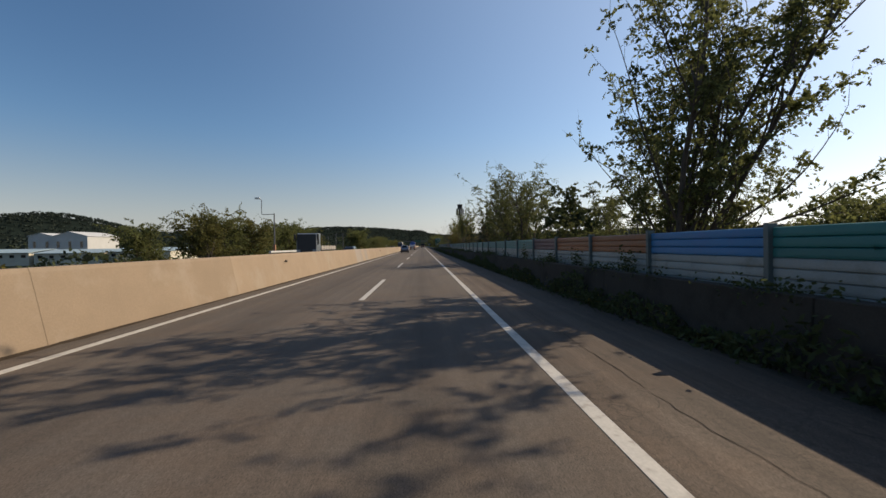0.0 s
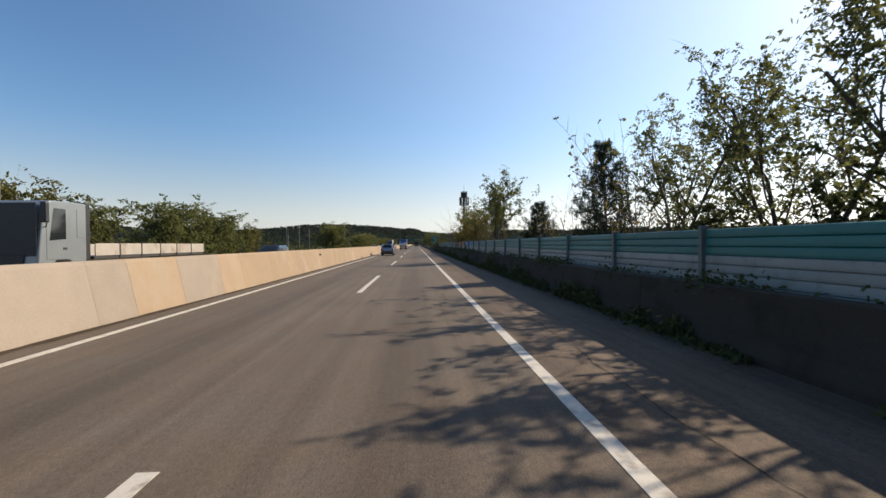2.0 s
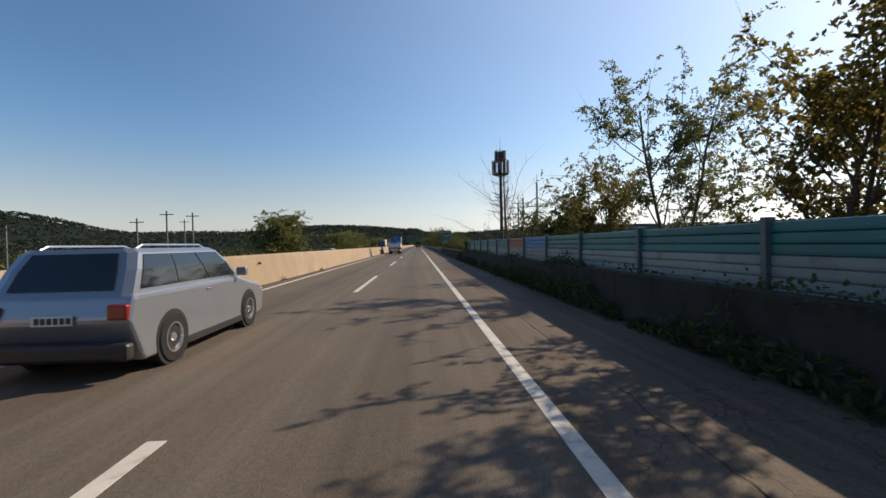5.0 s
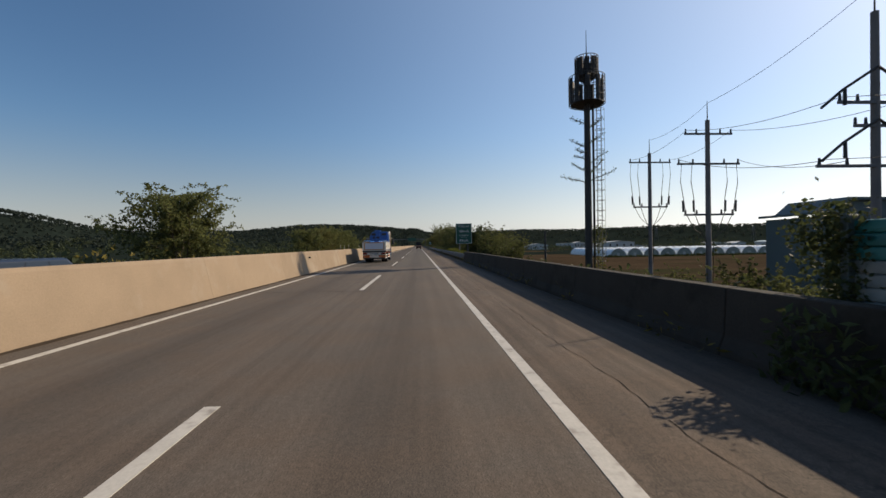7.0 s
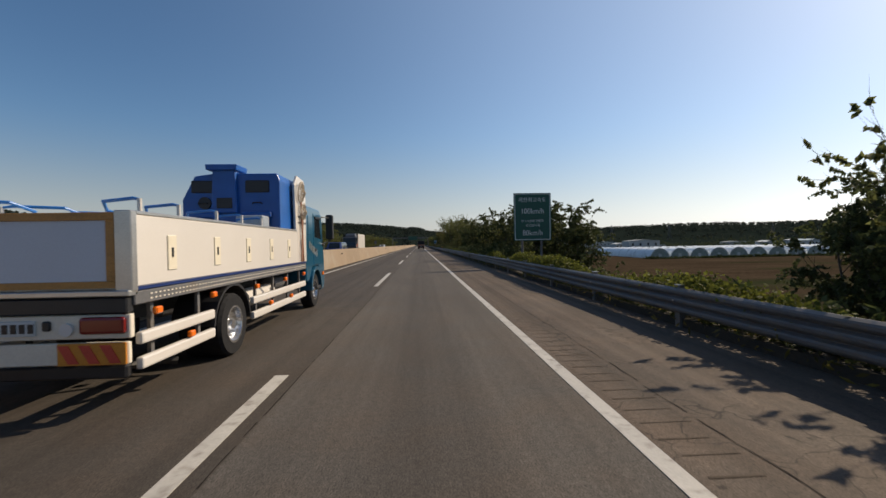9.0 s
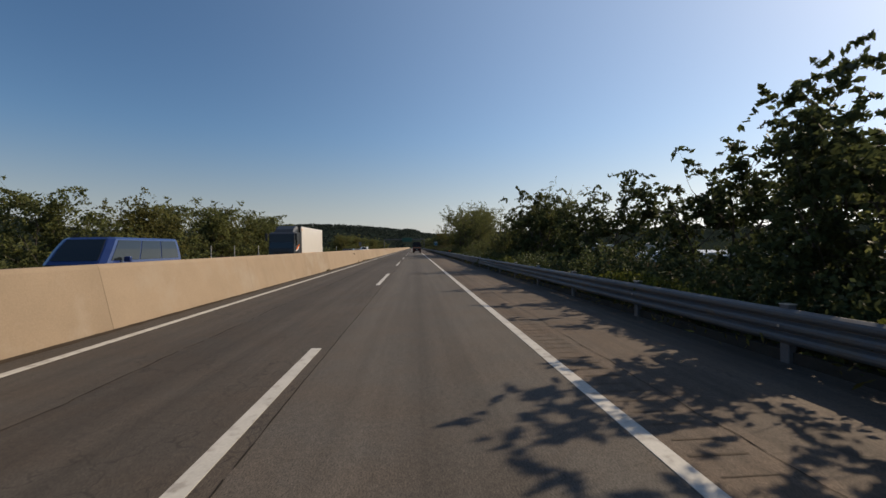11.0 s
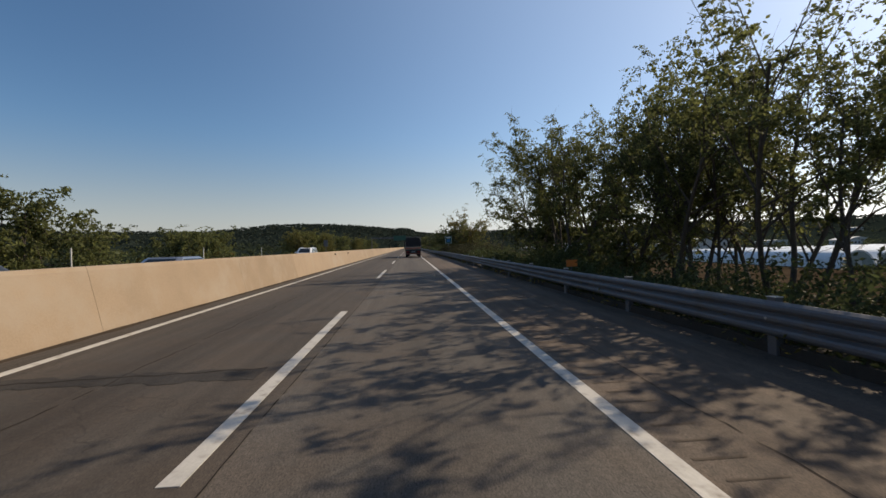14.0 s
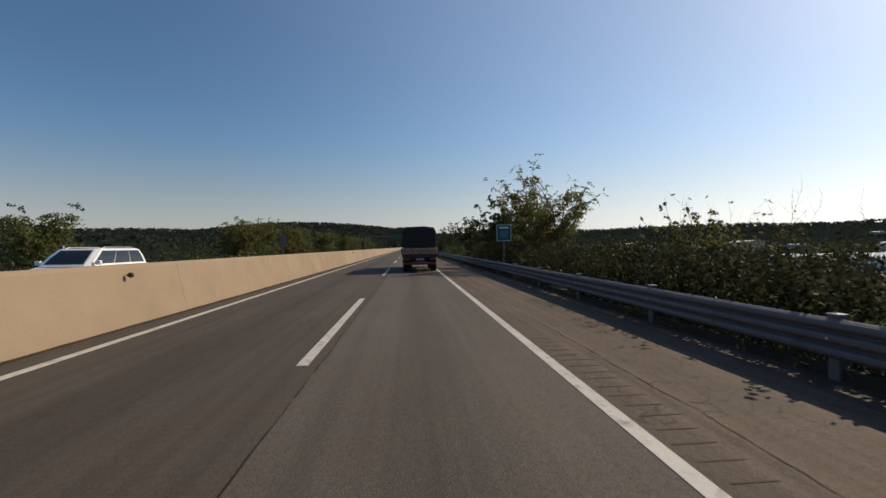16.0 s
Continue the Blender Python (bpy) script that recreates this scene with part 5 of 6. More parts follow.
# blue live-fish truck with white tank body, in the passing lane
T = empty("blue_fish_truck", "metallic blue truck with a low white tank body", "truck")
hw = 1.17
chassis(T, 0.3, 8.3, 1.05)
truck_cab(T, 6.72, 8.72, 2.3, 0.5, 2.72, M_TBLUE, 0.62)
part("floor_beam", box(-hw, hw, 0.05, 6.6, 1.1, 1.24, 0.01), M_STEEL, T, "perforated steel side rail")
v = []
for i in range(80):
    for zz in (1.145, 1.195):
        v.append((0.3 + i * 0.078, zz))
hb = bmesh.new()
for yy, zz in v:
    add_box(hb, hw - 0.002, hw + 0.004, yy, yy + 0.03, zz - 0.008, zz + 0.008)
part("rail_perforation", hb, M_WHBOARD, T, "rows of punched holes")
part("blue_stripe", box(hw - 0.02, hw + 0.006, 0.1, 6.6, 1.25, 1.285), M_NAVY, T)
part("side_wall", box(hw - 0.07, hw, 0.08, 5.9, 1.285, 2.02, 0.012), M_TWHITE, T, "smooth white side panel")
part("side_wall", box(-hw, -hw + 0.07, 0.08, 5.9, 1.285, 2.02, 0.012), M_TWHITE, T)
part("tank_deck", box(-hw + 0.07, hw - 0.07, 0.12, 5.8, 1.24, 1.86, 0.01), M_ALU, T)
part("tall_side_panel", prism([(5.9, 1.285), (5.9, 2.0), (5.78, 2.05), (5.72, 3.1), (5.95, 3.34), (6.5, 3.3), (6.66, 2.95), (6.66, 1.285)], "x", hw - 0.06, hw, 0.01, 1), M_TWHITE, T)
part("top_trim", box(hw - 0.08, hw + 0.004, 0.1, 5.85, 2.02, 2.06, 0.008), M_ALU, T)
part("top_trim", box(-hw - 0.004, -hw + 0.08, 0.1, 5.85, 2.02, 2.06, 0.008), M_ALU, T)
part("corner_post", box(hw - 0.16, hw + 0.006, 0.0, 0.1, 1.24, 2.06, 0.01), M_ALU, T)
part("corner_post", box(-hw - 0.006, -hw + 0.16, 0.0, 0.1, 1.24, 2.06, 0.01), M_ALU, T)
tg = part("tailgate", box(-hw + 0.16, hw - 0.16, 0.03, 0.09, 1.28, 2.04, 0.006), mat("grey_board", (0.5, 0.53, 0.6), 0.4, scale=1, vary=0.06, bump=0.03), T, "grey tailgate board in a wooden frame")
for a in ((-hw + 0.16, hw - 0.16, 1.96, 2.04), (-hw + 0.16, hw - 0.16, 1.28, 1.35), (-hw + 0.16, -hw + 0.25, 1.35, 1.96), (hw - 0.25, hw - 0.16, 1.35, 1.96)):
    part("frame_strip", box(a[0], a[1], 0.012, 0.035, a[2], a[3], 0.004), M_WOODF, tg, "varnished wooden strip")
part("rear_sill", box(-hw, hw, -0.05, 0.1, 1.2, 1.26, 0.01), M_ALU, T)
part("rear_beam", box(-hw + 0.05, hw - 0.03, -0.03, 0.08, 1.03, 1.19, 0.015), M_BLACK, T)
lp = part("lamp_panel", box(-hw + 0.02, hw - 0.02, 0.0, 0.07, 0.78, 1.02, 0.01), M_WHBOARD, T, "cream lamp panel")
for s in (-1, 1):
    part("tail_lamp", box(s * 0.9 - 0.22, s * 0.9 + 0.22, -0.045, 0.01, 0.83, 1.0, 0.03, 2), M_REDLENS, T)
    part("reversing_lamp", cyl((s * 0.55, -0.03, 0.88), (s * 0.55, 0.01, 0.88), 0.065, n=16), M_CLEAR, T)
    part("small_lamp", box(s * 0.36 - 0.04, s * 0.36 + 0.04, -0.03, 0.01, 0.87, 0.97, 0.015), M_BLACK, T)
    for i in range(3):
        x0 = s * 0.46 if s > 0 else s * 0.46 - 0.62
        part("hazard_stripe", prism([(x0 + 0.2 * i + 0.0, 0.72), (x0 + 0.2 * i + 0.1, 0.72), (x0 + 0.2 * i + 0.2, 0.54), (x0 + 0.2 * i + 0.1, 0.54)], "y", -0.022, -0.012), M_REDBOARD, T)
    part("hazard_board", box(s * 0.78 - 0.33, s * 0.78 + 0.33, -0.012, 0.01, 0.52, 0.74, 0.006), M_YELBOARD, T, "yellow board with red stripes")
part("rear_guard", box(-hw + 0.05, hw - 0.05, 0.01, 0.07, 0.52, 0.74, 0.01), M_WHBOARD, T)
part("under_guard", box(-hw + 0.1, hw - 0.1, 0.05, 0.15, 0.36, 0.5, 0.02), M_BLACK, T)
plate_bars(T, 0, -0.01, 0.9, 0.52, 0.15)
for s in (-1, 1):
    for y0, y1 in ((0.15, 1.75), (3.15, 6.55)):
        for z in (0.68, 0.42):
            part("side_guard", box(s * (hw - 0.04) - 0.04, s * (hw - 0.04) + 0.04, y0, y1, z, z + 0.13, 0.025, 2), M_TWHITE, T, "white tubular side guard rail")
        for y in np.linspace(y0 + 0.3, y1 - 0.3, 2 if y1 < 3 else 4):
            part("guard_bracket", box(s * (hw - 0.1) - 0.02, s * (hw - 0.1) + 0.02, y - 0.03, y + 0.03, 0.4, 1.1), M_STEEL, T)
    for y, z in ((0.42, 1.0), (1.7, 1.02), (3.3, 0.98), (4.0, 0.6), (4.9, 0.98), (5.3, 0.58), (6.35, 1.0), (1.1, 0.6)):
        part("marker_lamp", box(s * hw - 0.03, s * hw + 0.03, y - 0.06, y + 0.06, z - 0.04, z + 0.04, 0.015), M_ORLENS, T)
    arch = [(2.4 + 0.66 * math.cos(a), 0.5 + 0.62 * math.sin(a)) for a in np.linspace(0.1, math.pi - 0.1, 11)] + [(2.4 + 0.62 * math.cos(a), 0.5 + 0.58 * math.sin(a)) for a in np.linspace(math.pi - 0.1, 0.1, 11)]
    part("mudguard", prism(arch, "x", s * 0.85 - 0.3, s * 0.85 + 0.3), M_BLACK, T)
    wheel(T, s * 0.98, 2.4, 0.48, 0.34, M_CHROME, s)
    wheel(T, s * 0.7, 2.4, 0.48, 0.3, M_CHROME, s)
    wheel(T, s * 0.98, 7.62, 0.47, 0.3, M_CHROME, s)
part("air_tank", cyl((0.75, 3.6, 0.72), (0.75, 5.0, 0.72), 0.17, n=16), M_TWHITE, T, "white compressed air tank")
part("air_tank", cyl((0.7, 5.2, 0.85), (0.7, 5.9, 0.85), 0.15, n=16), M_STEEL, T)
part("fuel_tank", box(-0.95, -0.5, 3.4, 5.2, 0.45, 0.95, 0.06, 2), M_ALU, T)
part("exhaust_pipe", tube([(0.7, 0.6, 0.35), (0.9, 0.9, 0.33), (1.05, 1.0, 0.3)], 0.05), M_DARKSTEEL, T)
part("tank_body", prism([(-0.98, 1.86), (-0.98, 2.7), (-0.72, 3.2), (-0.35, 3.25), (-0.3, 3.32), (0.12, 3.32), (0.17, 3.25), (1.0, 3.25), (1.06, 3.1), (1.06, 1.86)], "y", 5.0, 6.45, 0.03, 2), M_TANK, T, "deep blue moulded water tank")
part("tank_rib", prism([(-0.35, 2.4), (-0.3, 3.38), (0.16, 3.38), (0.2, 2.4)], "y", 4.9, 5.4, 0.03, 2), M_TANK, T)
for x0 in (-0.78, 0.34):
    # flat black plate paints the shade of a hollow on the tank face
    part("tank_recess", box(x0, x0 + 0.5, 4.97, 5.02, 2.84, 3.1, 0.02, 2), M_BLACK, T)
    part("tank_ledge", box(x0 - 0.05, x0 + 0.55, 4.9, 5.02, 2.3, 2.42, 0.03, 2), M_TANK, T)
    part("tank_handle", tube([(x0 + 0.15, 4.98, 2.6), (x0 + 0.17, 4.93, 2.62), (x0 + 0.33, 4.93, 2.62), (x0 + 0.35, 4.98, 2.6)], 0.014, 6), M_BLACK, T)
part("tank_port", cyl((-0.5, 5.02, 2.62), (-0.5, 4.96, 2.62), 0.13, n=18), M_BLACK, T, "round dark filler port")
part("tank_cap", prism([(-0.4, 3.3), (-0.42, 3.42), (0.24, 3.42), (0.22, 3.3)], "y", 4.82, 5.4, 0.02, 2), M_TANK, T)
part("rib_window", box(-0.22, 0.1, 4.88, 4.91, 2.5, 2.72, 0.01), M_BLACK, T)
part("tool_box", box(0.3, 0.85, 4.55, 4.95, 2.06, 2.32, 0.03, 2), mat("clear_crate", (0.32, 0.36, 0.4), 0.3), T, "pale plastic crate")
for i, y in enumerate((0.35, 1.1, 2.1, 3.0, 3.9)):
    for s in (-1, 1):
        x = s * (hw - 0.12)
        part("water_hose", tube([(x, y, 2.05), (x, y, 2.2), (x - s * 0.1, y + 0.05, 2.22), (x - s * 0.55, y + 0.25, 2.21), (x - s * 0.65, y + 0.45, 2.12), (x - s * 0.45, y + 0.6, 2.05)], 0.02, 8), M_HOSE, T, "bright blue bent hose")
        part("hose_elbow", cyl((x, y, 2.02), (x, y, 2.21), 0.024, n=8), M_TWHITE, T)
    part("latch_plate", box(hw - 0.005, hw + 0.014, 0.62 + i * 1.12, 0.8 + i * 1.12, 1.42, 1.82, 0.008), M_CREAM, T, "cream recessed latch plate")
    part("latch", box(hw + 0.012, hw + 0.022, 0.69 + i * 1.12, 0.72 + i * 1.12, 1.57, 1.68), M_BLACK, T)
for j, (y, z, r0) in enumerate(((6.05, 2.96, 0.24), (6.18, 2.5, 0.2))):
    ring = [(hw + 0.06 + 0.03 * math.sin(a), y + r0 * math.cos(a), z + r0 * math.sin(a)) for a in np.linspace(0, 6.2832, 17)]
    nb = tube(ring, 0.014, 5)
    for k in range(-4, 5):
        d = k / 5 * r0
        h = math.sqrt(r0 * r0 - d * d)
        add_tube(nb, [(hw + 0.06, y + d, z - h), (hw + 0.12, y + d, z), (hw + 0.06, y + d, z + h)], 0.006, 4)
        add_tube(nb, [(hw + 0.06, y - h, z + d), (hw + 0.12, y, z + d), (hw + 0.06, y + h, z + d)], 0.006, 4)
    part("landing_net", nb, M_NET, T, "knotted landing net on a ring")
    part("net_handle", tube([(hw + 0.05, y, z - r0), (hw + 0.04, y + (0.18 if j == 0 else -0.12), 1.3)], 0.022, 6), M_BAMBOO, T, "brown wooden net handle")
for z in (2.22, 2.36):
    part("holder_strap", box(hw, hw + 0.02, 5.95, 6.6, z, z + 0.04), M_STEEL, T)
for i, (y, z) in enumerate(((6.95, 1.72), (7.1, 1.66), (7.28, 1.6), (7.42, 1.57), (7.56, 1.53), (7.72, 1.48))):
    part("door_graphic", prism([(y, z - 0.1), (y + 0.03, z + 0.09), (y + 0.12, z + 0.07), (y + 0.1, z - 0.11)], "x", 1.163, 1.168), M_ALU, T, "silver stripe graphic")
T.matrix_basis = pose(-4.15, 180.45, 0)

# dark tarped truck ahead in the slow lane
D = empty("tarped_truck", "dark truck with a black tarpaulin load and red-white tail boards", "truck")
chassis(D, 0.2, 8.0, 1.0)
truck_cab(D, 6.3, 8.3, 2.3, 0.5, 2.6, M_BLACKCAB)
part("flatbed", box(-1.22, 1.22, 0.0, 6.2, 1.05, 1.2, 0.02), M_DARKSTEEL, D)
part("load_cover", prism([(-1.1, 1.2), (-1.12, 2.75), (-0.95, 3.02), (0.3, 3.06), (0.95, 2.98), (1.1, 2.7), (1.1, 1.2)], "y", 0.25, 5.9, 0.06, 2), M_TARP, D, "black tarpaulin stretched over the load")
for y in (0.6, 1.6, 2.6, 3.6, 4.6, 5.5):
    part("strap", prism([(-1.14, 1.2), (-1.15, 2.76), (-0.96, 3.06), (0.3, 3.1), (0.97, 3.02), (1.14, 2.72), (1.14, 1.2), (1.11, 1.2), (1.1, 2.7), (0.95, 2.98), (0.3, 3.06), (-0.95, 3.02), (-1.12, 2.75), (-1.11, 1.2)], "y", y, y + 0.06), M_RUBBER, D)
for i in range(4):
    x = -1.18 + i * 0.6
    tb = part("tail_board", box(x, x + 0.56, -0.06, 0.0, 1.22, 1.62, 0.012), M_DULLB, D, "pale board with red reflectors")
    part("reflector", box(x + 0.05, x + 0.28, -0.075, -0.055, 1.28, 1.55, 0.01), M_FADED, tb)
    part("reflector", box(x + 0.31, x + 0.51, -0.075, -0.055, 1.3, 1.52, 0.01), M_FADED, tb)
for s in (-1, 1):
    part("side_board", box(s * 1.22 - 0.03, s * 1.22 + 0.03, 0.0, 6.2, 1.2, 1.62, 0.012), M_DARKSTEEL, D)
    part("tail_lamp", box(s * 0.85 - 0.22, s * 0.85 + 0.22, -0.05, 0.03, 0.8, 0.95, 0.02), M_REDLENS, D)
    part("mud_flap", box(s * 0.85 - 0.3, s * 0.85 + 0.3, 0.9, 0.93, 0.2, 0.9), M_RUBBER, D)
    for y in (1.6, 2.7, 7.2):
        wheel(D, s * 0.98, y, 0.48, 0.34, M_CHROME, s)
    part("side_guard", box(s * 1.12 - 0.03, s * 1.12 + 0.03, 3.4, 6.0, 0.5, 0.62, 0.02), M_STEEL, D)
part("rear_bumper", box(-1.1, 1.1, 0.0, 0.1, 0.5, 0.66, 0.02), M_DARKRED, D, "faded red rear under-run bar")
part("rear_crossbeam", box(-1.18, 1.18, -0.02, 0.06, 0.98, 1.16, 0.015), M_BLACK, D)
plate_bars(D, 0, -0.03, 0.86, 0.5, 0.14)
D.matrix_basis = pose(0.39, 336.0, 0)

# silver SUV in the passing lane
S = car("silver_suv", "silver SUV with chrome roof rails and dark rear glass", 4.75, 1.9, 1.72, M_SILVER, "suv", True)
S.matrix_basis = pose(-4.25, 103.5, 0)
# traffic on the opposite road, facing the other way
W1 = car("white_suv", "white SUV with roof rails on the opposite road", 4.85, 1.92, 1.82, M_WHITECAR, "suv", True)
W1.matrix_basis = pose(-13.0, 327.6, 0, 0, 0, 180)
W2 = car("white_sedan", "pale sedan on the opposite road", 4.8, 1.84, 1.45, M_SILVER, "sedan")
W2.matrix_basis = pose(-10.2, 291.5, 0, 0, 0, 180)
W3 = car("dark_suv", "black SUV with dark glass on the opposite road", 4.7, 1.88, 1.7, M_DARKCAR, "suv")
W3.matrix_basis = pose(-13.2, 81.5, 0, 0, 0, 180)
W4 = car("dark_sedan", "black sedan on the opposite road", 4.8, 1.84, 1.5, M_DARKCAR, "sedan")
W4.matrix_basis = pose(-10.2, 282.0, 0, 0, 0, 180)
W5 = car("navy_van", "navy blue van on the opposite road", 5.0, 1.9, 2.1, M_NAVY, "van")
W5.matrix_basis = pose(-10.3, 232.0, 0, 0, 0, 180)
W6 = car("grey_hatchback", "dark grey car on the opposite road", 4.4, 1.82, 1.5, M_DARKCAR, "suv")
W6.matrix_basis = pose(-10.2, 150.0, 0, 0, 0, 180)

# grey flatbed lorry, oncoming
M_DIRTYB = mat("dirty_pale_board", (0.3, 0.275, 0.24), 0.7, scale=1.5, vary=0.25, stain=(0.18, 0.12, 0.08), stain_scale=1.2)
G = empty("grey_flatbed_truck", "grey cab-over lorry with a low pale flatbed", "truck")
chassis(G, 0.3, 10.0, 0.9)
truck_cab(G, 9.6, 11.8, 2.45, 0.6, 3.45, M_GREYCAB)
part("cab_wind_deflector", box(-1.2, 1.2, 9.35, 9.6, 1.2, 3.5, 0.04, 2), M_BLACK, G)
part("bed_floor", box(-1.22, 1.22, 0.0, 9.2, 1.2, 1.32, 0.02), M_DARKSTEEL, G)
for s in (-1, 1):
    for i in range(6):
        part("side_board", box(s * 1.22 - 0.025, s * 1.22 + 0.025, 0.05 + i * 1.53, 1.5 + i * 1.53, 1.34, 1.86, 0.012), M_DIRTYB, G, "dirty pale drop-side board")
        part("stake", box(s * 1.22 - 0.04, s * 1.22 + 0.04, i * 1.53 - 0.02, 0.05 + i * 1.53, 1.2, 1.92, 0.008), M_DARKSTEEL, G)
    for y in (1.6, 2.8, 8.0, 10.75):
        wheel(G, s * 1.0, y, 0.5, 0.34, M_ALU, s)
part("tailboard", box(-1.2, 1.2, -0.03, 0.03, 1.34, 1.86, 0.012), M_DIRTYB, G)
part("front_panel", box(-1.14, 1.14, 11.78, 11.812, 0.95, 3.3, 0.01), M_BLACK, G, "dark front panel")
G.matrix_basis = pose(-14.4, 66.2, 0, 0, 0, 180)

# black tractor with a white box trailer, oncoming
R = empty("box_trailer_truck", "black lorry cab with a long white box body", "truck")
chassis(R, 0.3, 12.5, 0.95)
truck_cab(R, 10.6, 12.9, 2.45, 0.6, 3.3, M_BLACKCAB, 0.7)
part("cargo_box", box(-1.24, 1.24, 0.0, 10.4, 1.15, 3.95, 0.04, 2), M_TWHITE, R, "plain white insulated cargo box")
part("box_rail", box(-1.27, 1.27, 0.0, 10.4, 1.1, 1.2, 0.01), M_YELBOARD, R, "yellow reflective lower edge")
part("front_frame", box(-1.26, 1.26, 10.36, 10.46, 1.15, 3.97, 0.02), M_DARKSTEEL, R)
for s in (-1, 1):
    part("door_graphic", prism([(12.35, 1.5), (11.75, 1.86), (10.85, 2.1), (11.3, 1.86), (11.75, 1.6)], "x", s * 1.24 - 0.016, s * 1.24 + 0.016), M_ORLENS, R, "orange slanted stripe")
    part("door_graphic", prism([(12.5, 1.42), (11.7, 1.66), (11.4, 1.8), (11.2, 1.84), (11.5, 1.6), (11.9, 1.46)], "x", s * 1.24 - 0.012, s * 1.24 + 0.012), M_SIGNW, R, "white slanted stripe")
    part("side_fairing", box(s * 1.22 - 0.03, s * 1.22 + 0.03, 10.05, 10.62, 0.9, 3.9, 0.03, 2), M_BLACKCAB, R)
    part("corner_badge", box(s * 1.245 - 0.006, s * 1.245 + 0.006, 9.7, 10.2, 3.55, 3.7), M_YELBOARD, R)
    for y in (1.5, 2.7, 8.9, 11.85):
        wheel(R, s * 1.0, y, 0.5, 0.34, M_ALU, s)
    for y0 in (3.5, 6.2):
        part("side_guard", box(s * 1.15 - 0.03, s * 1.15 + 0.03, y0, y0 + 2.0, 0.6, 0.7, 0.02), M_STEEL, R)
R.matrix_basis = pose(-13.25, 270.3, 0, 0, 0, 180)

# ---- signs ----


def words(text, size, x, z, y, parent, name="lettering", wide=1.0):
    c = bpy.data.curves.new(name, "FONT")
    c.body = text
    c.size = size
    c.align_x = "CENTER"
    c.align_y = "CENTER"
    c.extrude = 0.003
    o = new(name, c)
    o.matrix_basis = pose(x, y, z, 90) @ Matrix.Diagonal((wide, 1, 1, 1))
    dg = bpy.context.evaluated_depsgraph_get()
    me = bpy.data.meshes.new_from_object(o.evaluated_get(dg))
    m = o.matrix_basis.copy()
    bpy.data.objects.remove(o)
    me.materials.clear()
    me.materials.append(M_SIGNW)
    ob = new(name, me)
    ob.parent = parent
    ob.matrix_basis = m
    return ob


B = empty("speed_limit_sign", "tall green speed limit sign with white lettering on posts", "road sign")
part("panel", box(6.18, 8.7, 204.4, 204.44, 1.8, 4.97, 0.015), M_SIGN, B)
edge = bmesh.new()
for a in ((6.24, 8.64, 4.88, 4.92), (6.24, 8.64, 1.85, 1.89), (6.24, 6.28, 1.89, 4.88), (8.6, 8.64, 1.89, 4.88)):
    add_box(edge, a[0], a[1], 204.392, 204.402, a[2], a[3])
part("border", edge, M_SIGNW, B, "thin white border line")
words("제한최고속도", 0.34, 7.44, 4.5, 204.392, B)
words("100km/h", 0.5, 7.44, 3.75, 204.392, B, wide=0.9)
words("단,1.5t초과 화물차", 0.2, 7.44, 3.1, 204.392, B)
words("및 건설기계", 0.2, 7.44, 2.8, 204.392, B)
words("80km/h", 0.5, 7.44, 2.3, 204.392, B, wide=0.9)
for x in (6.75, 8.05):
    part("post", cyl((x, 204.52, -2.0), (x, 204.52, 4.9), 0.08, n=12), M_STEEL, B)
for z in (2.3, 3.4, 4.5):
    part("bracket", box(6.4, 8.4, 204.44, 204.5, z - 0.04, z + 0.04), M_STEEL, B)

C = empty("small_green_sign", "small square green road sign on one post", "road sign")
part("panel", box(5.1, 6.1, 333.7, 333.73, 1.95, 3.05, 0.012), M_SIGN, C)
eb = bmesh.new()
for a in ((5.14, 6.06, 2.98, 3.01), (5.14, 6.06, 1.99, 2.02), (5.14, 5.17, 2.02, 2.98), (6.03, 6.06, 2.02, 2.98)):
    add_box(eb, a[0], a[1], 333.69, 333.7, a[2], a[3])
part("border", eb, M_SIGNW, C)
part("sign_bar", box(5.3, 5.9, 333.69, 333.7, 2.76, 2.88), M_SIGNW, C, "white bar of unread writing")
part("blue_field", box(5.35, 5.85, 333.69, 333.7, 2.2, 2.62), M_BLUEP, C)
part("post", cyl((5.6, 333.8, -0.6), (5.6, 333.8, 3.0), 0.05), M_STEEL, C)

E1 = empty("orange_plate", "small orange plate on a stake behind the guardrail", "plate")
part("plate", box(5.36, 5.76, 285.3, 285.32, 0.78, 1.02, 0.006), mat("orange_plate_paint", (0.62, 0.16, 0.02), 0.5, scale=4, vary=0.15), E1)
part("stake", cyl((5.56, 285.36, -0.4), (5.56, 285.36, 1.0), 0.025), M_STEEL, E1)

F1 = empty("roadside_sign_back", "grey back of a small sign on a pole", "road sign")
part("panel", box(-21.3, -20.3, 379, 379.04, 2.2, 3.8, 0.01), M_STEEL, F1)
part("post", cyl((-20.8, 379.1, -0.4), (-20.8, 379.1, 3.8), 0.05), M_STEEL, F1)

# overhead gantry far ahead
Gn = empty("overhead_gantry", "distant grey sign gantry spanning the road", "gantry")
for x in (-21.5, 6.5):
    part("column", cyl((x, 520, -0.4), (x, 520, 7.4), 0.2), M_STEEL, Gn)
part("truss", box(-21.5, 6.5, 519.8, 520.2, 6.6, 7.4, 0.02), M_STEEL, Gn)
part("sign_board", box(-9, -2, 519.6, 519.75, 5.4, 8.2, 0.02), M_SIGN, Gn)

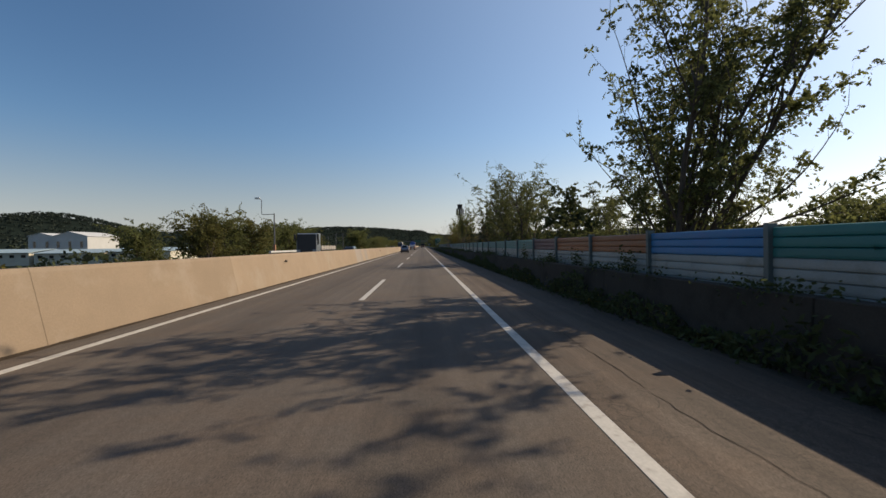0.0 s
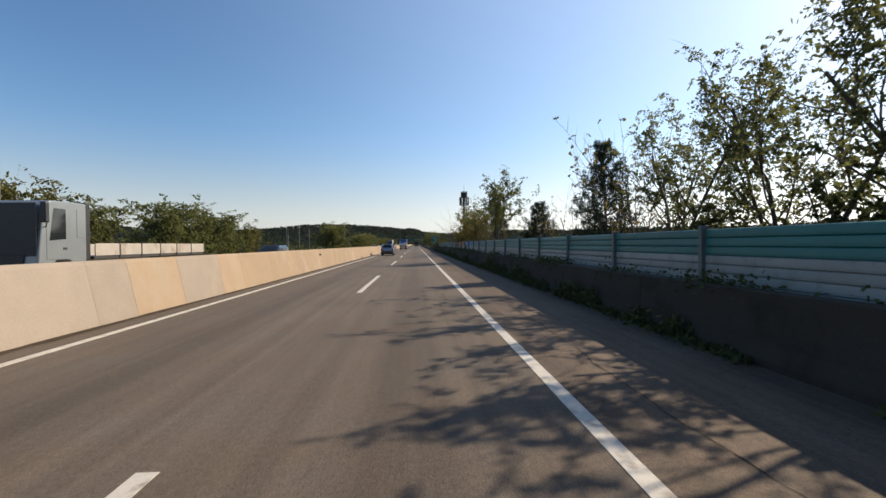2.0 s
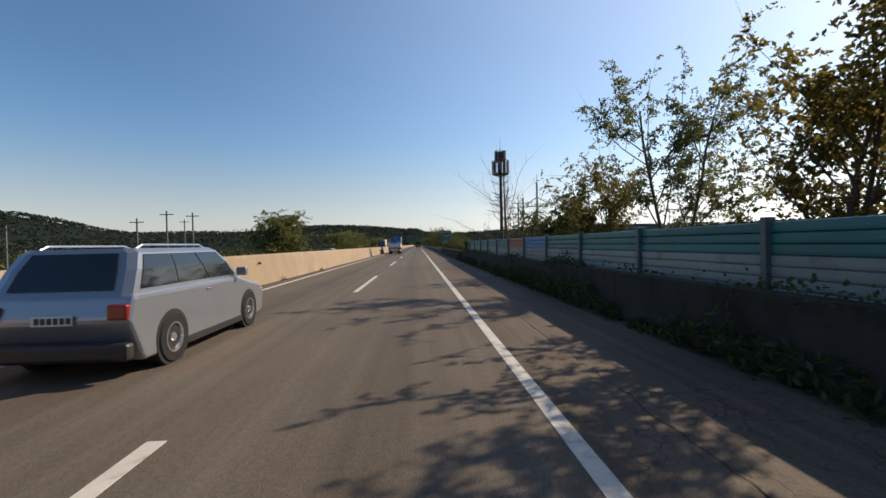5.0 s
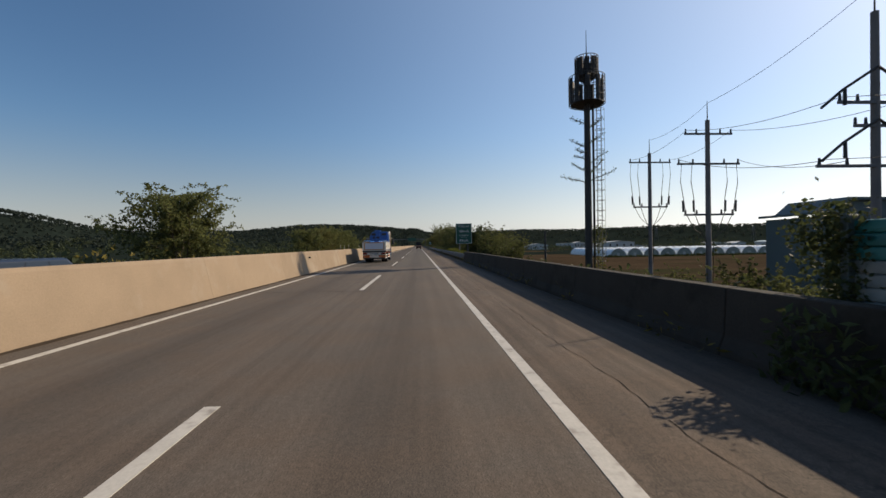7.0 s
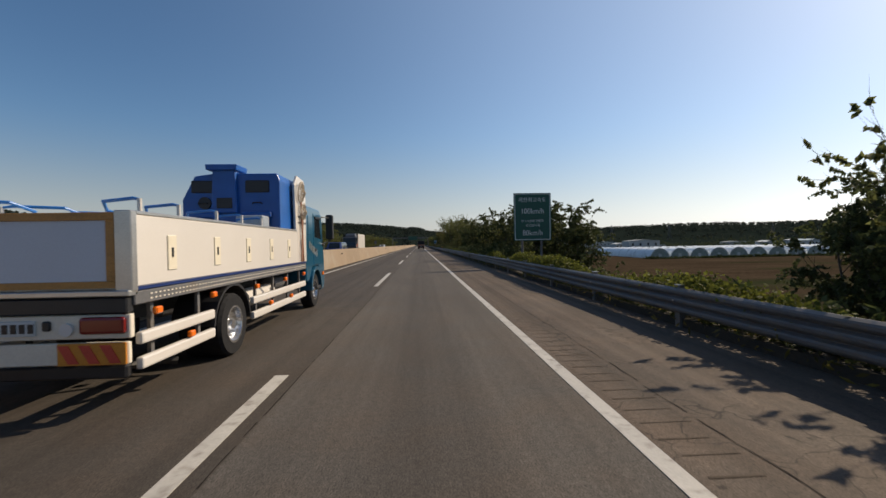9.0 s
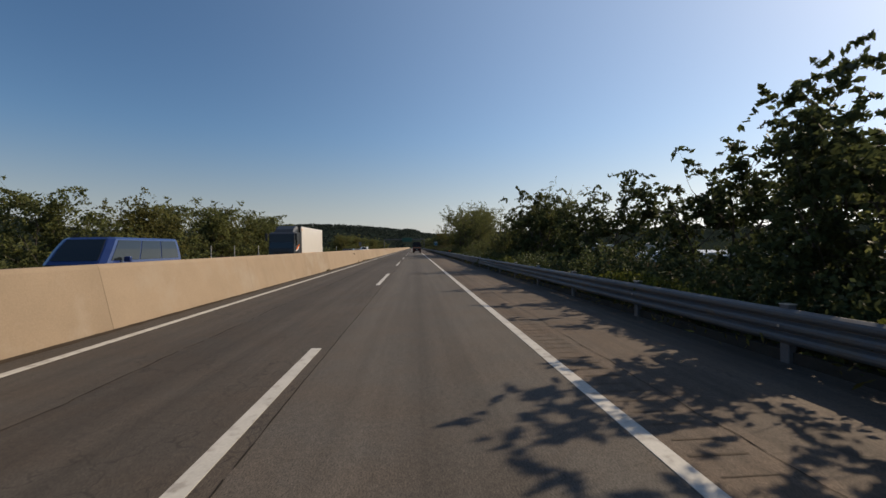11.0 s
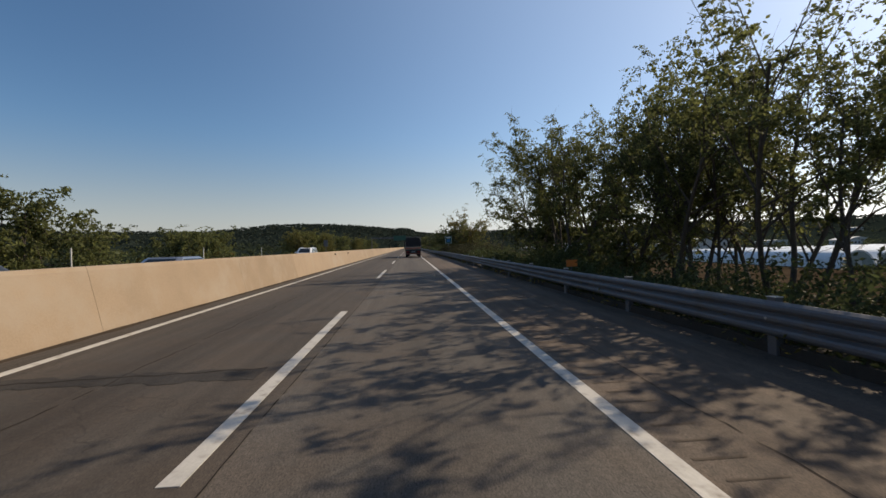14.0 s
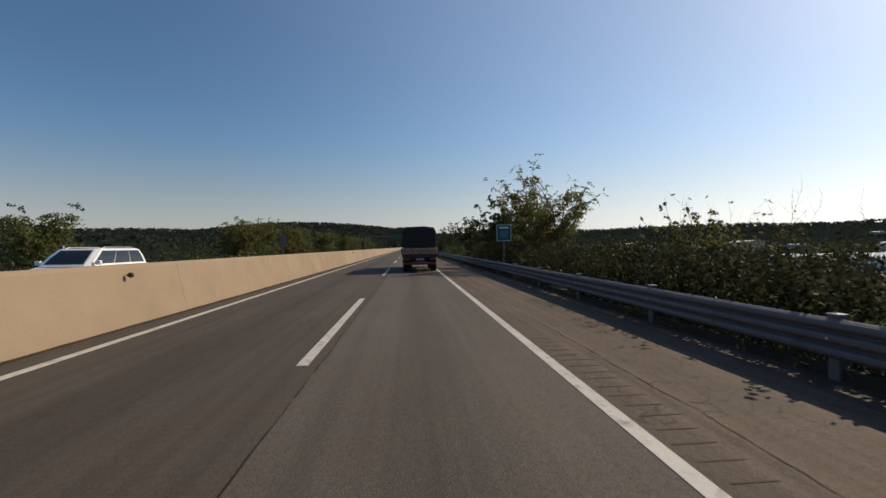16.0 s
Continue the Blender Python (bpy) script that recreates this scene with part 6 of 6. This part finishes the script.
# camera pole beyond the opposite road and a pale rail
P = empty("camera_pole", "tall pale pole with an angled traffic camera arm", "pole")
part("pole", cyl((-20.55, 61, -0.4), (-20.5, 61, 6.45), 0.12, 0.08), M_STEEL, P)
part("base_cap", box(-20.72, -20.38, 60.83, 61.17, -0.3, 2.1, 0.02), mat("rusty_base", (0.3, 0.14, 0.07), 0.7), P, "rust-brown pole foot")
part("arm", tube([(-20.5, 61, 6.35), (-22.15, 61, 6.32), (-22.2, 61, 6.35), (-22.2, 61, 8.3), (-22.5, 61, 8.5)], 0.045), M_STEEL, P)
part("camera_head", box(-23.1, -22.4, 60.85, 61.15, 8.45, 8.7, 0.06, 2), M_ALU, P)
Lr = empty("pale_parapet", "short pale concrete parapet beside the opposite road", "parapet")
part("rail", box(-20.15, -19.85, 57.6, 72.0, 1.0, 1.26, 0.03), M_WALLW, Lr)
part("foot", box(-20.1, -19.9, 57.6, 72.0, -0.3, 1.0, 0.01), M_CONC, Lr)

# ---- utility poles, cables and the mast ----


def pole_with_arms(x, y, top, arms, name, label, base):
    p = empty(name, label, "utility pole", "utility poles")
    part("pole", cyl((x, y, base), (x, y, top), 0.17, 0.11, 12), M_POLE, p)
    for z, w in arms:
        part("crossarm", box(x - w, x + w, y - 0.1, y - 0.02, z - 0.05, z + 0.05, 0.008), M_STEEL, p)
        for s in (-0.95, -0.5, 0.5, 0.95):
            part("insulator", cyl((x + s * w, y - 0.06, z + 0.05), (x + s * w, y - 0.06, z + 0.26), 0.05, 0.035, 8), M_BLACK, p)
    part("lightning_rod", cyl((x, y, top), (x, y, top + 1.0), 0.03, 0.015, 6), M_DARKSTEEL, p)
    return p


gb = -6.6
PA = pole_with_arms(16.7, 166.6, 7.9, [(7.24, 1.5), (4.1, 1.25)], "utility_pole", "concrete pole with drop cables and two crossarms", gb)
PC = pole_with_arms(15.6, 158.9, 8.0, [(7.27, 1.3), (5.7, 1.7), (3.03, 1.35)], "utility_pole", "concrete pole with three crossarms and drop cables", gb)
PD = pole_with_arms(15.2, 150.2, 9.0, [(6.05, 1.35), (5.3, 0.8), (4.0, 2.1)], "utility_pole", "tall utility pole with slanted stay arms", gb)
for s in (-1, 1):
    for z in (7.2, 5.5):
        part("stay_arm", tube([(15.2, 150.1, z), (15.2 + s * 1.2, 150.1, z - 0.75), (15.2 + s * 1.95, 150.1, z - 1.35)], 0.045), M_DARKSTEEL, PD)
        part("string_insulator", cyl((15.2 + s * 1.15, 150.1, z - 1.25), (15.2 + s * 1.15, 150.1, z - 0.75), 0.06, 0.05, 8), M_BLACK, PD)
    for xx, yy, zz, low, w, nm in ((16.7, 166.5, 7.2, 4.1, 1.4, PA), (15.6, 158.8, 5.65, 3.03, 1.5, PC)):
        for k in (1.0, 0.62):
            part("drop_cable", tube([(xx + s * w * k, yy, zz), (xx + s * (w * k + 0.06), yy, zz - 0.9), (xx + s * (w * k - 0.08), yy, low + 0.9), (xx + s * w * k * 0.86, yy, low + 0.05), (xx + s * w * k * 0.55, yy, low - 0.75), (xx + s * 0.2, yy, low - 1.3), (xx + s * 0.14, yy, low - 4)], 0.018, 5), M_WIRE, nm)
            part("cable_joint", cyl((xx + s * (w * k - 0.08), yy, low + 0.15), (xx + s * (w * k - 0.06), yy, low + 0.75), 0.055, n=8), M_BLACK, nm)
wires = empty("overhead_wires", "thin black power wires between the poles", "wires")
for a, b in (((15.3, 166.5, 7.4), (14.4, 158.8, 7.45)), ((18.1, 166.5, 7.4), (16.8, 158.8, 7.45)), ((16.7, 166.5, 8.8), (15.6, 158.8, 8.9)),
             ((14.4, 158.8, 7.45), (13.9, 150.1, 6.2)), ((16.8, 158.8, 7.45), (16.5, 150.1, 6.2)), ((17.2, 158.8, 5.9), (14.1, 150.1, 4.15)), ((14.0, 158.8, 5.9), (13.2, 150.1, 4.15)),
             ((13.9, 150.1, 6.2), (52, 141, 6.6)), ((16.5, 150.1, 6.2), (54, 143, 6.6)), ((13.2, 150.1, 4.2), (53, 140, 5.0)), ((15.2, 150.1, 9.8), (54, 142, 9.6)), ((15.6, 158.8, 8.9), (15.2, 150.1, 9.9))):
    part("wire", tube(sag(a, b, 0.3 if abs(a[1] - b[1]) < 12 else 0.8), 0.011, 4), M_WIRE, wires)

K = empty("mobile_phone_mast", "dark steel phone mast with two antenna baskets and ladder", "mast")
mx, my = 15.55, 174.8
part("column", cyl((mx, my, gb), (mx, my, 18.0), 0.36, 0.24, 20), M_MAST, K)
part("second_column", cyl((mx + 0.62, my + 0.2, gb), (mx + 0.62, my + 0.2, 14.2), 0.1, 0.1, 10), M_MAST, K)
part("lightning_rod", cyl((mx, my, 18.0), (mx, my, 20.6), 0.05, 0.02, 8), M_MAST, K)
for zc, rr0, hh in ((15.2, 1.55, 2.4), (17.3, 1.0, 1.7)):
    bk = bmesh.new()
    for z in (zc - hh / 2, zc - hh / 4, zc, zc + hh / 4, zc + hh / 2):
        add_tube(bk, [(mx + rr0 * math.cos(a), my + rr0 * math.sin(a), z) for a in np.linspace(0, 6.2832, 21)], 0.035, 5)
    for i in range(20):
        a = 6.2832 * i / 20
        add_cyl(bk, (mx + rr0 * math.cos(a), my + rr0 * math.sin(a), zc - hh / 2), (mx + rr0 * math.cos(a), my + rr0 * math.sin(a), zc + hh / 2), 0.03, n=5)
        add_cyl(bk, (mx + 0.25 * math.cos(a), my + 0.25 * math.sin(a), zc - hh / 2 - 0.5), (mx + rr0 * math.cos(a), my + rr0 * math.sin(a), zc - hh / 2), 0.02, n=4)
    part("antenna_basket", bk, M_MAST, K, "round steel antenna basket")
    for i in range(9):
        a = 6.2832 * i / 9 + 0.2
        o = part("antenna_panel", box(-0.2, 0.2, -0.09, 0.09, -hh * 0.46, hh * 0.46, 0.04, 2), M_MAST, K)
        o.matrix_basis = pose(mx + (rr0 - 0.2) * math.cos(a), my + (rr0 - 0.2) * math.sin(a), zc + 0.1 * math.sin(5 * i), 0, 0, math.degrees(a) + 90)
    part("floor_plate", cyl((mx, my, zc - hh / 2), (mx, my, zc - hh / 2 + 0.05), rr0 * 0.92, n=20), M_MAST, K)
lad = bmesh.new()
for s in (-0.2, 0.2):
    add_cyl(lad, (mx + 1.0 + s, my - 0.1, gb), (mx + 1.0 + s, my - 0.1, 14.0), 0.025, n=5)
for z in np.arange(-4, 14, 0.35):
    add_cyl(lad, (mx + 0.8, my - 0.1, z), (mx + 1.2, my - 0.1, z), 0.015, n=4)
part("ladder", lad, M_STEEL, K, "grey climbing ladder")
cage = bmesh.new()
for z in np.arange(0, 14, 0.9):
    add_tube(cage, [(mx + 1.0 + 0.4 * math.cos(a), my - 0.3 + 0.42 * math.sin(a), z) for a in np.linspace(-3.14, 3.14, 11)], 0.018, 4)
for a in (-2.5, -1.6, -0.6):
    add_cyl(cage, (mx + 1.0 + 0.4 * math.cos(a), my - 0.3 + 0.42 * math.sin(a), 0), (mx + 1.0 + 0.4 * math.cos(a), my - 0.3 + 0.42 * math.sin(a), 13.5), 0.015, n=4)
part("safety_cage", cage, M_STEEL, K)
rk = random.Random(3)
for z, s, L in ((12.4, -1, 1.7), (12.0, 1, 1.3), (10.4, -1, 1.7), (10.6, 1, 1.4), (9.2, -1, 1.3), (9.0, 1, 1.6), (8.4, -1, 1.6), (7.2, -1, 2.6), (7.4, 1, 2.4), (8.0, 1, 1.2), (9.8, -1, 1.2)):
    pts = [Vector((mx, my - 0.2, z - 0.3))]
    for k in range(4):
        pts.append(pts[-1] + Vector((s * L / 4, rk.uniform(-0.15, 0.1), rk.uniform(-0.02, 0.2) + (0.2 if s > 0 else 0.05))))
    br = part("climbing_branch", tube(pts, [0.05, 0.04, 0.03, 0.02, 0.01], 5), M_BARK, K, "short leafy branch clinging to the mast")
    lp = []
    for k in range(110):
        q = rk.uniform(1, 3.99)
        c0 = pts[int(q)].lerp(pts[int(q) + 1], q - int(q))
        lp.append(c0 + Vector((rk.gauss(0, 0.1), rk.gauss(0, 0.1), rk.gauss(0.02, 0.08))))
    leaf_part("branch_leaves", lp, 0.13, M_LEAFD, br, int(z * 10) + s)
vl = [(mx + rk.gauss(0.9, 0.3), my + rk.gauss(-0.2, 0.2), rk.uniform(-5, 3.2)) for _ in range(1500)]
leaf_part("vine_leaves", vl, 0.16, M_VINE, K, 22)

# left-hand poles beyond the opposite road
for x, y, top in ((-52, 150, 5.6), (-32.3, 150, 5.5), (-30.05, 152, 6.5), (-28, 154, 6.4), (-46.8, 150, 5.0), (-40, 175, 7.0)):
    q = empty("thin_pole", "thin pale utility pole in the distance", "utility pole", "distant poles")
    part("pole", cyl((x, y, -5), (x, y, top), 0.13, 0.09, 8), M_STEEL, q)
    part("crossarm", box(x - 0.8, x + 0.8, y - 0.05, y + 0.05, top - 0.5, top - 0.4), M_STEEL, q)
for y in (262, 268, 276, 300, 318, 336):
    q = empty("marker_post", "short pale marker post beyond the opposite road", "post", "marker posts")
    part("post", cyl((-22, y, -0.4), (-22, y, 2.1), 0.05, n=8), M_WALLW, q)
q = empty("field_post", "lone dark post beside the embankment", "post")
part("post", cyl((11.2, 173.5, -5), (11.2, 173.5, 2.7), 0.09, n=8), M_MAST, q)

# ---- greenhouses, sheds and the far town ----
gz0 = ground_z(160, 370) - 0.1
M_ENDW = mat("greenhouse_end", (0.22, 0.25, 0.22), 0.6, scale=0.6, vary=0.35, fine=4)
for i in range(12):
    x = 110 + i * 9.4
    g = empty("greenhouse", "white plastic film tunnel greenhouse in the field", "greenhouse", "greenhouses")
    r = 4.5
    arc = [(x + r * math.cos(a), gz0 + 4.6 * math.sin(a)) for a in np.linspace(0, math.pi, 13)]
    part("film_cover", prism(arc, "y", 368, 430), M_PLASTIC, g)
    for y in np.arange(367.9, 431, 8):
        if i == 0 and y < 368:
            hoop = part("hoop", tube([(px_ - x, 0, pz_ + 0.03) for px_, pz_ in arc], 0.06, 4), M_STEEL, g)
            hoop.matrix_basis = pose(x, y, 0)
        else:
            again(hoop, pose(x, y, 0), g)
    part("end_wall", prism([(x + 0.93 * (ax - x), gz0 + 0.95 * (az - gz0)) for ax, az in arc], "y", 367.93, 367.99), M_ENDW, g, "grey-green translucent end wall")
    part("end_door", box(x - 0.7, x + 0.7, 367.85, 367.925, gz0, gz0 + 2.1, 0.02), M_WALLW, g)


def house(name, label, x0, x1, y0, y1, z0, z1, ridge, wall_m, roof_m, wins=3):
    h = empty(name, label, "building", "distant buildings")
    part("wall", box(x0, x1, y0, y1, z0, z1, 0.03), wall_m, h)
    xm = (x0 + x1) / 2
    part("roof", prism([(x0 - 0.4, z1 - 0.05), (xm, z1 + ridge), (x1 + 0.4, z1 - 0.05), (x1 + 0.4, z1 + 0.15), (xm, z1 + ridge + 0.25), (x0 - 0.4, z1 + 0.15)], "y", y0 - 0.4, y1 + 0.4), roof_m, h)
    part("gable", prism([(x0, z1 - 0.06), (xm, z1 + ridge), (x1, z1 - 0.06)], "y", y0, y0 + 0.2), wall_m, h)
    for i in range(wins):
        xx = x0 + (x1 - x0) * (i + 0.5) / wins
        part("window", box(xx - 0.7, xx + 0.7, y0 - 0.06, y0 + 0.05, z0 + 0.55 * (z1 - z0), z0 + 0.8 * (z1 - z0)), M_GLASS, h)


house("white_shed", "white gabled factory shed with dark openings", -196, -178, 238, 262, -4, 9.3, 2.4, M_WALLW, M_ROOFW)
house("white_shed", "white factory shed beside a larger one", -210, -197, 240, 258, -4, 9.6, 1.6, M_WALLW, M_ROOFW, 2)
for x0, x1, zt in ((-196, -160, 2.0), (-158, -131, 1.6), (-129, -104, 1.9)):
    h = empty("long_shed", "low cream workshop with a long pale grey-blue sheet roof", "building", "distant buildings")
    part("wall", box(x0, x1, 183, 205, -5, zt - 0.9, 0.03), M_CREAMW, h)
    part("roof", prism([(182.2, zt - 1.0), (194, zt + 0.5), (205.8, zt - 1.0), (205.8, zt - 0.8), (194, zt + 0.75), (182.2, zt - 0.8)], "x", x0 - 0.5, x1 + 0.5), M_ROOFB, h)
    for k in range(int((x1 - x0) / 4.5)):
        part("window", box(x0 + 1.5 + 4.5 * k, x0 + 3.3 + 4.5 * k, 182.94, 183.05, zt - 2.9, zt - 1.7), M_GLASS, h)
SH = empty("teal_shed", "dark teal sheet-metal shed behind the fence", "building")
part("wall", box(24.6, 37, 162, 165.8, -6.5, 3.0), M_SHEDW, SH)
for x in np.arange(24.75, 37, 0.6):
    part("cladding_rib", box(x, x + 0.12, 161.96, 162.0, -6.4, 2.98), M_SHEDW, SH)
part("roof", prism([(24.3, 3.12), (25.6, 3.2), (26.5, 4.0), (37.3, 3.9), (37.3, 4.05), (26.5, 4.18), (25.5, 3.35), (24.3, 3.28)], "y", 161.7, 166.1), M_SHEDW, SH)
part("gable", prism([(24.6, 2.98), (24.6, 3.12), (25.6, 3.2), (26.5, 4.0), (37, 3.9), (37, 2.98)], "y", 162, 162.2), M_SHEDW, SH)
hr = random.Random(11)
for i in range(26):
    x, y = hr.uniform(130, 800), hr.uniform(520, 950)
    w, d, h = hr.uniform(10, 34), hr.uniform(10, 20), hr.uniform(4, 9)
    z = ground_z(x + w / 2, y) - 1
    house("town_building", hr.choice(["pale low town building in the distance", "distant white factory with a flat pale roof"]), x, x + w, y, y + d, z, z + h, hr.uniform(0.3, 1.6), M_WALLW, hr.choice([M_ROOFW, M_ROOFB, M_ROOFW]), 4)
for x, y, h in ((330, 900, 34), (480, 980, 30), (620, 900, 28)):
    q = empty("pylon", "distant steel lattice power pylon", "pylon", "pylons")
    z = ground_z(x, y)
    lat = bmesh.new()
    for sx, sy in ((-1, -1), (1, -1), (1, 1), (-1, 1)):
        add_cyl(lat, (x + 3 * sx, y + 3 * sy, z), (x + 0.4 * sx, y + 0.4 * sy, z + h), 0.25, n=4)
    part("tower", lat, M_STEEL, q)
    for k in (0.7, 0.8, 0.9):
        part("arm", box(x - 4, x + 4, y - 0.2, y + 0.2, z + h * k, z + h * k + 0.4), M_STEEL, q)
